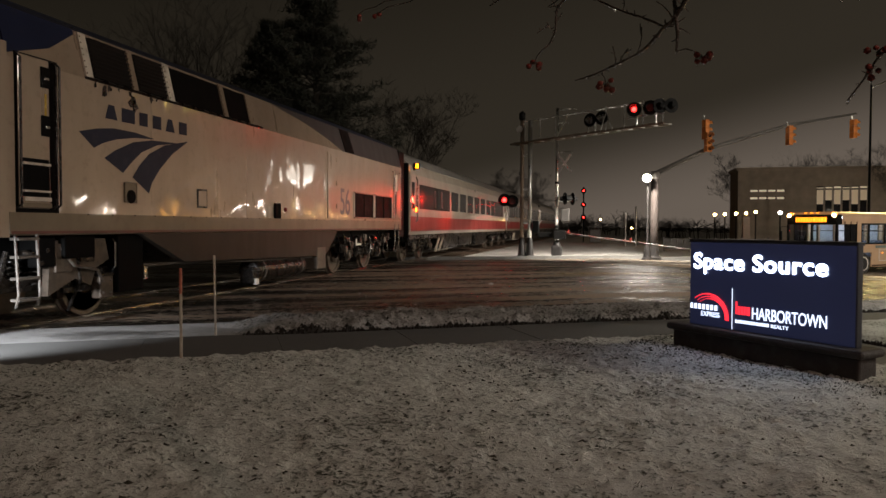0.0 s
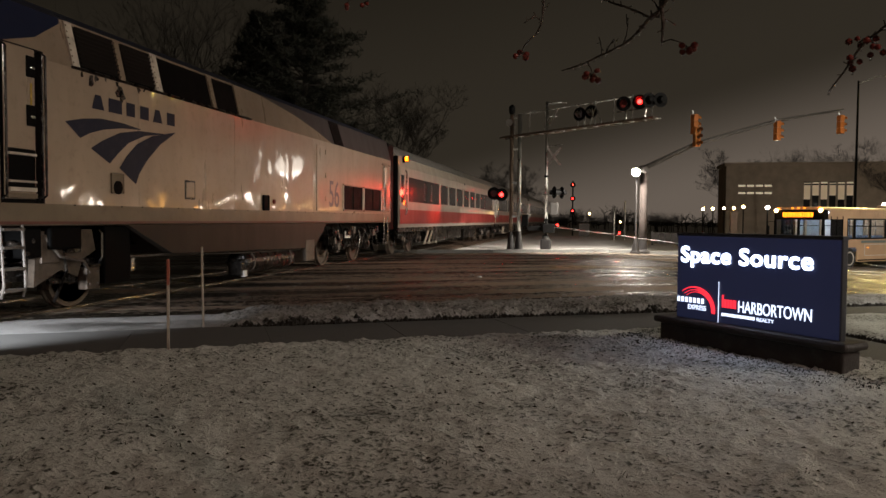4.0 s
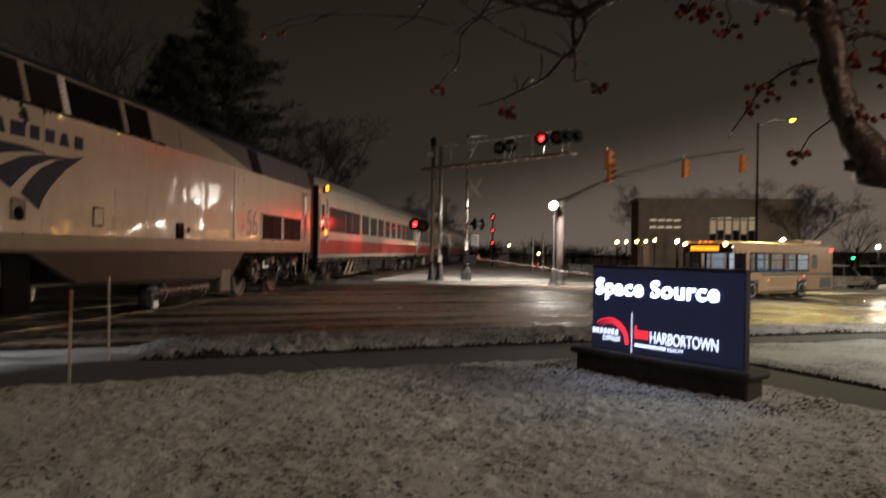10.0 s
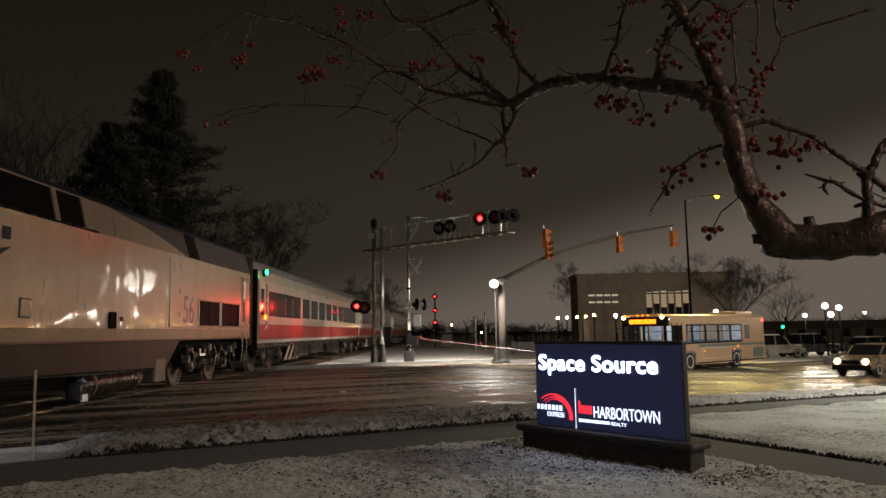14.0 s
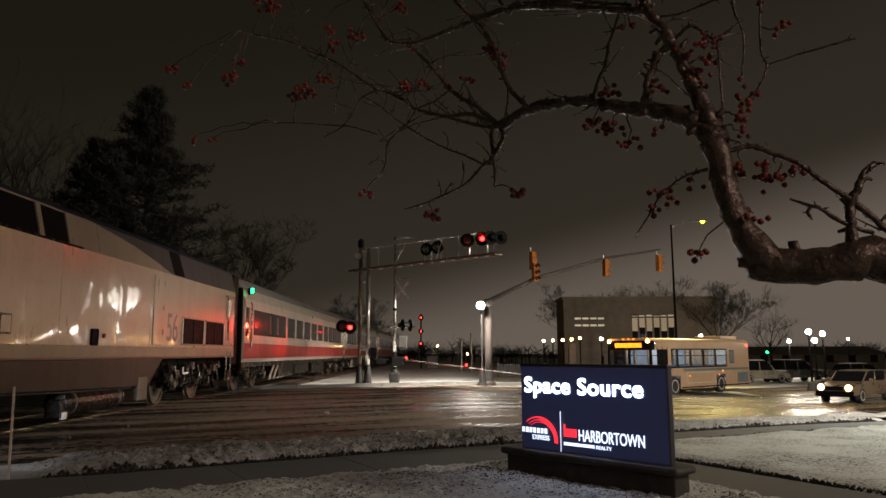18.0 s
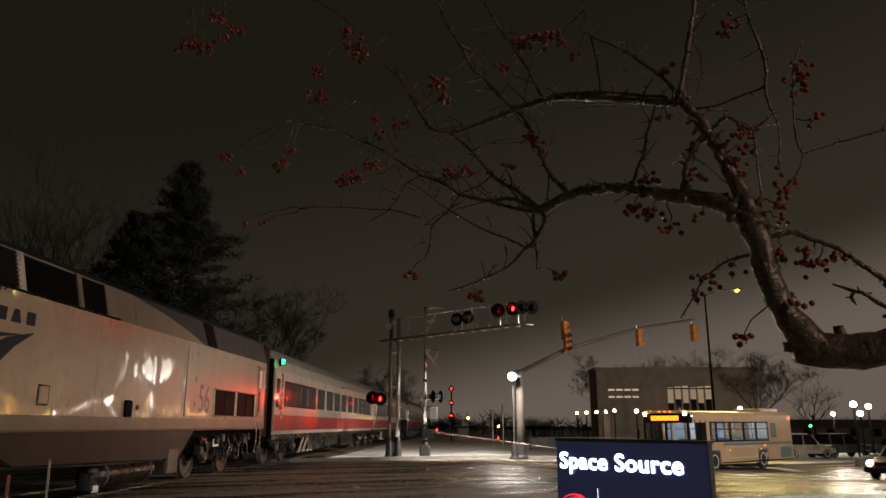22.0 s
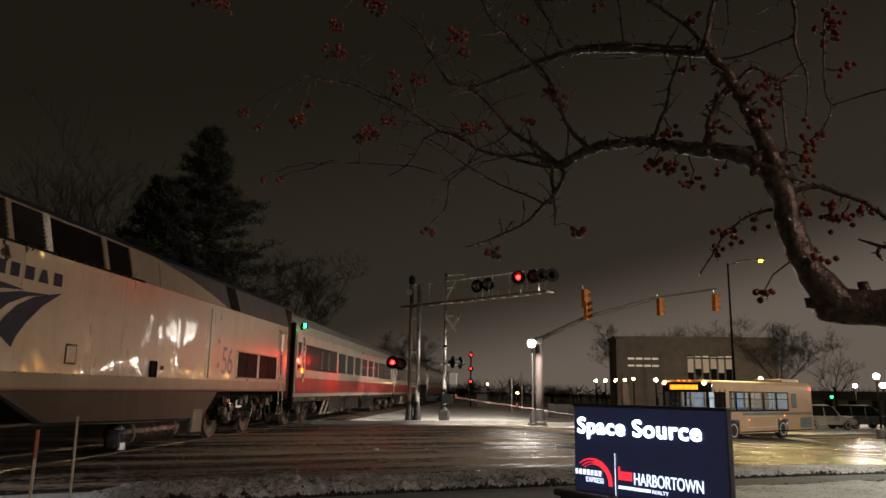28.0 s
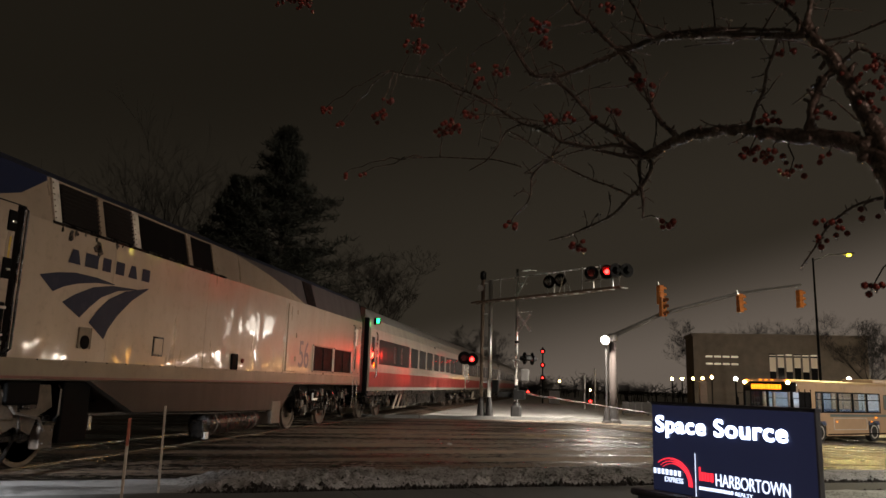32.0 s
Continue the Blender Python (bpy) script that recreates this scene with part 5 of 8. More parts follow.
def signal_mast():
    x, y = 1.95, 36.1
    m = thing("signal_mast", pose(x, y, gz(x, y) - 0.02), "galvanised traffic signal mast with a long arm and floodlight", "signal mast")
    part("post", tube(B(), [(0, 0, 0.0), (0.0, 0, 4.25)], [0.2, 0.17], 16), M_MASTPOST, m, "thick tapering post", smooth=True)
    part("base", lathe(B(), [(0.0, 0.36), (0.1, 0.36), (0.2, 0.26), (0.75, 0.22)], "z", 16), M_BOOT, m, "bolted base plate and boot")
    part("arm", tube(B(), [(-0.05, -0.1, 4.1), (2.5, 0.7, 5.35), (6.5, 2.4, 6.6), (10.1, 4.4, 7.35)], [0.12, 0.105, 0.085, 0.06], 12), M_MASTARM, m, "long rising mast arm", smooth=True)
    part("arm_collar", lathe(B(), [(3.9, 0.24), (4.2, 0.24)], "z", 14), M_MASTARM, m)
    part("flood_bracket", tube(B(), [(-0.1, -0.2, 3.95), (-0.42, -0.95, 3.95)], 0.03, 8), M_GALV, m)
    fl = part("flood_housing", box(B(), -0.64, -0.2, -1.12, -0.92, 3.72, 4.0, 0.03), M_BLACK, m, "floodlight housing")
    part("flood_lens", lathe(B(), [(0, 0.19), (-0.03, 0.18), (-0.045, 0.0)], "y", 20), G_WHITE, fl, "glaring white lens", at=pose(-0.42, -1.125, 3.86))
    p = thing("conduit_pole", pose(1.6, 35.5, gz(1.6, 35.5) - 0.02), "slim steel pole with a dark boot beside the mast", "pole")
    part("pole", tube(B(), [(0, 0, 0.0), (0, 0, 3.6)], 0.05, 10), M_BOOT, p)
    part("boot", lathe(B(), [(0.0, 0.27), (0.06, 0.27), (0.12, 0.18), (0.8, 0.08)], "z", 14), M_BOOT, p)


signal_mast()
traffic_head(pose(4.4, 36.4, 5.4, 0, 0, 35), "yellow traffic signal with hooded lenses hanging on the mast arm")
traffic_head(pose(4.3, 36.5, 6.0, 0, 0, 120), "yellow traffic signal turned aside on the mast arm")
traffic_head(pose(8.45, 38.4, 5.85, 0, 0, 115), "yellow traffic signal seen from the side")
traffic_head(pose(11.95, 40.5, 6.35, 0, 0, 115), "yellow traffic signal at the end of the mast arm")
lamp((1.25, 33.5, 4.05), 8500, WHITE, 0.12, "SPOT", (0.5, 35.9, 0.0), 118, 0.35)
lamp((1.3, 34.3, 3.8), 700, WHITE, 0.2, "SPOT", (5.0, 26.0, 0.0), 92, 0.8)
lamp((1.4, 34.4, 3.9), 80, WHITE, 0.6, "SPOT", (-7.5, 23.0, 2.0), 86, 0.8)
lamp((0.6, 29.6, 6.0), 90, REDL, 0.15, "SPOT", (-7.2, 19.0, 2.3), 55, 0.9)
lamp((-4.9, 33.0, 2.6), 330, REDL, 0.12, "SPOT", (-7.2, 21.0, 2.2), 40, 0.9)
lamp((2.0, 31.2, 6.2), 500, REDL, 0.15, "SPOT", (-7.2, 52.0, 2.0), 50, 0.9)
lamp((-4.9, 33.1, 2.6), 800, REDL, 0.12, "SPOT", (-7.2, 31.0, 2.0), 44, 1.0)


# ---- street lamps ----
def cobra_lamp(x, y, h, lens, label, reach=1.6, turn=200):
    p = thing("street_lamp", pose(x, y, gz(x, y) - 0.03, 0, 0, turn), label, "street lamp")
    part("pole", tube(B(), [(0, 0, 0), (0, 0, h - 0.3)], [0.11, 0.06], 12), M_BLACK, p, smooth=True)
    part("arm", tube(B(), [(0, 0, h - 0.5), (reach * 0.5, 0, h - 0.05), (reach, 0, h)], 0.035, 8), M_GALV, p)
    hd = part("lamp_head", prism(B(), [(reach - 0.1, -0.14, h - 0.06), (reach + 0.65, -0.14, h - 0.04), (reach + 0.6, -0.14, h + 0.1), (reach, -0.14, h + 0.1)], (0, 0.28, 0)), M_GALV, p)
    part("lens", lathe(B(), [(h - 0.06, 0.13), (h - 0.12, 0.12), (h - 0.19, 0.06), (h - 0.2, 0.0)], "z", 16, (reach + 0.32, 0, 0)), lens, hd, "glowing lens")
    q = Matrix.Rotation(radians(turn), 4, "Z") @ Vector((reach + 0.32, 0, h - 0.35))
    return (x + q.x, y + q.y, gz(x, y) + q.z)


spot = cobra_lamp(17.1, 54.2, 12.3, G_SODIUM, "street lamp with a glaring yellow sodium lens", 2.1, 0)
lamp((spot[0], spot[1] - 0.4, spot[2]), 6400, SODIUM, 0.3, "SPOT", (17.0, 44.0, 0.0), 84, 0.6)


def globe_lamp(x, y, h, label, watts=120):
    p = thing("lamp_post", pose(x, y, gz(x, y) - 0.03), label, "lamp post", "lamp posts of the car park")
    part("pole", tube(B(), [(0, 0, 0), (0, 0, h)], 0.06, 10), M_BLACK, p)
    part("base", lathe(B(), [(0, 0.3), (0.5, 0.26), (0.55, 0.1)], "z", 14), M_WALK, p)
    part("globe", ball(B(), (0, 0, h + 0.2), 0.18, 2), G_GLOBE, p, "bright white globe", smooth=True)
    part("collar", lathe(B(), [(h - 0.08, 0.08), (h, 0.14), (h + 0.03, 0.1)], "z", 12), M_BLACK, p)
    if watts:
        lamp((x, y - 0.6, gz(x, y) + h + 0.1), watts, (1.0, 0.84, 0.66), 0.18)


globe_lamp(22.45, 45.1, 3.4, "black lamp post with a bright white globe", 220)
globe_lamp(26.0, 50.3, 3.4, "black lamp post with a bright white globe", 320)
globe_lamp(33.2, 70.6, 3.2, "black lamp post with a small bright globe", 900)
globe_lamp(24.6, 70.3, 3.7, "black lamp post with a small bright globe", 150)
globe_lamp(24.0, 47.5, 2.9, "short black lamp post with a bright globe", 0)
# added lamps, out of view behind and beside the viewer, that light lawn, train and junction
back1 = cobra_lamp(16.0, 7.0, 8.0, G_GLOBE, "unseen lamp post added to light the lawn and train", 1.2, 150)
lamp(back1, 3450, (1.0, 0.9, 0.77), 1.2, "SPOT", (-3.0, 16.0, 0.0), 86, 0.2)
side1 = cobra_lamp(20.5, 17.0, 8.5, G_GLOBE, "unseen lamp post added to light the junction and side lawn", 1.4, 180)
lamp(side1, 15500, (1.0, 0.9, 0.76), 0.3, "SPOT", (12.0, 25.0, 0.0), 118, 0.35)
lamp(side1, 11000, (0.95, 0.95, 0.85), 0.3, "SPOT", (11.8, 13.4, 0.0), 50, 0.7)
back2 = cobra_lamp(9.0, -8.0, 8.0, G_GLOBE, "unseen lamp post added to light the lawn and train", 1.2, 120)
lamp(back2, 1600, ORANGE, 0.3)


# ---- sign ----
sign_turn = math.degrees(math.atan2(6.1 - 7.73, 1.8 - 0.39))
sign = thing("monument_sign", pose(1.04, 6.9, 0.0, 0, 0, sign_turn) @ pose(0, 0.25, 0), "black monument sign with glowing white letters on a dark stone plinth", "sign")


def build_sign():
    # local x runs along the face, -y is the lit face
    wb = 1.02
    part("plinth", box(B(), -wb - 0.03, wb, -0.2, 0.05, -0.05, 0.24, 0.02), M_MASON, sign, "dark cast stone plinth")
    part("plinth_cap", box(B(), -wb - 0.09, wb + 0.05, -0.25, 0.1, 0.235, 0.31, 0.03), M_MASON, sign, "rounded coping")
    part("cabinet", box(B(), -0.885, 0.947, -0.13, -0.045, 0.3, 1.205, 0.012), M_SIGNBOX, sign, "black sheet-metal cabinet")
    part("cabinet_trim", box(B(), -0.891, 0.953, -0.136, -0.039, 1.18, 1.212, 0.004), M_SIGNBOX, sign)
    part("face_panel", box(B(), -0.875, 0.937, -0.134, -0.13, 0.315, 1.178), G_FACE, sign, "dark blue face with a faint glow added as letter bloom")
    f = -0.145
    up = pose(0, 0, 0, 90, 0, 0)
    lettering("letter", "Space Source", 0.25, G_LETTER, sign, Matrix.Translation((-0.815, f, 0.908)) @ up, "bold glowing white letter", 0.002, 0.0, 1.06, 1.0, (1.5, 0.158), 0.0055)
    lettering("letter", "HARBORTOWN", 0.15, G_SMALL, sign, Matrix.Translation((-0.088, f, 0.445)) @ up, "glowing white letter", 0.0015, 0.0, 0.97, 1.0, (0.775, 0.113))
    lettering("letter", "EXPRESS", 0.082, G_SMALL, sign, Matrix.Translation((-0.715, f, 0.414)) @ up, "small glowing white letter", 0.0015, 0.0, 0.95, 1.0, (0.235, 0.048))
    lettering("letter", "REALTY", 0.072, G_SMALL, sign, Matrix.Translation((0.125, f, 0.384)) @ up, "small glowing white letter", 0.0015, 0.0, 0.95, 1.0, (0.185, 0.033))
    part("divider", box(B(), -0.3235, -0.3185, f - 0.003, f, 0.315, 0.725), G_SMALL, sign, "thin glowing divider")
    x = -0.28
    for n in range(13):
        wd = (0.024, 0.019, 0.022, 0.017)[n % 4]
        part("small_bar", box(B(), x, x + wd, f - 0.003, f, 0.388, 0.418), G_SMALL, sign, "glowing plain bar")
        x += wd + 0.0095
    for a, b, z in ((-0.278, -0.26, 0.6), (-0.252, -0.225, 0.555), (-0.215, -0.193, 0.555), (-0.183, -0.161, 0.555), (-0.151, -0.112, 0.555)):
        part("logo_bar", box(B(), a, b, f - 0.003, f, 0.474, z), G_LOGO, sign, "glowing red plain bar")
    for n in range(7):
        a = -0.857 + n * 0.053
        part("name_bar", box(B(), a, a + 0.032, f - 0.003, f, 0.482, 0.534), G_SMALL, sign, "glowing plain bar")
    for k, (r, th) in enumerate(((0.26, 0.022), (0.228, 0.014), (0.203, 0.01))):
        bm = B()
        outer, inner = [], []
        for i in range(19):
            t = radians(132 - 7.6 * i)
            q = th * min(1, 0.2 + i / 10)
            outer.append((r * math.cos(t) - 0.622 + 0.012 * k, f, r * 0.92 * math.sin(t) + 0.415))
            inner.append(((r - q) * math.cos(t) - 0.622 + 0.012 * k, f, (r - q) * 0.92 * math.sin(t) + 0.415))
        prism(bm, outer + inner[::-1], (0, -0.006, 0))
        part("logo_arc", bm, G_LOGO, sign, "glowing red arc")


build_sign()
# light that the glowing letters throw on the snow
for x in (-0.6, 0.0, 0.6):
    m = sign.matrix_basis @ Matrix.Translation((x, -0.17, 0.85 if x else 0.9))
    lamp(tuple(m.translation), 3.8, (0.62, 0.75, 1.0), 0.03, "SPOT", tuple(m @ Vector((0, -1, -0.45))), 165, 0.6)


# ---- stakes ----
def stake(x, y, top, lean, material, head, label):
    s = thing("marker_stake", pose(x, y, gz(x, y) - 0.1, lean[0], lean[1], 20), label, "stake", "marker stakes by the path")
    part("shaft", box(B(), -0.012, 0.012, -0.012, 0.012, 0, top + 0.1 - 0.25, 0.003), material, s, "pale weathered shaft")
    part("tip", box(B(), -0.0125, 0.0125, -0.0125, 0.0125, top + 0.1 - 0.25, top + 0.1, 0.003), head, s, "painted top")


stake(-4.36, 5.84, 0.93, (0, 0.3), M_STAKE, M_ORANGE, "thin wooden marker stake with an orange top in the snow")
stake(-5.0, 7.6, 0.98, (0, -0.6), M_STAKE, M_STAKE, "thin pale marker stake at the edge of the snowbank")


# ---- bus ----
def wheel_of(parent, x, y, r, w, turn=0):
    wh = part("wheel", lathe(B(), [(-w / 2, r * 0.6), (-w / 2, r * 0.93), (-w / 2 + 0.03, r), (w / 2 - 0.03, r), (w / 2, r * 0.93), (w / 2, r * 0.6)], "x", 28), M_RUBBER, parent, "black tyre", at=pose(x, y, r, 0, 0, turn))
    part("rim_ring", lathe(B(), [(w / 2 - 0.004, r * 0.56), (w / 2 + 0.006, r * 0.57), (w / 2 + 0.006, r * 0.68), (w / 2 - 0.004, r * 0.69)], "x", 28), M_RIM, wh, "pale rim edge")
    part("rim", lathe(B(), [(w / 2 - 0.05, r * 0.6), (w / 2 - 0.02, r * 0.58), (w / 2 - 0.08, r * 0.3), (w / 2 - 0.02, r * 0.22), (w / 2 - 0.02, 0.0)], "x", 20), M_RIM, wh, "grey steel rim")
    return wh


def build_bus():
    """Local -y is the front, +x the side seen from the path; the near front lower corner sits at (1.25, 0)."""
    turn = math.degrees(math.atan2(0.669, 0.743)) - 90
    side = Vector((0.669, -0.743, 0))
    corner = Vector((9.8, 35.3, 0))
    c = corner - side * 1.25
    g = gz(13.5, 38.5) - 0.02
    bus = thing("city_bus", pose(c.x, c.y, g, 0, 0, turn), "cream city bus with lit interior and an amber destination display", "bus")
    L, W, H = 10.2, 1.25, 2.88
    wins = [(1.9, 2.35), (2.5, 3.65), (3.8, 4.95), (5.1, 6.25), (6.4, 7.55)]
    for s in (1, -1):
        nm = "side_panel"
        x0, x1 = (W - 0.06, W) if s > 0 else (-W, -W + 0.06)
        bm = B()
        arches = [(1.6, 2.7), (6.35, 7.45)]
        ys = [0.5] + [v for a in arches for v in a] + [L]
        for a, b in zip(ys[0::2], ys[1::2]):
            box(bm, x0, x1, a, b, 0.32, 1.0)
        box(bm, x0, x1, 0.5, L, 1.0, 1.42)
        box(bm, x0, x1, 0.5, L, 2.32, 2.7)
        for a, b in zip([1.55] + [w[1] for w in wins], [w[0] for w in wins] + [L]):
            box(bm, x0, x1, a, b, 1.42, 2.32)
        part(nm, bm, M_BUS, bus, "cream side panel")
        xo = W + 0.002 if s > 0 else -W - 0.006
        part("side_band", box(B(), xo, xo + 0.004, 3.0, L - 0.1, 1.2, 1.32), M_BUSBAND, bus, "dark grey-green stripe")
        for a, b in wins:
            fr = part("window_frame", box(B(), xo, xo + 0.006, a - 0.04, b + 0.04, 2.3, 2.36), M_BLACK, bus)
            part("frame_bar", box(B(), xo, xo + 0.006, a - 0.04, b + 0.04, 1.38, 1.44), M_BLACK, fr)
            part("frame_bar", box(B(), xo, xo + 0.006, a - 0.05, a + 0.02, 1.4, 2.34), M_BLACK, fr)
            part("frame_bar", box(B(), xo, xo + 0.006, b - 0.02, b + 0.05, 1.4, 2.34), M_BLACK, fr)
            part("frame_bar", box(B(), xo, xo + 0.005, a, b, 1.98, 2.02), M_BLACK, fr)
            gl = part("pane", box(B(), xo - 0.02, xo - 0.016, a, b, 1.42, 2.32), M_GLASS if s > 0 else M_FARPANE, bus)
            gl.visible_shadow = False
        for (p, a), (b, q) in zip(wins, wins[1:]):
            part("window_pillar", box(B(), xo, xo + 0.008, a - 0.02, b + 0.02, 1.38, 2.36), M_BLACK, bus, "black window pillar")
        rq = part("quarter_window", box(B(), xo, xo + 0.008, 7.95, 8.4, 1.6, 2.26, 0.002), M_BUSBAND, bus, "dark rear quarter window")
        part("window_rubber", box(B(), xo - 0.002, xo + 0.005, 7.92, 8.43, 1.57, 2.29), M_BLACK, rq)
        door = part("door_glass", box(B(), xo - 0.012, xo - 0.006, 0.62, 1.5, 0.4, 2.4), M_DARKGLASS, bus)
        for y in (0.58, 1.04, 1.5):
            part("door_frame", box(B(), xo - 0.01, xo + 0.01, y - 0.03, y + 0.03, 0.38, 2.44), M_BLACK, door)
    bm = B()
    prism(bm, [(W, 0.1, 2.7), (W - 0.06, 0.1, H - 0.06), (W - 0.25, 0.1, H), (-W + 0.25, 0.1, H), (-W + 0.06, 0.1, H - 0.06), (-W, 0.1, 2.7)], (0, L - 0.1, 0))
    part("roof", bm, M_BUS, bus, "cream rounded roof")
    part("roof_unit", box(B(), -0.8, 0.8, L - 2.3, L - 0.4, H, H + 0.2, 0.05), M_BUS, bus)
    part("floor", box(B(), -W + 0.06, W - 0.06, 0.15, L - 0.1, 0.32, 0.42), M_BLACK, bus)
    part("rear_panel", box(B(), -W, W, L - 0.06, L, 0.35, 2.7), M_BUS, bus)
    part("rear_bumper", box(B(), -W, W, L, L + 0.12, 0.35, 0.75, 0.04), M_BUS, bus)
    part("engine_grille", box(B(), W + 0.001, W + 0.008, 8.75, 10.0, 0.5, 1.05), M_BUSBAND, bus, "dark engine grille")
    part("ad_panel", box(B(), W + 0.001, W + 0.01, 3.3, 6.2, 0.62, 1.12, 0.003), M_BUS, bus, "framed advertising panel")
    for y0, y1, z0, z1 in ((3.28, 6.22, 1.12, 1.15), (3.28, 6.22, 0.59, 0.62), (3.28, 3.32, 0.6, 1.14), (6.18, 6.22, 0.6, 1.14)):
        part("panel_edge", box(B(), W + 0.002, W + 0.016, y0, y1, z0, z1), M_RIM, bus)
    part("skirt_line", box(B(), W + 0.002, W + 0.008, 2.75, L - 0.1, 0.36, 0.42), M_BLACK, bus)
    # front
    part("front_lower", box(B(), -W, W, 0.0, 0.12, 0.35, 1.2, 0.04), M_BUS, bus, "cream front with bumper")
    part("front_bumper", box(B(), -W - 0.02, W + 0.02, -0.14, 0.04, 0.35, 0.75, 0.05), M_BLACK, bus)
    part("front_header", box(B(), -W, W, 0.0, 0.4, 2.3, 2.75, 0.03), M_BLACK, bus, "black display header")
    dsp = part("display", box(B(), -0.85, 0.85, -0.012, -0.002, 2.38, 2.66), M_BLACK, bus, "amber destination display, unreadable")
    rnd = random.Random(3)
    x = -0.78
    while x < 0.72:
        w = rnd.uniform(0.07, 0.16)
        part("display_bar", box(B(), x, x + w, -0.016, -0.012, 2.41, 2.63), G_LED, dsp)
        x += w + 0.02
    ws = part("windscreen", box(B(), -W + 0.08, W - 0.08, 0.02, 0.03, 1.2, 2.3), M_GLASS, bus)
    ws.visible_shadow = False
    for x in (-W, W - 0.08, -0.03):
        part("pillar", box(B(), x, x + 0.08, 0.0, 0.12, 1.2, 2.32, 0.01), M_BLACK, bus)
    for x in (-0.95, 0.95):
        part("headlight", lathe(B(), [(0, 0.11), (-0.03, 0.1), (-0.04, 0.0)], "y", 16, (x, -0.01, 0.9)), G_TINY, bus, "lit headlight")
    for x in (-1.05, -0.3, 0.0, 0.3, 1.05):
        part("clearance_lamp", box(B(), x - 0.05, x + 0.05, -0.02, 0.04, 2.8, 2.86, 0.01), G_LED, bus, "small amber clearance lamp")
    for x in (-1.12, 1.12):
        part("corner_lamp", ball(B(), (x, -0.03, 2.72), 0.085, 2), G_TINY, bus, "glaring amber corner lamp", smooth=True)
    for y in (3.5, 6.6):
        part("side_marker", box(B(), W + 0.004, W + 0.02, y, y + 0.1, 0.95, 1.0), G_LED, bus)
    part("side_marker", box(B(), W + 0.004, W + 0.02, 7.0, 7.14, 1.13, 1.2), G_LED, bus)
    part("tail_lamp", box(B(), W - 0.02, W + 0.012, L - 0.2, L - 0.08, 2.5, 2.62), G_RED, bus, "small red marker lamp")
    for s in (1, -1):
        part("mirror", box(B(), s * (W + 0.15) - 0.06, s * (W + 0.15) + 0.06, -0.3, -0.18, 1.55, 2.0, 0.02), M_BLACK, bus)
        part("mirror_arm", tube(B(), [(s * W, 0.02, 2.2), (s * (W + 0.15), -0.24, 2.2), (s * (W + 0.15), -0.24, 2.0)], 0.015, 6), M_BLACK, bus)
    # inside
    part("ceiling_lining", box(B(), -W + 0.08, W - 0.08, 0.5, L - 0.1, 2.67, 2.69), M_WHITEPAINT, bus, "pale ceiling lining")
    part("inner_lining", box(B(), -W + 0.065, -W + 0.075, 1.6, L - 0.1, 0.5, 1.4), M_WHITEPAINT, bus, "pale inner wall")
    part("rear_lining", box(B(), -W + 0.08, W - 0.08, L - 0.1, L - 0.08, 0.5, 2.6), M_WHITEPAINT, bus, "pale rear wall")
    for x in (-0.5, 0.5):
        part("light_tube", box(B(), x - 0.05, x + 0.05, 0.8, L - 0.6, 2.62, 2.66), G_INTERIOR, bus, "lit ceiling strip")
    for i in range(8):
        y = 2.6 + i * 0.78
        for x in (-0.85, 0.85):
            st = part("bus_seat", box(B(), x - 0.38, x + 0.38, y, y + 0.42, 0.8, 0.92, 0.03), M_SEAT, bus)
            part("seat_back", box(B(), x - 0.38, x + 0.38, y + 0.36, y + 0.44, 0.92, 1.5, 0.03), M_SEAT, st)
    for i in range(4):
        part("grab_pole", tube(B(), [(0.35, 2.2 + 1.8 * i, 0.42), (0.35, 2.2 + 1.8 * i, 2.62)], 0.018, 7), M_CHROME, bus)
    for s in (1, -1):
        for y in (2.15, 6.9):
            wheel_of(bus, s * (W - 0.16), y, 0.48, 0.28, 0 if s > 0 else 180)

    # glare of the amber display and corner lamps
    m = bus.matrix_basis
    lamp(tuple(m @ Vector((0, -0.3, 2.5))), 130, (1.0, 0.46, 0.08), 0.4, "SPOT", tuple(m @ Vector((0, -6, 1.6))), 140, 0.5)


build_bus()


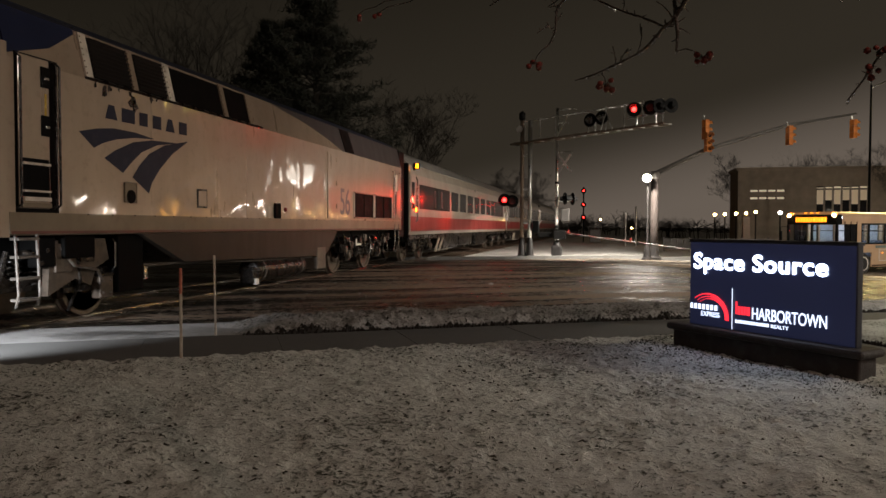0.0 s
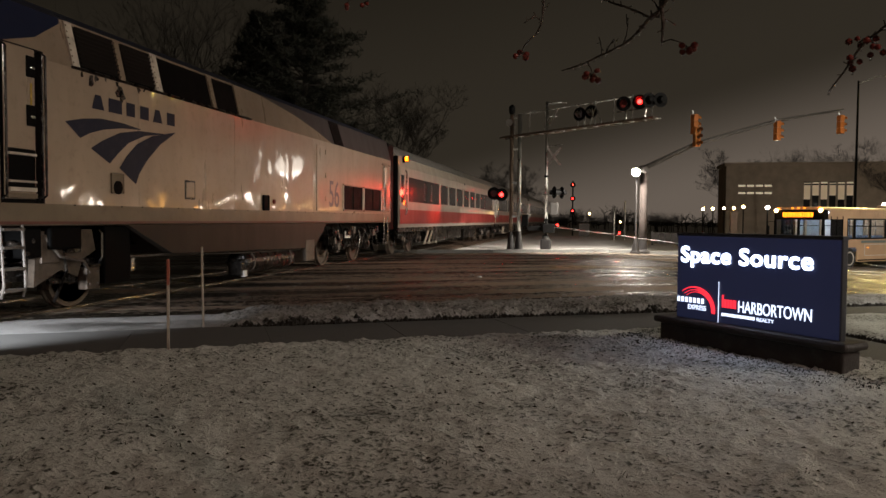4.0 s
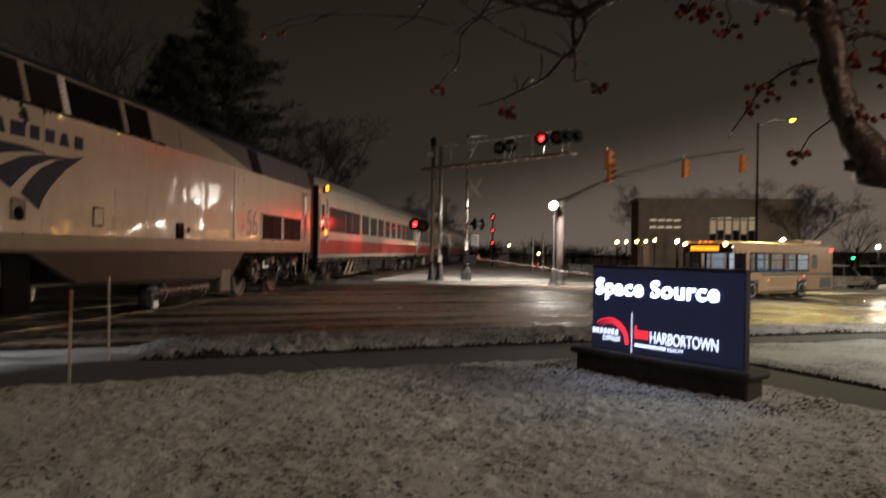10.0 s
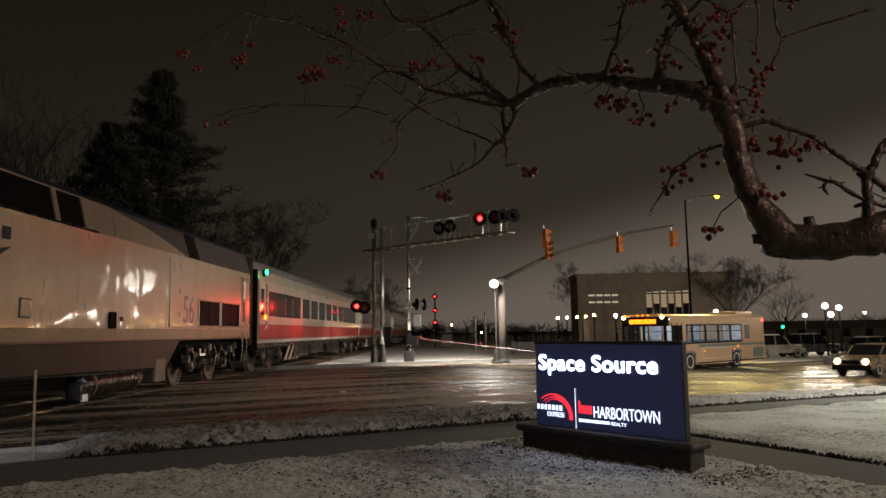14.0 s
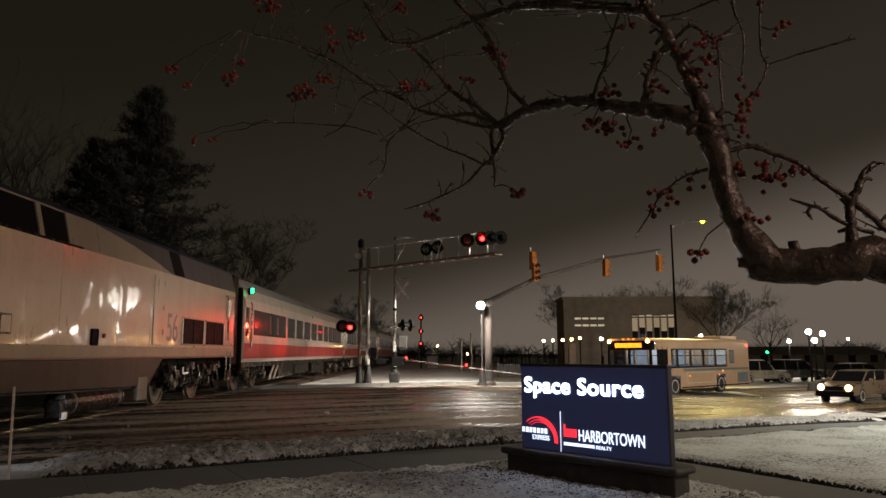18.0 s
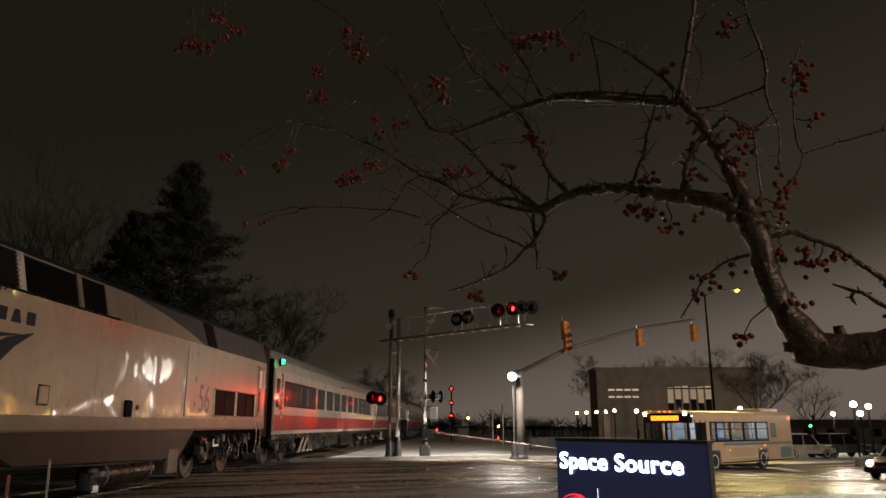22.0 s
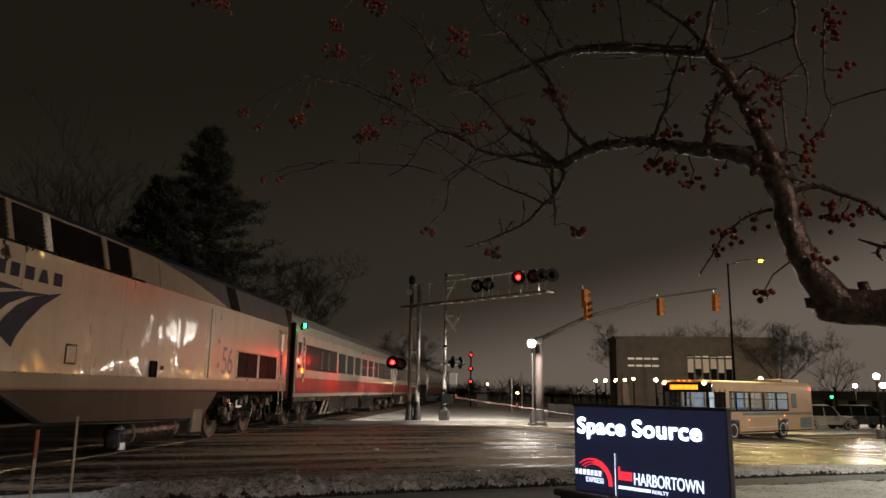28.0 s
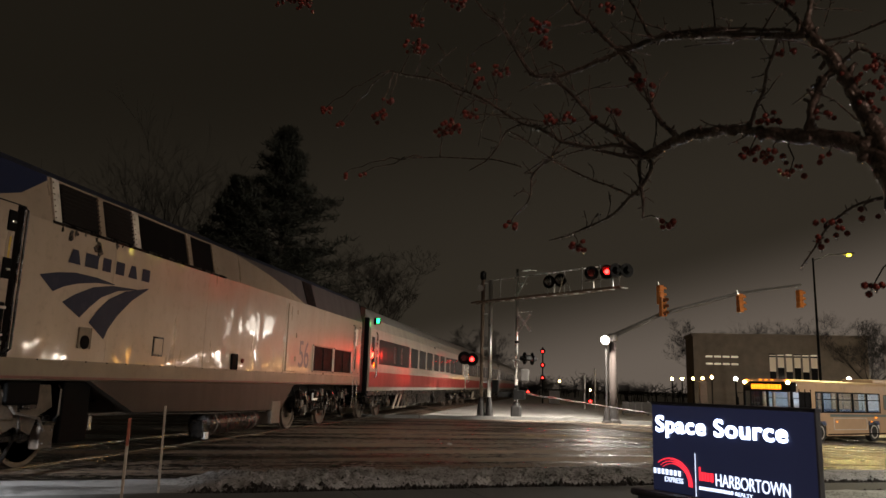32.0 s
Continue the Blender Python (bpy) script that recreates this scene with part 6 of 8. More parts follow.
# ---- cars ----
def car(at, col_mat, label, lit=False, tall=False):
    """Local -y is the front."""
    c = thing("parked_car" if not lit else "car", at, label, "car")
    h = 1.72 if tall else 1.45
    body = [(-0.1, 0.35), (-0.05, 0.72), (0.9, 0.92), (1.25, 0.98), (3.9, 1.0), (4.35, 0.95), (4.5, 0.6), (4.45, 0.35)]
    bm = B()
    prism(bm, [(-0.88, y, z) for y, z in body], (1.76, 0, 0))
    bmesh.ops.bevel(bm, geom=list(bm.edges), offset=0.05, segments=2, affect="EDGES")
    part("body", bm, col_mat, c, "painted body")
    cab = [(1.15, 0.97), (1.9, h - 0.05), (2.2, h), (3.6, h), (3.9, h - 0.08), (4.3, 0.98)]
    bm = B()
    prism(bm, [(-0.72, y, z) for y, z in cab], (1.44, 0, 0))
    bmesh.ops.bevel(bm, geom=list(bm.edges), offset=0.04, segments=2, affect="EDGES")
    cabin = part("cabin", bm, M_DARKGLASS, c, "dark glass")
    part("roof", box(B(), -0.68, 0.68, 2.0, 3.75, h - 0.03, h + 0.025, 0.02), col_mat, c)
    for y in (1.2, 2.55, 3.75):
        for s in (1, -1):
            part("pillar", tube(B(), [(s * 0.74, y + (0.0 if y > 2 else 0.02), 0.98), (s * 0.7, y + (0.62 if y < 2 else 0.05), h - 0.04)], 0.035, 6), col_mat, cabin)
    for s in (1, -1):
        for y in (0.75, 3.6):
            wheel_of(c, s * 0.78, y, 0.34, 0.22, 0 if s > 0 else 180)
        part("headlight", lathe(B(), [(0.02, 0.15), (-0.05, 0.13), (-0.08, 0.0)], "y", 14, (s * 0.62, -0.05, 0.7)), G_HEAD if lit else M_CHROME, c, "glaring headlight" if lit else "")
        part("mirror", box(B(), s * 0.98 - 0.08, s * 0.98 + 0.08, 1.5, 1.6, 0.98, 1.12, 0.02), col_mat, c)
    if not lit:
        part("roof_snow", box(B(), -0.62, 0.62, 2.1, 3.7, h + 0.02, h + 0.07, 0.02), M_SNOWCAP, c, "thin snow on the roof")
        part("bonnet_snow", box(B(), -0.7, 0.7, 0.15, 1.1, 0.88, 0.97, 0.03), M_SNOWCAP, c, "thin snow on the bonnet")
    part("bumper", box(B(), -0.85, 0.85, -0.16, 0.0, 0.3, 0.55, 0.04), M_BLACK, c)
    part("indicator", box(B(), 0.5, 0.66, -0.13, -0.05, 0.48, 0.56, 0.01), G_LED if lit else M_ORANGE, c, "amber indicator")
    part("grille", box(B(), -0.4, 0.4, -0.1, -0.04, 0.58, 0.76, 0.01), M_BLACK, c)
    return c


M_SNOWCAP = mat("settled_snow", (0.72, 0.72, 0.72), 0.8, 0, 0.15, 4, 40, 0.4)
M_CARDARK = mat("car_grey", (0.1, 0.1, 0.1), 0.25, 0.5, 0.2, 2, 60, 0.05, coat=0.5)
M_CARSILVER = mat("car_silver", (0.3, 0.27, 0.22), 0.3, 0.2, 0.2, 2, 60, 0.05, coat=0.5)
# body colour of this car stands in for amber light and haze
car(pose(17.9, 33.9, gz(18.2, 33.6) - 0.02, 0, 0, -52), mat("car_amber_tint", (0.2, 0.145, 0.1), 0.3, 0.3, 0.2, 2, 60, 0.05, coat=0.5), "car tinted for amber light and haze, with glaring headlights, waiting on the wet road", True)
car(pose(25.6, 66.0, gz(25, 66) - 0.04, 0, 0, 115), M_CARSILVER, "silver estate car parked beyond the road", tall=True)
car(pose(26.3, 57.5, gz(26, 57) - 0.04, 0, 0, 105), M_CARSILVER, "snow-dusted pale estate car parked in the lot", tall=True)
car(pose(30.2, 59.5, gz(30, 59) - 0.04, 0, 0, 105), M_CARDARK, "dark estate car parked in the lot", tall=True)
car(pose(34.0, 57.0, gz(34, 57) - 0.04, 0, 0, 105), M_CARDARK, "dark car parked in the lot under snow")


# ---- far buildings ----
def building():
    b = thing("office_building", pose(14.0, 80.0, gz(14, 80) - 0.1), "dark office block with two rows of lit windows", "building")
    part("wall", box(B(), -1.0, 16.0, 0, 5, 0, 8.1), M_BRICKFAR, b, "facade in a colour lightened for haze")
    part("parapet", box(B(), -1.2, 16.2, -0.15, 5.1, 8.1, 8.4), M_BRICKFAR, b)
    for z in (5.1, 5.85):
        for i in range(4):
            f = part("window", box(B(), 0.2 + i * 0.85, 0.9 + i * 0.85, -0.03, 0.02, z + 0.05, z + 0.25), G_WINDOW, b, "lit window strip")
            part("mullion", box(B(), 0.9 + i * 0.85, 0.95 + i * 0.85, -0.05, 0.0, z, z + 0.32), M_BLACK, f)
    for i in range(6):
        f = part("window", box(B(), 6.5 + i * 0.8, 7.1 + i * 0.8, -0.03, 0.02, 2.2, 6.4), M_DARKGLASS, b, "tall window")
        part("lit_strip", box(B(), 6.5 + i * 0.8, 7.1 + i * 0.8, -0.05, -0.035, 6.2, 6.28 + 0.05 * (i % 3)), G_WINDOW, f)
        part("lit_pane", box(B(), 6.5 + i * 0.8, 7.1 + i * 0.8, -0.05, -0.035, 4.6 + 0.4 * (i % 2), 6.05), G_DIM, f)


building()


def shed(x, y, w, dpt, h, label):
    b = thing("low_building", pose(x, y, gz(x, y) - 0.1), label, "building")
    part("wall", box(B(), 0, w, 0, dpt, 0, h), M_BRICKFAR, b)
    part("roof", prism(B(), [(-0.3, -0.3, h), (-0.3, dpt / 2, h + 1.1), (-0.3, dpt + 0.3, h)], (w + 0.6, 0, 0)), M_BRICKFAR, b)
    for i in range(int(w / 3)):
        part("window", box(B(), 1 + i * 3, 2 + i * 3, -0.03, 0.02, 1.0, 2.0), M_DARKGLASS, b)


shed(36.0, 100.0, 24, 9, 2.1, "dark low building behind the car park")


def canopy():
    """Fuel-station style canopy lamps seen past the bus."""
    p = thing("brick_pier", pose(9.6, 56.0, gz(9.6, 56)), "lit orange-brown pier beside the road", "pier")
    part("shaft", box(B(), -0.25, 0.25, -0.25, 0.25, -0.1, 2.7, 0.02), M_CORTEN, p)
    part("cap", box(B(), -0.32, 0.32, -0.32, 0.32, 2.7, 2.8, 0.02), M_CORTEN, p)
    part("lamp_lens", ball(B(), (0, 0, 2.95), 0.1, 2), G_TINY, p, "small warm lamp")
    lamp((9.6, 55.5, 2.9), 15, SODIUM, 0.1)


canopy()


def small_lamp(x, y, z, lens, label):
    p = thing("area_lamp", pose(x, y, gz(x, y)), label, "lamp post", "distant lamps")
    part("pole", tube(B(), [(0, 0, 0), (0, 0, z - gz(x, y) - 0.08)], 0.05, 8), M_BLACK, p)
    part("lens", ball(B(), (0, 0, z - gz(x, y)), 0.12, 2), lens, p, "glowing lens")


for x, y, z, m in ((8.0, 60, 2.3, G_TINY), (8.9, 61, 2.35, G_TINY), (9.9, 62, 2.4, G_TINY), (11.0, 60, 2.5, G_TINY), (10.6, 50, 2.25, G_GLOBE), (37.5, 68, 2.5, G_GLOBE), (2.6, 88, 1.2, G_TINY), (-1.0, 92, 2.2, G_TINY), (29.0, 66, 1.3, G_GREEN)):
    small_lamp(x, y, z, m, "small lamp glowing in the distance")
lamp((10.6, 49.4, 2.6), 160, WARM, 0.2)


# ---- far trees ----
def grow(bm, base, way, length, r, level, rnd, spread=0.55, droop=0.0, minr=0.004):
    pts, rad = [Vector(base)], [r]
    way = Vector(way).normalized()
    steps = 4
    for i in range(steps):
        way = (way + Vector((rnd.uniform(-1, 1), rnd.uniform(-1, 1), rnd.uniform(-0.6, 0.8) - droop)) * 0.16).normalized()
        pts.append(pts[-1] + way * length / steps)
        rad.append(max(minr, r * (1 - 0.62 * (i + 1) / steps)))
    tube(bm, pts, rad, 5 if level > 1 else 3, cap=False)
    if level > 0:
        for k in range(4 if level > 1 else 5):
            i = rnd.choice((1, 2, 2, 3, 3, 4))
            turn = Vector((rnd.uniform(-1, 1), rnd.uniform(-1, 1), rnd.uniform(-0.2, 0.7)))
            grow(bm, pts[i], way + turn * spread * 1.8, length * rnd.uniform(0.45, 0.72), rad[i] * 0.7, level - 1, rnd, spread, droop, minr)


def bare_tree(x, y, h, seed, label, spread=0.55, level=4):
    rnd = random.Random(seed)
    t = thing("bare_tree", pose(x, y, gz(x, y) - 0.1), label, "tree", "bare trees behind the train")
    bm = B()
    tube(bm, [(0, 0, 0), (0.05, 0, h * 0.2), (0, 0.1, h * 0.4)], [h * 0.02, h * 0.016, h * 0.012], 8)
    part("trunk", bm, M_FARBARK, t)
    bm = B()
    for k in range(6):
        a = 2 * math.pi * k / 6 + rnd.uniform(-0.4, 0.4)
        grow(bm, (0, 0.05, h * rnd.uniform(0.2, 0.4)), (math.cos(a) * spread * 1.3, math.sin(a) * spread * 1.3, 1), h * 0.42, h * 0.0065, level, rnd, spread, 0.0, 0.006)
    part("crown", bm, M_FARBARK, t, "leafless twigs")


def conifer(x, y, h, r, seed):
    rnd = random.Random(seed)
    t = thing("pine_tree", pose(x, y, gz(x, y) - 0.1), "tall dark ragged pine behind the train", "tree")
    part("trunk", tube(B(), [(0, 0, 0), (0.1, 0, h * 0.5), (0, 0, h * 0.97)], [0.35, 0.2, 0.03], 8), M_FARBARK, t)
    limbs, verts, faces = B(), [], []
    z = h * 0.12
    while z < h * 0.985:
        k = z / h
        reach = r * (1 - k) ** 0.85 * rnd.uniform(0.7, 1.1) + 0.15
        for j in range(7):
            a = rnd.uniform(0, 2 * math.pi)
            ln = reach * rnd.uniform(0.4, 1.22)
            tip = Vector((math.cos(a) * ln, math.sin(a) * ln, z + ln * rnd.uniform(0.05, 0.42)))
            root = Vector((0, 0, z))
            tube(limbs, [root, root.lerp(tip, 0.5) - Vector((0, 0, 0.12)), tip], [0.05, 0.03, 0.012], 4, cap=False)
            for q in range(64):
                f = rnd.uniform(0.3, 1.06) ** 0.8
                c = root.lerp(tip, f) + Vector((rnd.gauss(0, 0.17), rnd.gauss(0, 0.17), rnd.gauss(0.08, 0.12)))
                for w in range(2):
                    d = Vector((rnd.uniform(-1, 1), rnd.uniform(-1, 1), rnd.uniform(-0.2, 1))).normalized() * rnd.uniform(0.25, 0.6)
                    o = d.orthogonal().normalized() * rnd.uniform(0.02, 0.05)
                    i = len(verts)
                    verts.extend((tuple(c - o), tuple(c + o), tuple(c + d)))
                    faces.append((i, i + 1, i + 2))
        z += h * 0.021
    tagged(part("branchwork", limbs, M_FARBARK, t), kind="stuff")
    me = bpy.data.meshes.new("foliage")
    me.from_pydata(verts, [], faces)
    me.materials.append(M_NEEDLE)
    ob = new("foliage", me)
    ob.parent = t
    tagged(ob, "dark needle clumps", kind="stuff")


conifer(-18.4, 43.0, 17.8, 7.6, 11)
conifer(-23.2, 46.5, 15.5, 6.5, 12)
bare_tree(-27.5, 48.0, 19.5, 21, "tall bare tree behind the train", 0.45)
bare_tree(-31.5, 46.0, 17.0, 22, "tall bare tree behind the train", 0.5)
bare_tree(-19.2, 68.0, 14.5, 23, "round-crowned bare tree behind the train", 0.62, 5)
bare_tree(-17.8, 62.0, 8.5, 24, "bare tree behind the train", 0.6, 3)
bare_tree(-15.5, 105.0, 9.5, 25, "low dark tree far along the track", 0.8, 5)
bare_tree(-11.5, 110.0, 8.5, 26, "low dark tree far along the track", 0.8, 5)
bare_tree(23.5, 96.0, 12.0, 27, "dark bare tree behind the office block", 0.7, 3)
bare_tree(29.4, 78.0, 10.0, 33, "round-crowned bare tree beside the office block", 0.75, 5)
for k, (x, h) in enumerate(((17.5, 10.5), (20.5, 10.5), (25.5, 12.0))):
    bare_tree(x, 97.0 + k, h, 40 + k, "dark bare tree behind the office block", 0.75, 5)
bare_tree(34.0, 96.0, 11.0, 28, "dark bare tree behind the car park", 0.7, 5)
bare_tree(40.0, 90.0, 9.0, 29, "dark bare tree behind the car park", 0.8, 3)


def far_woods():
    """A tangle of thin stems and twigs along the horizon."""
    rnd = random.Random(31)
    verts, faces = [], []
    def stroke(p, q, w):
        d = Vector((q[0] - p[0], 0, q[2] - p[2]))
        o = Vector((-d.z, 0, d.x)).normalized() * w
        i = len(verts)
        verts.extend((tuple(Vector(p) - o), tuple(Vector(p) + o), tuple(Vector(q) + o * 0.4), tuple(Vector(q) - o * 0.4)))
        faces.append((i, i + 1, i + 2, i + 3))
    for k in range(650):
        x, y = rnd.uniform(-90, 160), 126 + rnd.uniform(0, 40)
        h = 2.3 + 1.5 * noise.noise(Vector((x * 0.05, 1.7, 0))) + rnd.uniform(-1.2, 1.2)
        lean = rnd.uniform(-0.6, 0.6)
        stroke((x, y, -1), (x + lean, y, h * 0.75), 0.1)
        for q in range(16):
            f = rnd.uniform(0.15, 0.75)
            a = rnd.uniform(-1.5, 1.5)
            p = (x + lean * f, y + rnd.uniform(-0.4, 0.4), h * f)
            e = (p[0] + a, p[1], p[2] + h * rnd.uniform(0.12, 0.3))
            stroke(p, e, 0.05)
            stroke(e, (e[0] + rnd.uniform(-0.7, 0.7), e[1], e[2] + rnd.uniform(0.2, 0.7)), 0.03)
    me = bpy.data.meshes.new("far_woods")
    me.from_pydata(verts, [], faces)
    me.materials.append(M_FARBARK)
    tagged(new("far_woods", me), "dark line of leafless trees on the horizon", "woods", kind="stuff")


far_woods()


# ---- low fence and posts beyond the crossing ----
def low_fence():
    f = thing("low_fence", pose(3.6, 52.0, gz(3.6, 52) - 0.05), "pale weathered low board fence beyond the crossing", "fence")
    board = None
    for i in range(17):
        x = i * 0.42
        if i % 4 == 0:
            part("post", box(B(), x - 0.06, x + 0.06, 0.03, 0.15, 0, 0.98, 0.01), M_MASTARM, f)
        m = pose(x, 0, 0)
        if board is None:
            board = part("board", box(B(), 0.0, 0.4, -0.02, 0.015, 0.12, 0.9, 0.008), M_MASTARM, f, at=m)
        else:
            share("board", board, m, f)
    for x, y, h in ((1.2, 60.0, 2.6), (2.1, 62.0, 3.2)):
        p = thing("vent_post", pose(x, y, gz(x, y) - 0.05), "slim pale post beyond the crossing", "post", "posts beyond the crossing")
        part("pipe", tube(B(), [(0, 0, 0), (0, 0, h)], 0.07, 8), M_GALV, p)
        part("cap", lathe(B(), [(h, 0.1), (h + 0.06, 0.1), (h + 0.1, 0.02)], "z", 10), M_GALV, p)


low_fence()


# ---- crab apple tree beside the viewer ----
from mathutils import noise

apple = thing("crab_apple_tree", pose(1.0, 0.25, 0.0), "old bare crab apple tree with hanging red fruit, wet bark", "tree")
AO = Vector((1.0, 0.25, 0.0))


def limb(name, pts, radii, seed, knobs=0.12, sub=6):
    """A gnarled branch through a few points, with lumps and spurs."""
    rnd = random.Random(seed)
    pts = [Vector(p) - AO for p in pts]
    fine, rad = [], []
    for i in range(len(pts) - 1):
        p0, p1, p2, p3 = pts[max(i - 1, 0)], pts[i], pts[i + 1], pts[min(i + 2, len(pts) - 1)]
        steps = max(1, min(sub, int((p2 - p1).length / (0.75 * radii[i]))))
        for k in range(steps):
            t = k / steps
            q = 0.5 * (2 * p1 + (p2 - p0) * t + (2 * p0 - 5 * p1 + 4 * p2 - p3) * t * t + (3 * p1 - p0 - 3 * p2 + p3) * t ** 3)
            r = radii[i] + (radii[i + 1] - radii[i]) * t
            fine.append(q + Vector((rnd.uniform(-1, 1), rnd.uniform(-1, 1), rnd.uniform(-1, 1))) * r * (0.22 if r < 0.012 else 0.1))
            rad.append(r * (1 + rnd.uniform(-knobs, knobs)))
    fine.append(pts[-1])
    rad.append(radii[-1])
    bm = tube(B(), fine, rad, 18 if radii[0] > 0.012 else 7)
    if radii[0] > 0.012:
        bmesh.ops.subdivide_edges(bm, edges=[e for e in bm.edges if e.calc_length() > 0.006], cuts=1, use_grid_fill=True)
        bm.normal_update()
        for v in bm.verts:
            n = noise.noise(v.co * 55 + Vector((seed, 0, 0))) + 0.5 * noise.noise(v.co * 140)
            v.co += v.normal * n * 0.0032
    for i in range(2, len(fine) - 1, 2):
        if rad[i] < 0.02 and rnd.random() < 0.8:
            d = Vector((rnd.uniform(-1, 1), rnd.uniform(-1, 1), rnd.uniform(-0.6, 1))).normalized()
            tube(bm, [fine[i], fine[i] + d * (0.006 + rad[i] * 1.7)], [rad[i] * 0.55, rad[i] * 0.35], 5)
    part(name, bm, M_BARK, apple, "rough wet grey-brown branch", smooth=True)
    return [p + AO for p in fine], rad


limb("trunk", [(1.05, 0.2, 0), (1.02, 0.24, 0.6), (0.82, 0.4, 1.2), (0.362, 0.6, 1.473), (0.334, 0.6, 1.468), (0.301, 0.603, 1.462), (0.256, 0.62, 1.46), (0.222, 0.632, 1.463), (0.203, 0.638, 1.461), (0.19, 0.642, 1.459)], [0.12, 0.0964, 0.0633, 0.0327, 0.0299, 0.029, 0.0299, 0.028, 0.021, 0.009], 1)
limb("cut_stub", [(0.213, 0.631, 1.463), (0.195, 0.637, 1.458), (0.185, 0.641, 1.456)], [0.026, 0.02, 0.012], 2)
limb("cut_stub", [(0.207, 0.638, 1.469), (0.188, 0.645, 1.471), (0.173, 0.65, 1.472)], [0.016, 0.011, 0.008], 22)
limb("knob", [(0.257, 0.62, 1.475), (0.254, 0.621, 1.493), (0.253, 0.622, 1.503)], [0.014, 0.009, 0.007], 23)
A_ = limb("limb", [(0.226, 0.631, 1.463), (0.206, 0.639, 1.485), (0.187, 0.646, 1.517), (0.173, 0.652, 1.551), (0.165, 0.655, 1.585), (0.16, 0.657, 1.619), (0.154, 0.661, 1.656), (0.148, 0.666, 1.684)], [0.026, 0.026, 0.0225, 0.02, 0.0195, 0.0195, 0.021, 0.021], 3)
A1_ = limb("limb", [(0.155, 0.664, 1.68), (0.137, 0.679, 1.711), (0.108, 0.701, 1.738), (0.076, 0.723, 1.756), (0.043, 0.749, 1.767), (0.012, 0.786, 1.786), (-0.022, 0.824, 1.808), (-0.059, 0.861, 1.822), (-0.088, 0.896, 1.83), (-0.118, 0.935, 1.835), (-0.144, 0.968, 1.832), (-0.172, 1, 1.824), (-0.19, 1.02, 1.823)], [0.02, 0.017, 0.0155, 0.014, 0.0135, 0.0115, 0.0085, 0.0095, 0.0105, 0.0105, 0.01, 0.0095, 0.008], 31)
A2_ = limb("branch", [(-0.19, 1.02, 1.823), (-0.22, 1.036, 1.848), (-0.251, 1.052, 1.862), (-0.29, 1.072, 1.863), (-0.337, 1.095, 1.879), (-0.371, 1.111, 1.895), (-0.399, 1.124, 1.919), (-0.434, 1.14, 1.943), (-0.464, 1.153, 1.957), (-0.501, 1.169, 1.986), (-0.547, 1.188, 2.026), (-0.594, 1.207, 2.06), (-0.643, 1.226, 2.086), (-0.685, 1.242, 2.115), (-0.736, 1.262, 2.137), (-0.788, 1.281, 2.155), (-0.841, 1.3, 2.178)], [0.0065, 0.0058, 0.005, 0.0048, 0.0046, 0.0042, 0.004, 0.0037, 0.0035, 0.0035, 0.0034, 0.0034, 0.0032, 0.003, 0.0026, 0.0022, 0.0018], 32)
A3_ = limb("branch", [(-0.187, 1.05, 1.827), (-0.225, 1.069, 1.84), (-0.263, 1.089, 1.857), (-0.31, 1.112, 1.876), (-0.351, 1.131, 1.889)], [0.005, 0.0045, 0.004, 0.0035, 0.002], 33)
C_ = limb("limb", [(0.16, 0.66, 1.679), (0.151, 0.669, 1.714), (0.138, 0.682, 1.76), (0.122, 0.697, 1.819), (0.107, 0.71, 1.872), (0.089, 0.723, 1.914), (0.072, 0.736, 1.953), (0.072, 0.738, 1.996), (0.079, 0.736, 2.032), (0.089, 0.732, 2.078), (0.099, 0.728, 2.124), (0.112, 0.723, 2.194)], [0.017, 0.0155, 0.014, 0.0125, 0.0115, 0.0105, 0.009, 0.0058, 0.0058, 0.0055, 0.005, 0.004], 4)
K_ = limb("branch", [(0.06, 0.734, 1.771), (0.062, 0.734, 1.791), (0.066, 0.733, 1.815), (0.077, 0.728, 1.844), (0.089, 0.721, 1.865), (0.105, 0.711, 1.874)], [0.0115, 0.0085, 0.0082, 0.0078, 0.0075, 0.0075], 9)
D_ = limb("branch", [(0.072, 0.736, 1.95), (0.046, 0.763, 1.964), (0.016, 0.796, 1.983), (-0.019, 0.833, 2.006), (-0.058, 0.87, 2.029), (-0.097, 0.922, 2.054), (-0.151, 0.987, 2.084), (-0.181, 1.02, 2.09), (-0.226, 1.043, 2.084), (-0.266, 1.062, 2.076), (-0.313, 1.085, 2.067), (-0.362, 1.108, 2.059), (-0.39, 1.121, 2.061), (-0.434, 1.14, 2.075), (-0.456, 1.15, 2.103), (-0.479, 1.159, 2.147), (-0.502, 1.169, 2.192), (-0.525, 1.178, 2.238), (-0.566, 1.194, 2.281), (-0.607, 1.21, 2.35)], [0.008, 0.0075, 0.0072, 0.007, 0.0074, 0.0075, 0.007, 0.0066, 0.006, 0.0055, 0.005, 0.0047, 0.0045, 0.004, 0.0036, 0.0034, 0.0032, 0.003, 0.0026, 0.002], 5)
D2_ = limb("branch", [(0.047, 0.763, 1.976), (-0, 0.814, 2.006), (-0.057, 0.87, 2.039), (-0.097, 0.922, 2.064), (-0.151, 0.987, 2.092)], [0.003, 0.0035, 0.004, 0.004, 0.003], 51)
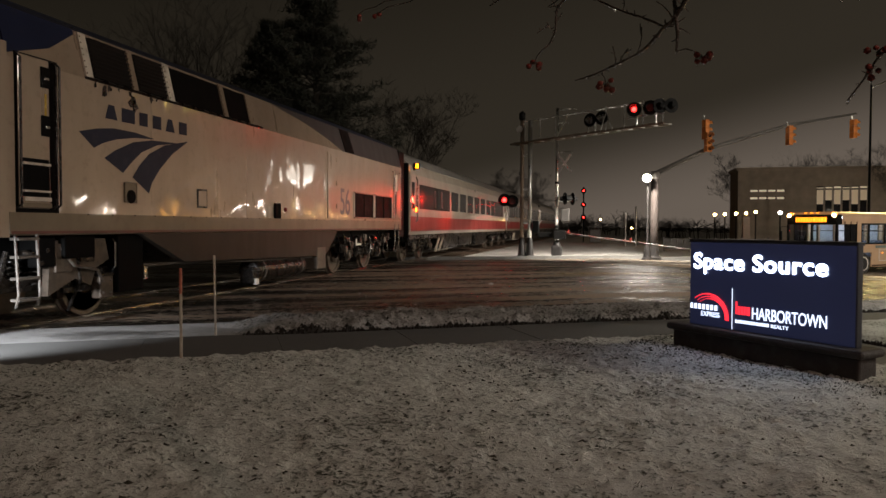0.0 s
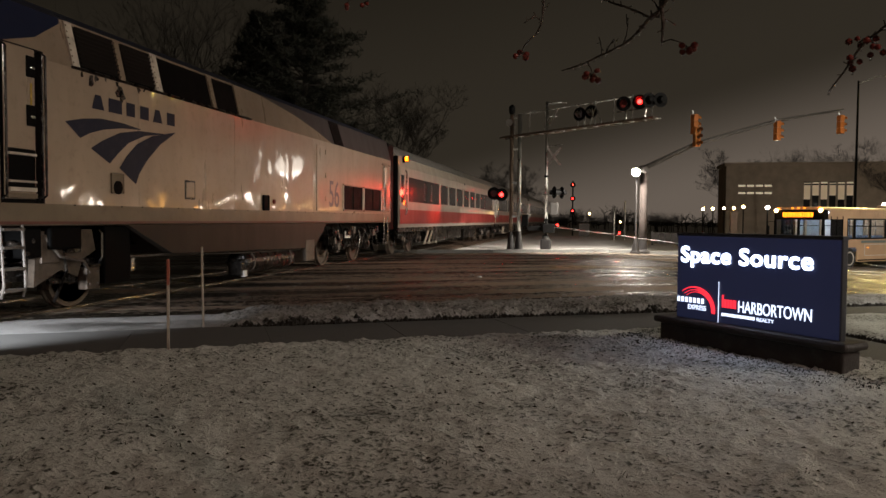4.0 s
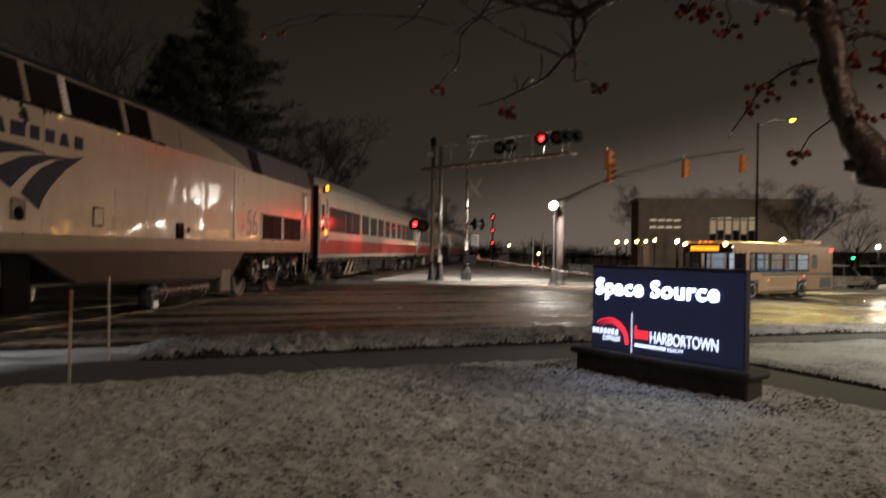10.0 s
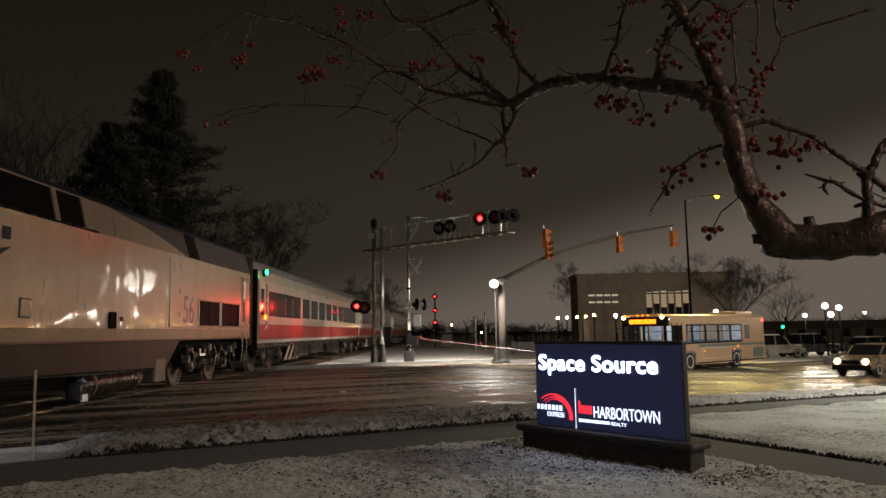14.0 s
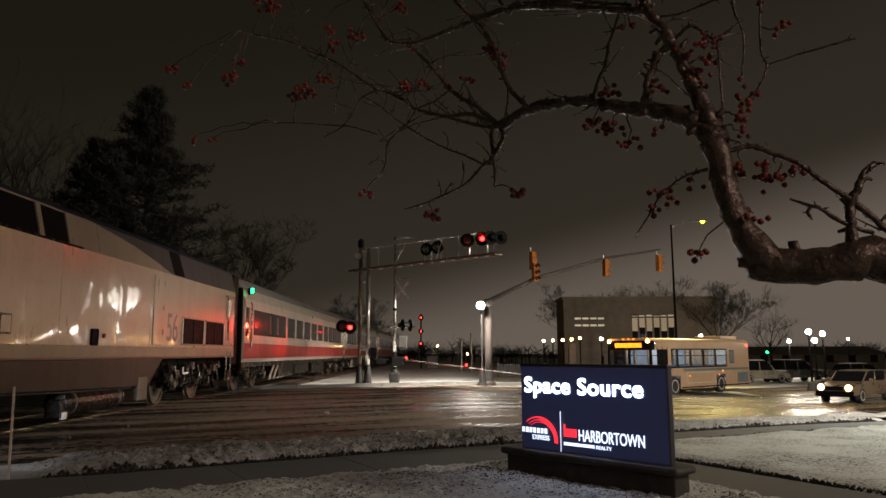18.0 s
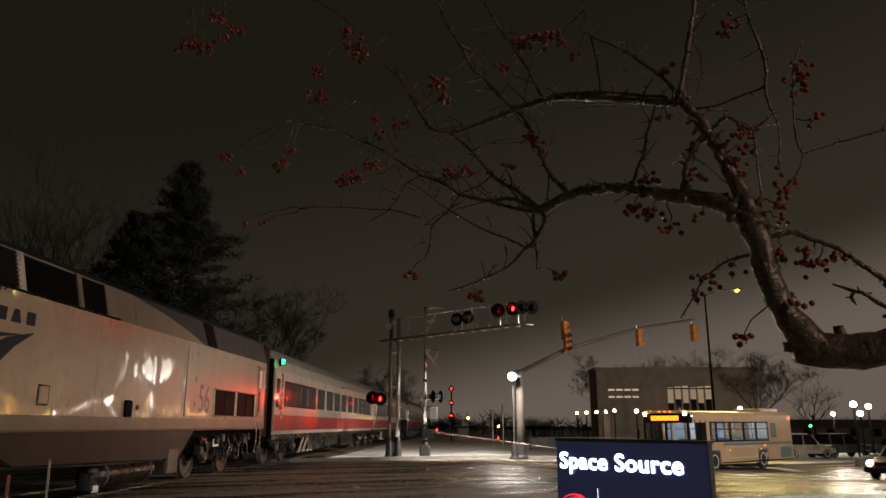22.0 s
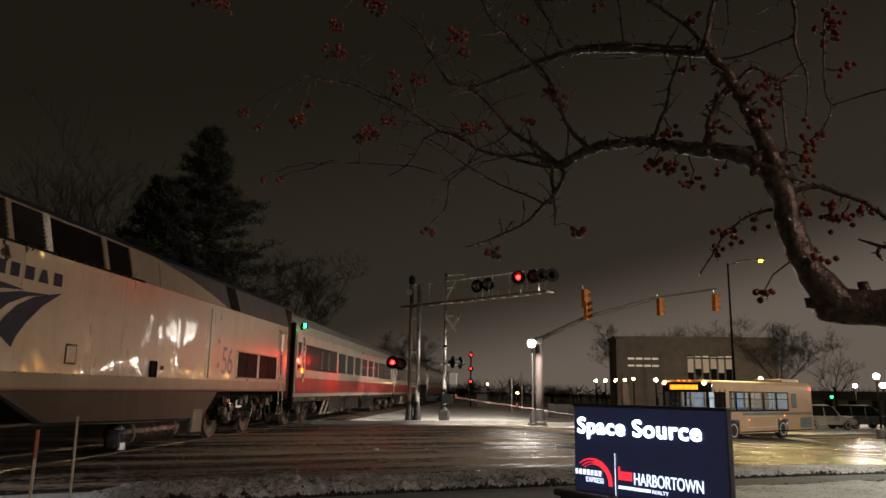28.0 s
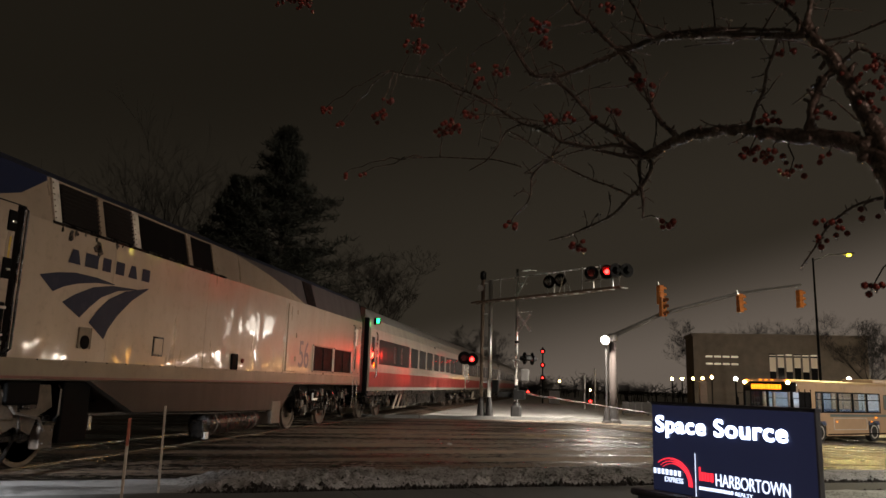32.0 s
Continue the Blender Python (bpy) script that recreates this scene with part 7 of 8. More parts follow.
E_ = limb("branch", [(-0.133, 0.955, 1.851), (-0.153, 0.981, 1.881), (-0.169, 1, 1.921), (-0.179, 1.013, 1.958), (-0.199, 1.028, 2.02), (-0.22, 1.039, 2.066), (-0.252, 1.056, 2.107), (-0.284, 1.072, 2.151), (-0.311, 1.085, 2.191), (-0.334, 1.096, 2.22), (-0.359, 1.108, 2.282), (-0.388, 1.121, 2.339), (-0.41, 1.13, 2.394), (-0.441, 1.143, 2.487)], [0.006, 0.0056, 0.0052, 0.005, 0.005, 0.005, 0.0048, 0.0046, 0.0044, 0.0042, 0.004, 0.0036, 0.003, 0.002], 6)
U_ = limb("branch", [(-0.607, 1.21, 2.35), (-0.7, 1.25, 2.47), (-0.82, 1.29, 2.56), (-0.96, 1.33, 2.61), (-1.08, 1.345, 2.61), (-1.17, 1.35, 2.6)], [0.0022, 0.0022, 0.002, 0.002, 0.0018, 0.0014], 62)
E2_ = limb("branch", [(-0.174, 1.013, 2.103), (-0.197, 1.03, 2.173), (-0.228, 1.046, 2.239), (-0.26, 1.062, 2.299), (-0.283, 1.073, 2.354), (-0.314, 1.088, 2.429)], [0.004, 0.0036, 0.0034, 0.0032, 0.003, 0.002], 61)
W_ = limb("branch", [(-0.19, 1.02, 1.831), (-0.232, 1.043, 1.877), (-0.257, 1.056, 1.896), (-0.289, 1.072, 1.927), (-0.315, 1.085, 1.965), (-0.342, 1.098, 2.003), (-0.369, 1.111, 2.035), (-0.393, 1.122, 2.057)], [0.006, 0.0052, 0.005, 0.0048, 0.0046, 0.0044, 0.004, 0.004], 17)
W2_ = limb("branch", [(-0.289, 1.072, 1.927), (-0.323, 1.088, 1.905), (-0.364, 1.108, 1.894), (-0.392, 1.121, 1.86), (-0.432, 1.139, 1.827), (-0.44, 1.143, 1.802), (-0.442, 1.143, 1.771), (-0.456, 1.15, 1.744)], [0.0024, 0.0022, 0.002, 0.0024, 0.0024, 0.0024, 0.002, 0.0014], 18)
F_ = limb("branch", [(-0.182, 1.011, 1.82), (-0.176, 1.003, 1.796), (-0.186, 1.013, 1.771), (-0.201, 1.025, 1.75), (-0.221, 1.035, 1.735), (-0.244, 1.047, 1.711), (-0.269, 1.06, 1.694), (-0.319, 1.084, 1.676), (-0.356, 1.102, 1.664), (-0.396, 1.122, 1.657)], [0.0055, 0.0048, 0.0045, 0.0042, 0.0036, 0.003, 0.0026, 0.0022, 0.002, 0.0014], 7)
F2_ = limb("branch", [(-0.199, 1.025, 1.816), (-0.198, 1.023, 1.772), (-0.193, 1.02, 1.725), (-0.195, 1.02, 1.686)], [0.005, 0.0042, 0.0036, 0.002], 71)
LL_ = limb("branch", [(-0.217, 1.033, 1.739), (-0.26, 1.056, 1.767), (-0.298, 1.075, 1.787), (-0.338, 1.095, 1.814), (-0.378, 1.114, 1.843), (-0.42, 1.134, 1.879), (-0.464, 1.153, 1.92), (-0.505, 1.171, 1.948)], [0.0026, 0.0024, 0.0023, 0.0022, 0.002, 0.002, 0.0018, 0.0014], 10)
L2_ = limb("branch", [(-0.449, 1.146, 1.959), (-0.501, 1.169, 1.944), (-0.523, 1.178, 1.91), (-0.553, 1.191, 1.877), (-0.599, 1.21, 1.857)], [0.0026, 0.0024, 0.0022, 0.002, 0.0014], 11)
L3_ = limb("branch", [(-0.463, 1.153, 1.846), (-0.53, 1.182, 1.874), (-0.584, 1.204, 1.885), (-0.655, 1.233, 1.9), (-0.729, 1.262, 1.91)], [0.0018, 0.0018, 0.0018, 0.0016, 0.0012], 19)
V_ = limb("branch", [(-0.017, 0.819, 1.814), (-0.006, 0.81, 1.849), (0.005, 0.8, 1.875), (0.012, 0.796, 1.914), (0.023, 0.786, 1.946), (0.03, 0.781, 1.973)], [0.0042, 0.0036, 0.0034, 0.0034, 0.0032, 0.0034], 16)
N_ = limb("branch", [(0.064, 0.742, 1.959), (0.053, 0.759, 2.002), (0.038, 0.777, 2.032), (0.022, 0.796, 2.06), (-0.004, 0.824, 2.101), (-0.031, 0.851, 2.139), (-0.06, 0.883, 2.174), (-0.081, 0.912, 2.206)], [0.0045, 0.0038, 0.0034, 0.0032, 0.003, 0.0026, 0.0022, 0.0016], 20)
N2_ = limb("branch", [(-0.06, 0.874, 2.039), (-0.064, 0.886, 2.133), (-0.073, 0.901, 2.199), (-0.077, 0.909, 2.243), (-0.083, 0.92, 2.307)], [0.0022, 0.002, 0.0019, 0.0018, 0.0014], 21)
PB_ = limb("branch", [(0.105, 0.711, 1.876), (0.12, 0.702, 1.894), (0.135, 0.693, 1.901), (0.15, 0.682, 1.884), (0.166, 0.669, 1.865), (0.185, 0.659, 1.876), (0.205, 0.652, 1.891)], [0.0042, 0.0036, 0.0034, 0.003, 0.0026, 0.0022, 0.0016], 24)
QB_ = limb("branch", [(0.163, 0.659, 1.678), (0.168, 0.66, 1.741), (0.168, 0.663, 1.795), (0.169, 0.666, 1.836), (0.167, 0.668, 1.863)], [0.0024, 0.0022, 0.002, 0.0018, 0.0016], 25)
RB_ = limb("branch", [(0.2, 0.651, 1.794), (0.207, 0.65, 1.845), (0.205, 0.652, 1.878), (0.197, 0.656, 1.908), (0.195, 0.657, 1.944), (0.199, 0.657, 1.972), (0.198, 0.659, 2.008), (0.191, 0.665, 2.052), (0.185, 0.671, 2.085), (0.182, 0.677, 2.136)], [0.0014, 0.0018, 0.002, 0.0024, 0.003, 0.0032, 0.0034, 0.0034, 0.003, 0.002], 26)
R2_ = limb("branch", [(0.193, 0.658, 1.942), (0.159, 0.679, 1.937), (0.125, 0.701, 1.93), (0.089, 0.725, 1.933)], [0.0026, 0.0022, 0.002, 0.003], 27)
SB_ = limb("branch", [(0.214, 0.645, 1.754), (0.229, 0.64, 1.779), (0.238, 0.639, 1.806), (0.232, 0.641, 1.826), (0.232, 0.643, 1.868), (0.237, 0.643, 1.922), (0.243, 0.643, 1.976), (0.263, 0.639, 2.028)], [0.0014, 0.0018, 0.002, 0.002, 0.002, 0.002, 0.002, 0.0014], 28)
S2_ = limb("branch", [(0.238, 0.639, 1.806), (0.278, 0.625, 1.816), (0.324, 0.609, 1.825), (0.368, 0.6, 1.835)], [0.0018, 0.0018, 0.002, 0.0022], 29)
G_ = limb("branch", [(0.166, 0.656, 1.66), (0.184, 0.65, 1.664), (0.208, 0.642, 1.665), (0.239, 0.631, 1.648), (0.261, 0.622, 1.636), (0.276, 0.617, 1.623), (0.303, 0.606, 1.594), (0.334, 0.6, 1.568), (0.366, 0.6, 1.541), (0.407, 0.6, 1.505)], [0.006, 0.0046, 0.0042, 0.0042, 0.0042, 0.0044, 0.0046, 0.005, 0.0055, 0.006], 8)
J_ = limb("branch", [(0.336, 0.6, 1.484), (0.336, 0.6, 1.529), (0.335, 0.6, 1.554), (0.345, 0.6, 1.575), (0.363, 0.6, 1.607), (0.382, 0.6, 1.627)], [0.011, 0.0088, 0.0085, 0.008, 0.0058, 0.005], 14)
J2_ = limb("branch", [(0.368, 0.6, 1.512), (0.323, 0.6, 1.529), (0.294, 0.608, 1.553), (0.28, 0.613, 1.559), (0.253, 0.624, 1.573)], [0.0036, 0.0036, 0.0034, 0.003, 0.0018], 15)
J3_ = limb("branch", [(0.28, 0.613, 1.558), (0.276, 0.615, 1.547), (0.281, 0.612, 1.536)], [0.003, 0.0026, 0.0012], 13)
H_ = limb("branch", [(0.141, 0.669, 1.634), (0.112, 0.69, 1.629), (0.091, 0.705, 1.616), (0.07, 0.718, 1.595), (0.057, 0.726, 1.571), (0.034, 0.74, 1.534)], [0.0034, 0.0024, 0.002, 0.0018, 0.0016, 0.001], 12)
twig_rnd = random.Random(12)
fruit_spots = []


def twig(start, way, length, r):
    """A thin zigzag shoot; some end in a bunch of fruit."""
    pts, rad, p, w = [Vector(start) - AO], [r], Vector(start) - AO, Vector(way).normalized()
    n = max(3, int(length / 0.035))
    for i in range(n):
        w = (w + Vector((twig_rnd.uniform(-1, 1), twig_rnd.uniform(-1, 1), twig_rnd.uniform(-1, 0.8))) * 0.32).normalized()
        p = p + w * length / n
        pts.append(p)
        rad.append(max(0.0011, r * (1 - 0.7 * (i + 1) / n)))
    bm = tube(B(), pts, rad, 5)
    for i in range(1, len(pts) - 1):
        d = Vector((twig_rnd.uniform(-1, 1), twig_rnd.uniform(-1, 1), twig_rnd.uniform(-1, 1))).normalized()
        tube(bm, [pts[i], pts[i] + d * 0.008], [rad[i] * 1.1, rad[i] * 0.6], 4)
    part("twig", bm, M_BARK, apple, smooth=True)
    return [q + AO for q in pts]


def shoots(path, rad, count, lo, hi, reach, up=0.3):
    """Short bare spurs and shoots along a branch."""
    for k in range(count):
        i = int(twig_rnd.uniform(lo, hi) * (len(path) - 1))
        way = Vector((twig_rnd.uniform(-1, 0.7), twig_rnd.uniform(-0.25, 0.6), twig_rnd.uniform(-0.7, 1) + up))
        t = twig(path[i], way, reach * twig_rnd.uniform(0.4, 1.2), min(0.0024, rad[i] * 0.5))
        if twig_rnd.random() < 0.3:
            twig(t[len(t) // 2], way + Vector((twig_rnd.uniform(-1, 1), 0.2, twig_rnd.uniform(-1, 1))), reach * 0.5, 0.0015)


BRANCHES = (U_, A_, A1_, A2_, A3_, C_, K_, D_, D2_, E_, E2_, W_, W2_, F_, F2_, LL_, L2_, L3_, V_, N_, N2_, PB_, QB_, RB_, R2_, SB_, S2_, G_, J_, J2_, J3_, H_)
for branch, count, reach in ((A2_, 30, 0.12), (A3_, 7, 0.1), (D_, 30, 0.12), (D2_, 8, 0.06), (E_, 18, 0.11), (E2_, 12, 0.12), (W_, 12, 0.1), (W2_, 6, 0.06), (C_, 10, 0.12), (A1_, 6, 0.05), (G_, 5, 0.06), (N_, 7, 0.07), (N2_, 5, 0.06), (V_, 5, 0.05), (RB_, 6, 0.07), (F_, 8, 0.06), (LL_, 7, 0.06), (L2_, 4, 0.05)):
    shoots(*branch, count, 0.1, 1.0, reach)


def hang(bunches):
    """Bunches of fruit, each on a crooked stalk from the nearest branch."""
    for x, y, z, n in bunches:
        p = Vector((x, y, z))
        root = min((q for path, rad in BRANCHES for q in path), key=lambda q: (q - p).length - 0.25 * (q.z - p.z))
        fruit_spots.append((p, n))
        pts, k = [], max(3, int((root - p).length / 0.03))
        for i in range(k + 1):
            f = i / k
            q = root.lerp(p, f) + Vector((0, 0, 0.25 * (root - p).length * f * (1 - f)))
            wob = Vector((twig_rnd.uniform(-1, 1), twig_rnd.uniform(-1, 1), twig_rnd.uniform(-1, 1))) * 0.006 * (0 < i < k)
            pts.append(q + wob - AO)
        part("twig", tube(B(), pts, [0.0019 - 0.0008 * i / k for i in range(k + 1)], 5), M_BARK, apple, smooth=True)


hang((
    (-1.04, 1.35, 2.095, 5), (-0.99, 1.34, 2.044, 2), (-0.86, 1.30, 2.046, 8), (-0.84, 1.30, 2.087, 4), (-0.77, 1.27, 2.236, 8), (-0.74, 1.26, 2.225, 5),
    (-0.76, 1.27, 2.310, 6), (-0.66, 1.23, 2.371, 12), (-0.64, 1.22, 2.332, 8), (-0.68, 1.24, 2.412, 6), (-0.65, 1.23, 1.984, 10), (-0.60, 1.21, 2.008, 6),
    (-0.68, 1.24, 1.974, 4), (-0.52, 1.18, 2.110, 6), (-0.58, 1.20, 2.090, 4), (-0.59, 1.20, 2.131, 4), (-0.42, 1.13, 2.195, 10), (-0.41, 1.13, 2.155, 6),
    (-0.39, 1.12, 1.947, 6), (-0.25, 1.05, 1.940, 4), (-0.20, 1.03, 2.005, 6), (-0.18, 1.02, 1.981, 4), (-0.97, 1.33, 1.888, 2), (-0.91, 1.32, 1.888, 2),
))
hang((
    (-0.49, 1.17, 1.709, 4), (-0.15, 0.97, 1.661, 4), (-0.33, 1.09, 1.639, 6), (-0.21, 1.04, 2.259, 12), (-0.17, 1.02, 2.263, 8), (-0.14, 0.98, 2.232, 12),
    (-0.10, 0.94, 2.168, 3), (-0.26, 1.06, 2.205, 6), (0.05, 0.77, 2.039, 3), (0.15, 0.70, 2.084, 8), (0.16, 0.68, 2.088, 6), (0.25, 0.64, 1.970, 12),
    (0.24, 0.64, 1.940, 9), (0.26, 0.63, 1.869, 6), (0.16, 0.68, 1.872, 9), (0.15, 0.68, 1.856, 7), (0.14, 0.68, 1.791, 8), (0.15, 0.68, 1.823, 5),
    (0.12, 0.70, 1.853, 5), (0.04, 0.76, 1.929, 5), (0.08, 0.72, 1.797, 6), (0.01, 0.79, 1.822, 6), (-0.02, 0.82, 1.766, 8), (0.01, 0.78, 1.741, 8),
))
hang((
    (0.03, 0.76, 1.706, 8), (0.08, 0.72, 1.721, 3), (0.21, 0.65, 1.751, 11), (0.19, 0.65, 1.722, 6), (0.20, 0.65, 1.697, 4), (0.20, 0.65, 1.783, 2),
    (-1.09, 1.34, 2.531, 12), (-1.03, 1.34, 2.489, 7), (-1.16, 1.34, 2.448, 12), (-1.126, 1.34, 2.428, 12), (-1.196, 1.34, 2.437, 6), (-1.077, 1.34, 2.463, 7), (-0.35, 1.10, 1.953, 3), (-0.29, 1.07, 1.934, 2), (0.19, 0.65, 1.627, 8), (0.23, 0.63, 1.626, 5),
    (0.23, 0.63, 1.604, 8), (0.24, 0.63, 1.619, 5), (0.27, 0.62, 1.618, 5), (0.20, 0.64, 1.553, 8), (0.12, 0.68, 1.494, 8), (0.07, 0.72, 1.605, 6),
    (0.09, 0.71, 1.593, 4), (0.06, 0.72, 1.577, 4), (0.12, 0.68, 1.615, 4),
))


def fruit():
    rnd = random.Random(13)
    bmx = B()
    bmesh.ops.create_icosphere(bmx, subdivisions=2, radius=1.0)
    for v in bmx.verts:
        if v.co.z > 0.85:
            v.co.z -= 0.25
        if v.co.z < -0.9:
            v.co.z += 0.12
    apple_mesh = mesh_of("crab_apple", bmx, M_BERRY, True)
    bmd = B()
    bmesh.ops.create_icosphere(bmd, subdivisions=2, radius=1.0)
    drop_mesh = mesh_of("water_drop", bmd, M_DROP, True)
    count = 0
    rest = B()
    for s, n in fruit_spots:
        w = 0.0074 * n ** 0.5
        near = s.y < 0.76
        for k in range(round(n * (1.1 if near else 1.6))):
            d = Vector((rnd.uniform(-1, 1) * w, rnd.uniform(-1, 1) * w, rnd.uniform(-1, 0.6) * w * 0.8))
            c = Vector(s) + d - AO
            r = rnd.uniform(0.0046, 0.0064) if near else rnd.uniform(0.0052, 0.0076)
            if count < 290:
                ob = new("crab_apple", apple_mesh)
                ob.parent = apple
                ob.matrix_basis = Matrix.LocRotScale(c, Euler((rnd.uniform(-0.6, 0.6), rnd.uniform(-0.6, 0.6), rnd.uniform(0, 6))), (r, r, r))
            else:
                ball(rest, c, r, 1)
            if count % 4 == 0:
                d = new("water_drop", drop_mesh)
                d.parent = apple
                d.matrix_basis = Matrix.LocRotScale(c - Vector((0, 0, r * 1.1)), None, (0.0022, 0.0022, 0.0028))
            if count < 290:
                part("stalk", tube(B(), [Vector(s) - AO, (Vector(s) - AO).lerp(c, 0.5) + Vector((0, 0, 0.004)), c], 0.0009, 4), M_BARK, apple)
            count += 1
    for path, rads in (A1_, A2_, D_, E_, F_, F2_, G_, W_, W2_, LL_, H_):
        for i in range(len(path) // 3, len(path)):
            if rnd.random() < 0.4:
                r = rnd.uniform(0.0018, 0.003)
                d = new("water_drop", drop_mesh)
                d.parent = apple
                d.matrix_basis = Matrix.LocRotScale(path[i] - AO - Vector((0, 0, rads[i] + r * 0.7)), None, (r, r, r * 1.3))
    tagged(part("far_fruit", rest, M_BERRY, apple, smooth=True), "small dark red crab apples", kind="stuff")


fruit()


# ---- grass and litter in the lawn ----
def grass():
    rnd = random.Random(17)
    verts, faces = [], []
    for k in range(4200):
        a, b = rnd.uniform(-6.5, 5.7), -3.6 - 7.5 * rnd.random() ** 1.1
        x, y = ab(a, b)
        if fbm(x, y, 0.9) + 0.6 * fbm(x, y, 4.0) < 0.1 and rnd.random() < 0.8:
            continue
        z = gz(x, y) + lawn_relief(x, y, a, b) - 0.006
        for j in range(rnd.randint(3, 6)):
            t = rnd.uniform(0, 6.28)
            h = rnd.uniform(0.008, 0.026)
            px, py = x + rnd.gauss(0, 0.012), y + rnd.gauss(0, 0.012)
            w, ln = 0.003, rnd.uniform(0.01, 0.035)
            i = len(verts)
            verts.extend(((px - w * math.sin(t), py + w * math.cos(t), z), (px + w * math.sin(t), py - w * math.cos(t), z), (px + ln * math.cos(t), py + ln * math.sin(t), z + h)))
            faces.append((i, i + 1, i + 2))
    me = bpy.data.meshes.new("grass")
    me.from_pydata(verts, [], faces)
    me.materials.append(mat("dead_grass", (0.06, 0.06, 0.03), 0.8, 0, 0.5, 3, 40, 0.1))
    tagged(new("grass", me), "sparse dark grass blades sticking out of thin snow", "grass", kind="stuff")
    verts, faces = [], []
    for k in range(6500):
        a, b = rnd.uniform(-6.5, 5.7), -3.7 - 7.0 * rnd.random()
        x, y = ab(a, b)
        if fbm(x, y, 1.1) + 0.5 * fbm(x, y, 3.3) < 0.05 and rnd.random() < 0.78:
            continue
        z = gz(x, y) + lawn_relief(x, y, a, b)
        r, t = (rnd.uniform(0.006, 0.016) if k > 1100 else rnd.uniform(0.012, 0.023)), rnd.uniform(0, 6.28)
        i = len(verts)
        for q in range(6):
            u = t + 2 * math.pi * q / 6
            rr = r * rnd.uniform(0.7, 1.4)
            verts.append((x + 1.25 * rr * math.cos(u), y + 0.7 * rr * math.sin(u), z - 0.006))
        verts.append((x + rnd.gauss(0, r * 0.4), y + rnd.gauss(0, r * 0.3), z + r * rnd.uniform(0.1, 0.5)))
        faces.extend((i + q, i + (q + 1) % 6, i + 6) for q in range(6))
    me = bpy.data.meshes.new("leaf_litter")
    me.from_pydata(verts, [], faces)
    me.materials.append(mat("dead_leaf", (0.045, 0.042, 0.028), 0.7, 0, 0.5, 9, 60, 0.2))
    tagged(new("leaf_litter", me), "dark turf clods and dead leaves poking through the snow", "leaves", kind="stuff")


grass()


def clods():
    """Crumbs of frozen dirt and grass along the near foot of the snowbank, also standing for shade under its overhang.
    """
    rnd = random.Random(41)
    verts, faces = [], []
    for k in range(1700):
        a = rnd.uniform(0.2, 15.5)
        b = -2.05 + abs(rnd.gauss(0, 0.05 if k > 150 else 0.3))
        x, y = ab(a, b)
        z = gz(x, y) - 0.01 + max(0.0, verge_relief(x, y, a, b))
        r = rnd.uniform(0.018, 0.06) if k > 150 else rnd.uniform(0.01, 0.025)
        i = len(verts)
        for q in range(5):
            t = 2 * math.pi * q / 5
            s = r * rnd.uniform(0.7, 1.3)
            verts.append((x + s * math.cos(t), y + s * math.sin(t), z - 0.01))
        verts.append((x + rnd.gauss(0, 0.006), y, z + r * rnd.uniform(0.6, 1.2)))
        faces.extend((i + q, i + (q + 1) % 5, i + 5) for q in range(5))
    for k in range(9000):
        a, b = rnd.uniform(0.2, 15.5), -2.06 + abs(rnd.gauss(0, 0.045))
        x, y = ab(a, b)
        if fbm(x, y, 1.3) < -0.45:
            continue
        z = gz(x, y) - 0.015 + max(0.0, verge_relief(x, y, a, b))
        t, h, w = rnd.uniform(0, 6.28), rnd.uniform(0.012, 0.04), rnd.uniform(0.005, 0.011)
        i = len(verts)
        verts.extend(((x - w * math.sin(t), y + w * math.cos(t), z), (x + w * math.sin(t), y - w * math.cos(t), z), (x + 0.4 * h * math.cos(t), y + 0.4 * h * math.sin(t), z + h)))
        faces.append((i, i + 1, i + 2))
    for k in range(1500):
        # turf edge of the lawn beyond the path
        if k % 3:
            a, b = 7.13 + abs(rnd.gauss(0, 0.03)), rnd.uniform(-9.5, -3.1)
        else:
            a, b = rnd.uniform(7.2, 22.0), -3.02 - abs(rnd.gauss(0, 0.04))
        x, y = ab(a, b)
        z, r = gz(x, y) + 0.004, rnd.uniform(0.012, 0.035)
        i = len(verts)
        for q in range(5):
            t = 2 * math.pi * q / 5
            verts.append((x + r * rnd.uniform(0.7, 1.3) * math.cos(t), y + r * rnd.uniform(0.7, 1.3) * math.sin(t), z - 0.02))
        verts.append((x + rnd.gauss(0, 0.006), y, z + r * rnd.uniform(0.6, 1.3)))
        faces.extend((i + q, i + (q + 1) % 5, i + 5) for q in range(5))
    for k in range(5200):
        # small dark blades scattered round the foot of the sign
        u, w = rnd.uniform(-1.45, 1.45), 0.22 + abs(rnd.gauss(0, 0.22))
        p = sign.matrix_basis @ Vector((u, -w if k % 4 else w, 0)) if k % 5 else sign.matrix_basis @ Vector((math.copysign(1.3 + abs(rnd.gauss(0, 0.15)), u), rnd.uniform(-0.5, 0.4), 0))
        x, y = p.x, p.y
        d = Vector((x, y, 0)) - ORIGIN
        a, b = d.x * U.x + d.y * U.y, d.x * N.x + d.y * N.y
        if a > 5.85 or b > -3.55:
            continue
        z, t = gz(x, y) + lawn_relief(x, y, a, b) - 0.008, rnd.uniform(0, 6.28)
        h, w = rnd.uniform(0.008, 0.022), rnd.uniform(0.004, 0.008)
        i = len(verts)
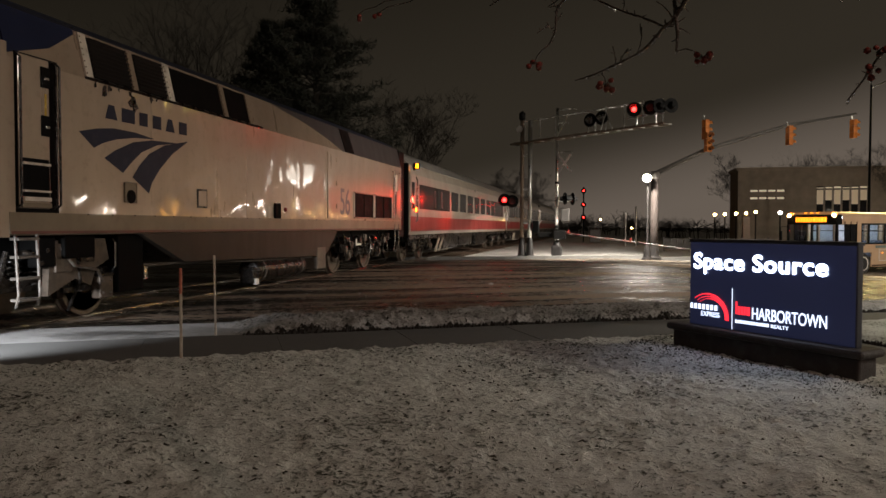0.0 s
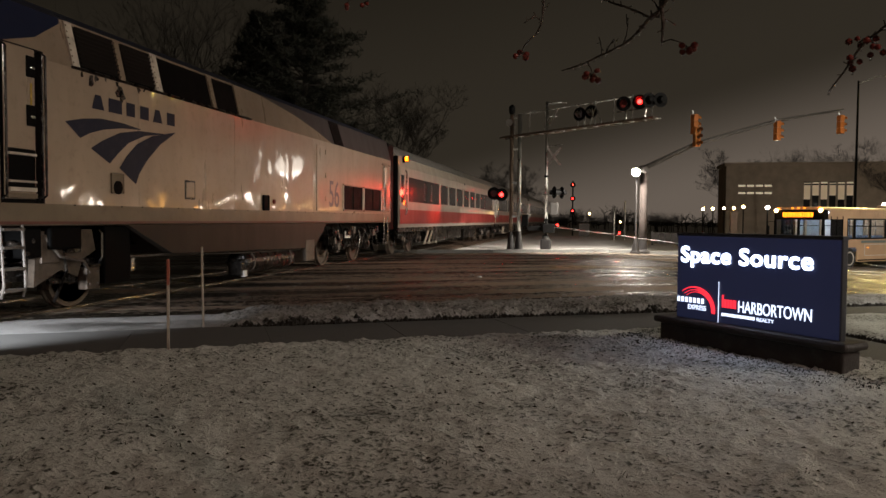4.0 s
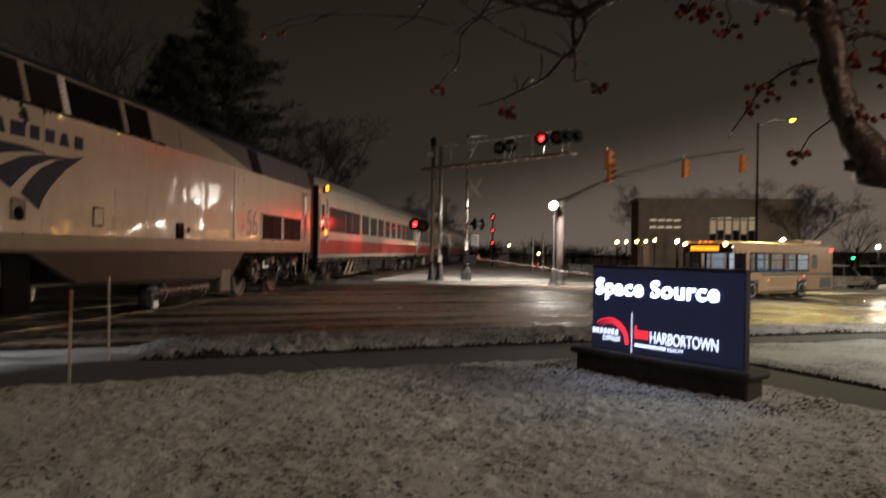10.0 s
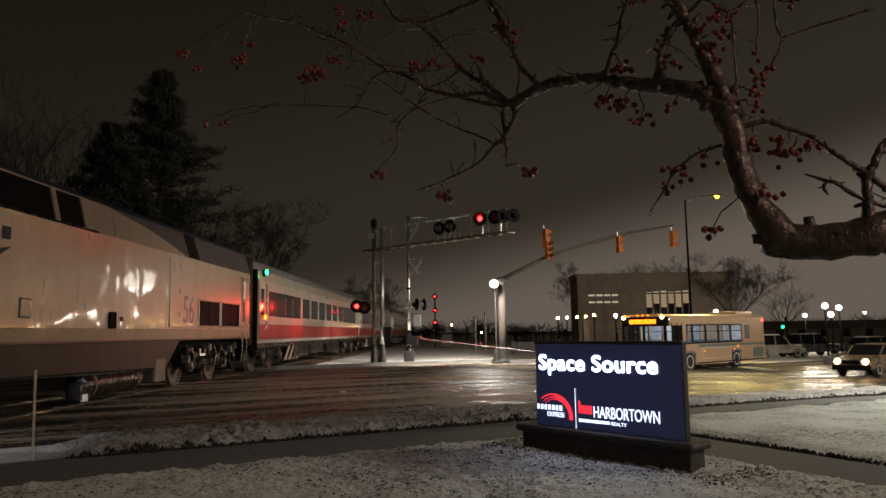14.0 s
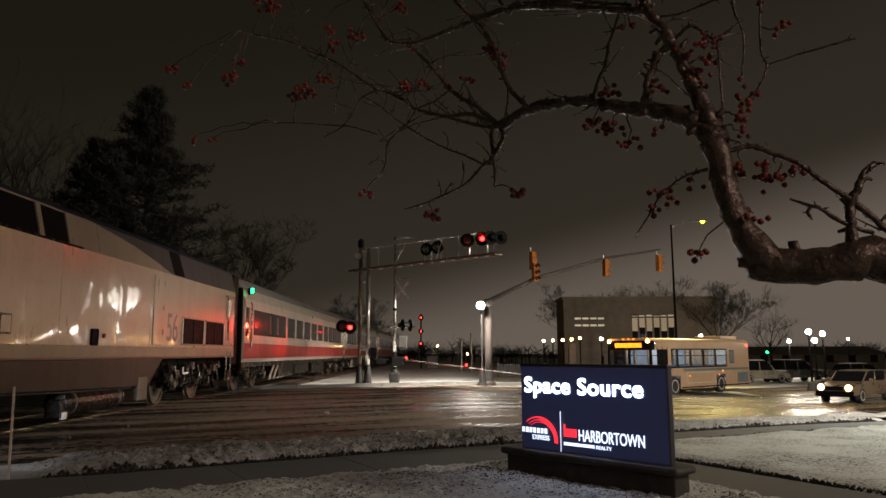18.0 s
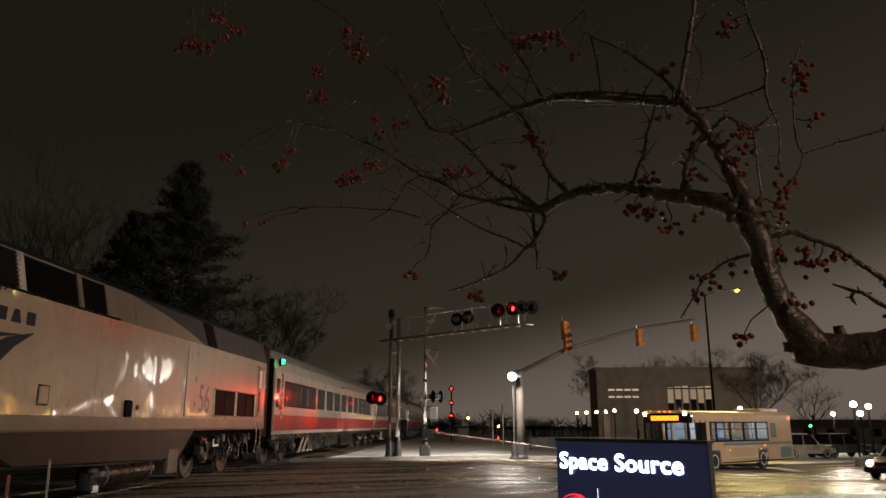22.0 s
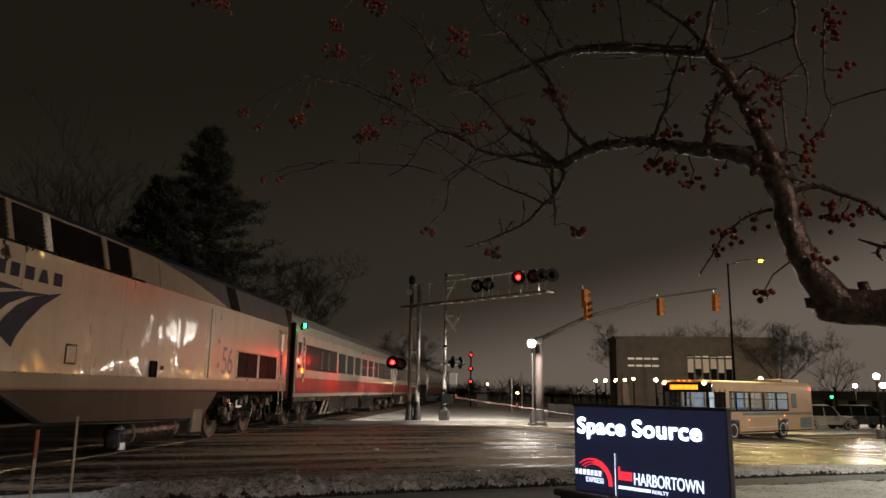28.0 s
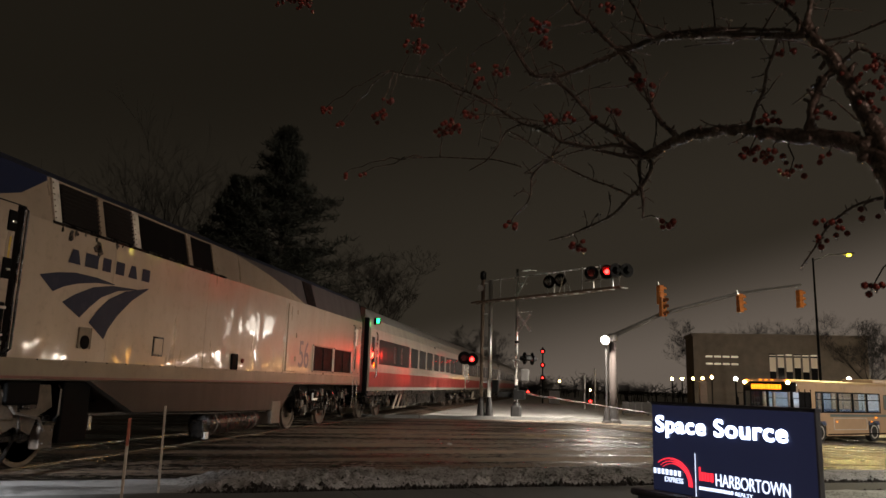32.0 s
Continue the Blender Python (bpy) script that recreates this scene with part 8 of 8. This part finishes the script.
        verts.extend(((x - w * math.sin(t), y + w * math.cos(t), z), (x + w * math.sin(t), y - w * math.cos(t), z), (x + 0.6 * h * math.cos(t), y + 0.6 * h * math.sin(t), z + h)))
        faces.append((i, i + 1, i + 2))
    me = bpy.data.meshes.new("dirt_clods")
    me.from_pydata(verts, [], faces)
    me.materials.append(mat("frozen_dirt", (0.016, 0.013, 0.01), 0.85, 0, 0.5, 9, 60, 0.4))
    tagged(new("dirt_clods", me), "dark grass tufts and frozen dirt, also standing for shade under the snowbank's edge", "dirt", kind="stuff")


clods()


def slush_lumps():
    """Loose lumps of slush and ice left along the wheel tracks of the road."""
    rnd = random.Random(57)
    verts, faces = [], []
    for k in range(260):
        lane = rnd.choice((0.7, 2.2, 3.1, 4.6, 6.3, 9.0))
        a, b = rnd.uniform(-4.5, 24), lane + rnd.gauss(0, 0.3)
        x, y = ab(a, b)
        if x < -7.0:
            continue
        z = gz(x, y) - 0.022
        r = rnd.uniform(0.008, 0.028) if k % 14 else rnd.uniform(0.03, 0.065)
        i = len(verts)
        for ring, (hh, rr) in enumerate(((0.0, 1.0), (0.5, 0.8))):
            for q in range(6):
                t = 2 * math.pi * q / 6
                s = r * rr * rnd.uniform(0.7, 1.3)
                verts.append((x + 1.3 * s * math.cos(t), y + s * math.sin(t), z + hh * r * rnd.uniform(0.7, 1.2)))
        verts.append((x + rnd.gauss(0, r * 0.2), y, z + r * rnd.uniform(0.7, 1.0)))
        for q in range(6):
            j = (q + 1) % 6
            faces.append((i + q, i + j, i + 6 + j, i + 6 + q))
            faces.append((i + 6 + q, i + 6 + j, i + 12))
    me = bpy.data.meshes.new("slush_lumps")
    me.from_pydata(verts, [], faces)
    me.materials.append(M_VERGE)
    tagged(new("slush_lumps", me), "loose lumps of dirty slush along the wheel tracks", "slush", kind="stuff")


slush_lumps()


# ---- moving parts ----
def flip_rows(base, first):
    """Rows for a lens disc that turns half round at every change; lit face ahead at angle 0."""
    rows, angle, t = [(0.0, base @ pose(0, 0, 0, 0, 0, first))], first, 0.335 - 1.082
    while True:
        for half in (0.0, 0.53):
            s = t + half
            if 0.05 < s < 31.85:
                rows.append((s - 0.034, base @ pose(0, 0, 0, 0, 0, angle)))
                for q in (60, 120, 180):
                    rows.append((s - 0.034 + q / 60 * 0.0334, base @ pose(0, 0, 0, 0, 0, angle + q)))
                angle += 180
        t += 1.082
        if t > 32.2:
            break
    rows.append((32.0, base @ pose(0, 0, 0, 0, 0, angle)))
    return rows


def motions():
    for d in flash_left:
        walk(d, flip_rows(d.matrix_basis.copy(), 0))
    for d in flash_right + gate_lamps:
        walk(d, flip_rows(d.matrix_basis.copy(), 180))
    base = indicator.matrix_basis.copy()
    walk(indicator, [(0.0, base), (11.53, base), (11.57, base @ pose(0, 0, 0, 0, 0, -80)), (12.03, base @ pose(0, 0, 0, 0, 0, -80)), (12.07, base @ pose(0, 0, 0, 0, 0, -160)), (32.0, base @ pose(0, 0, 0, 0, 0, -160))])


motions()
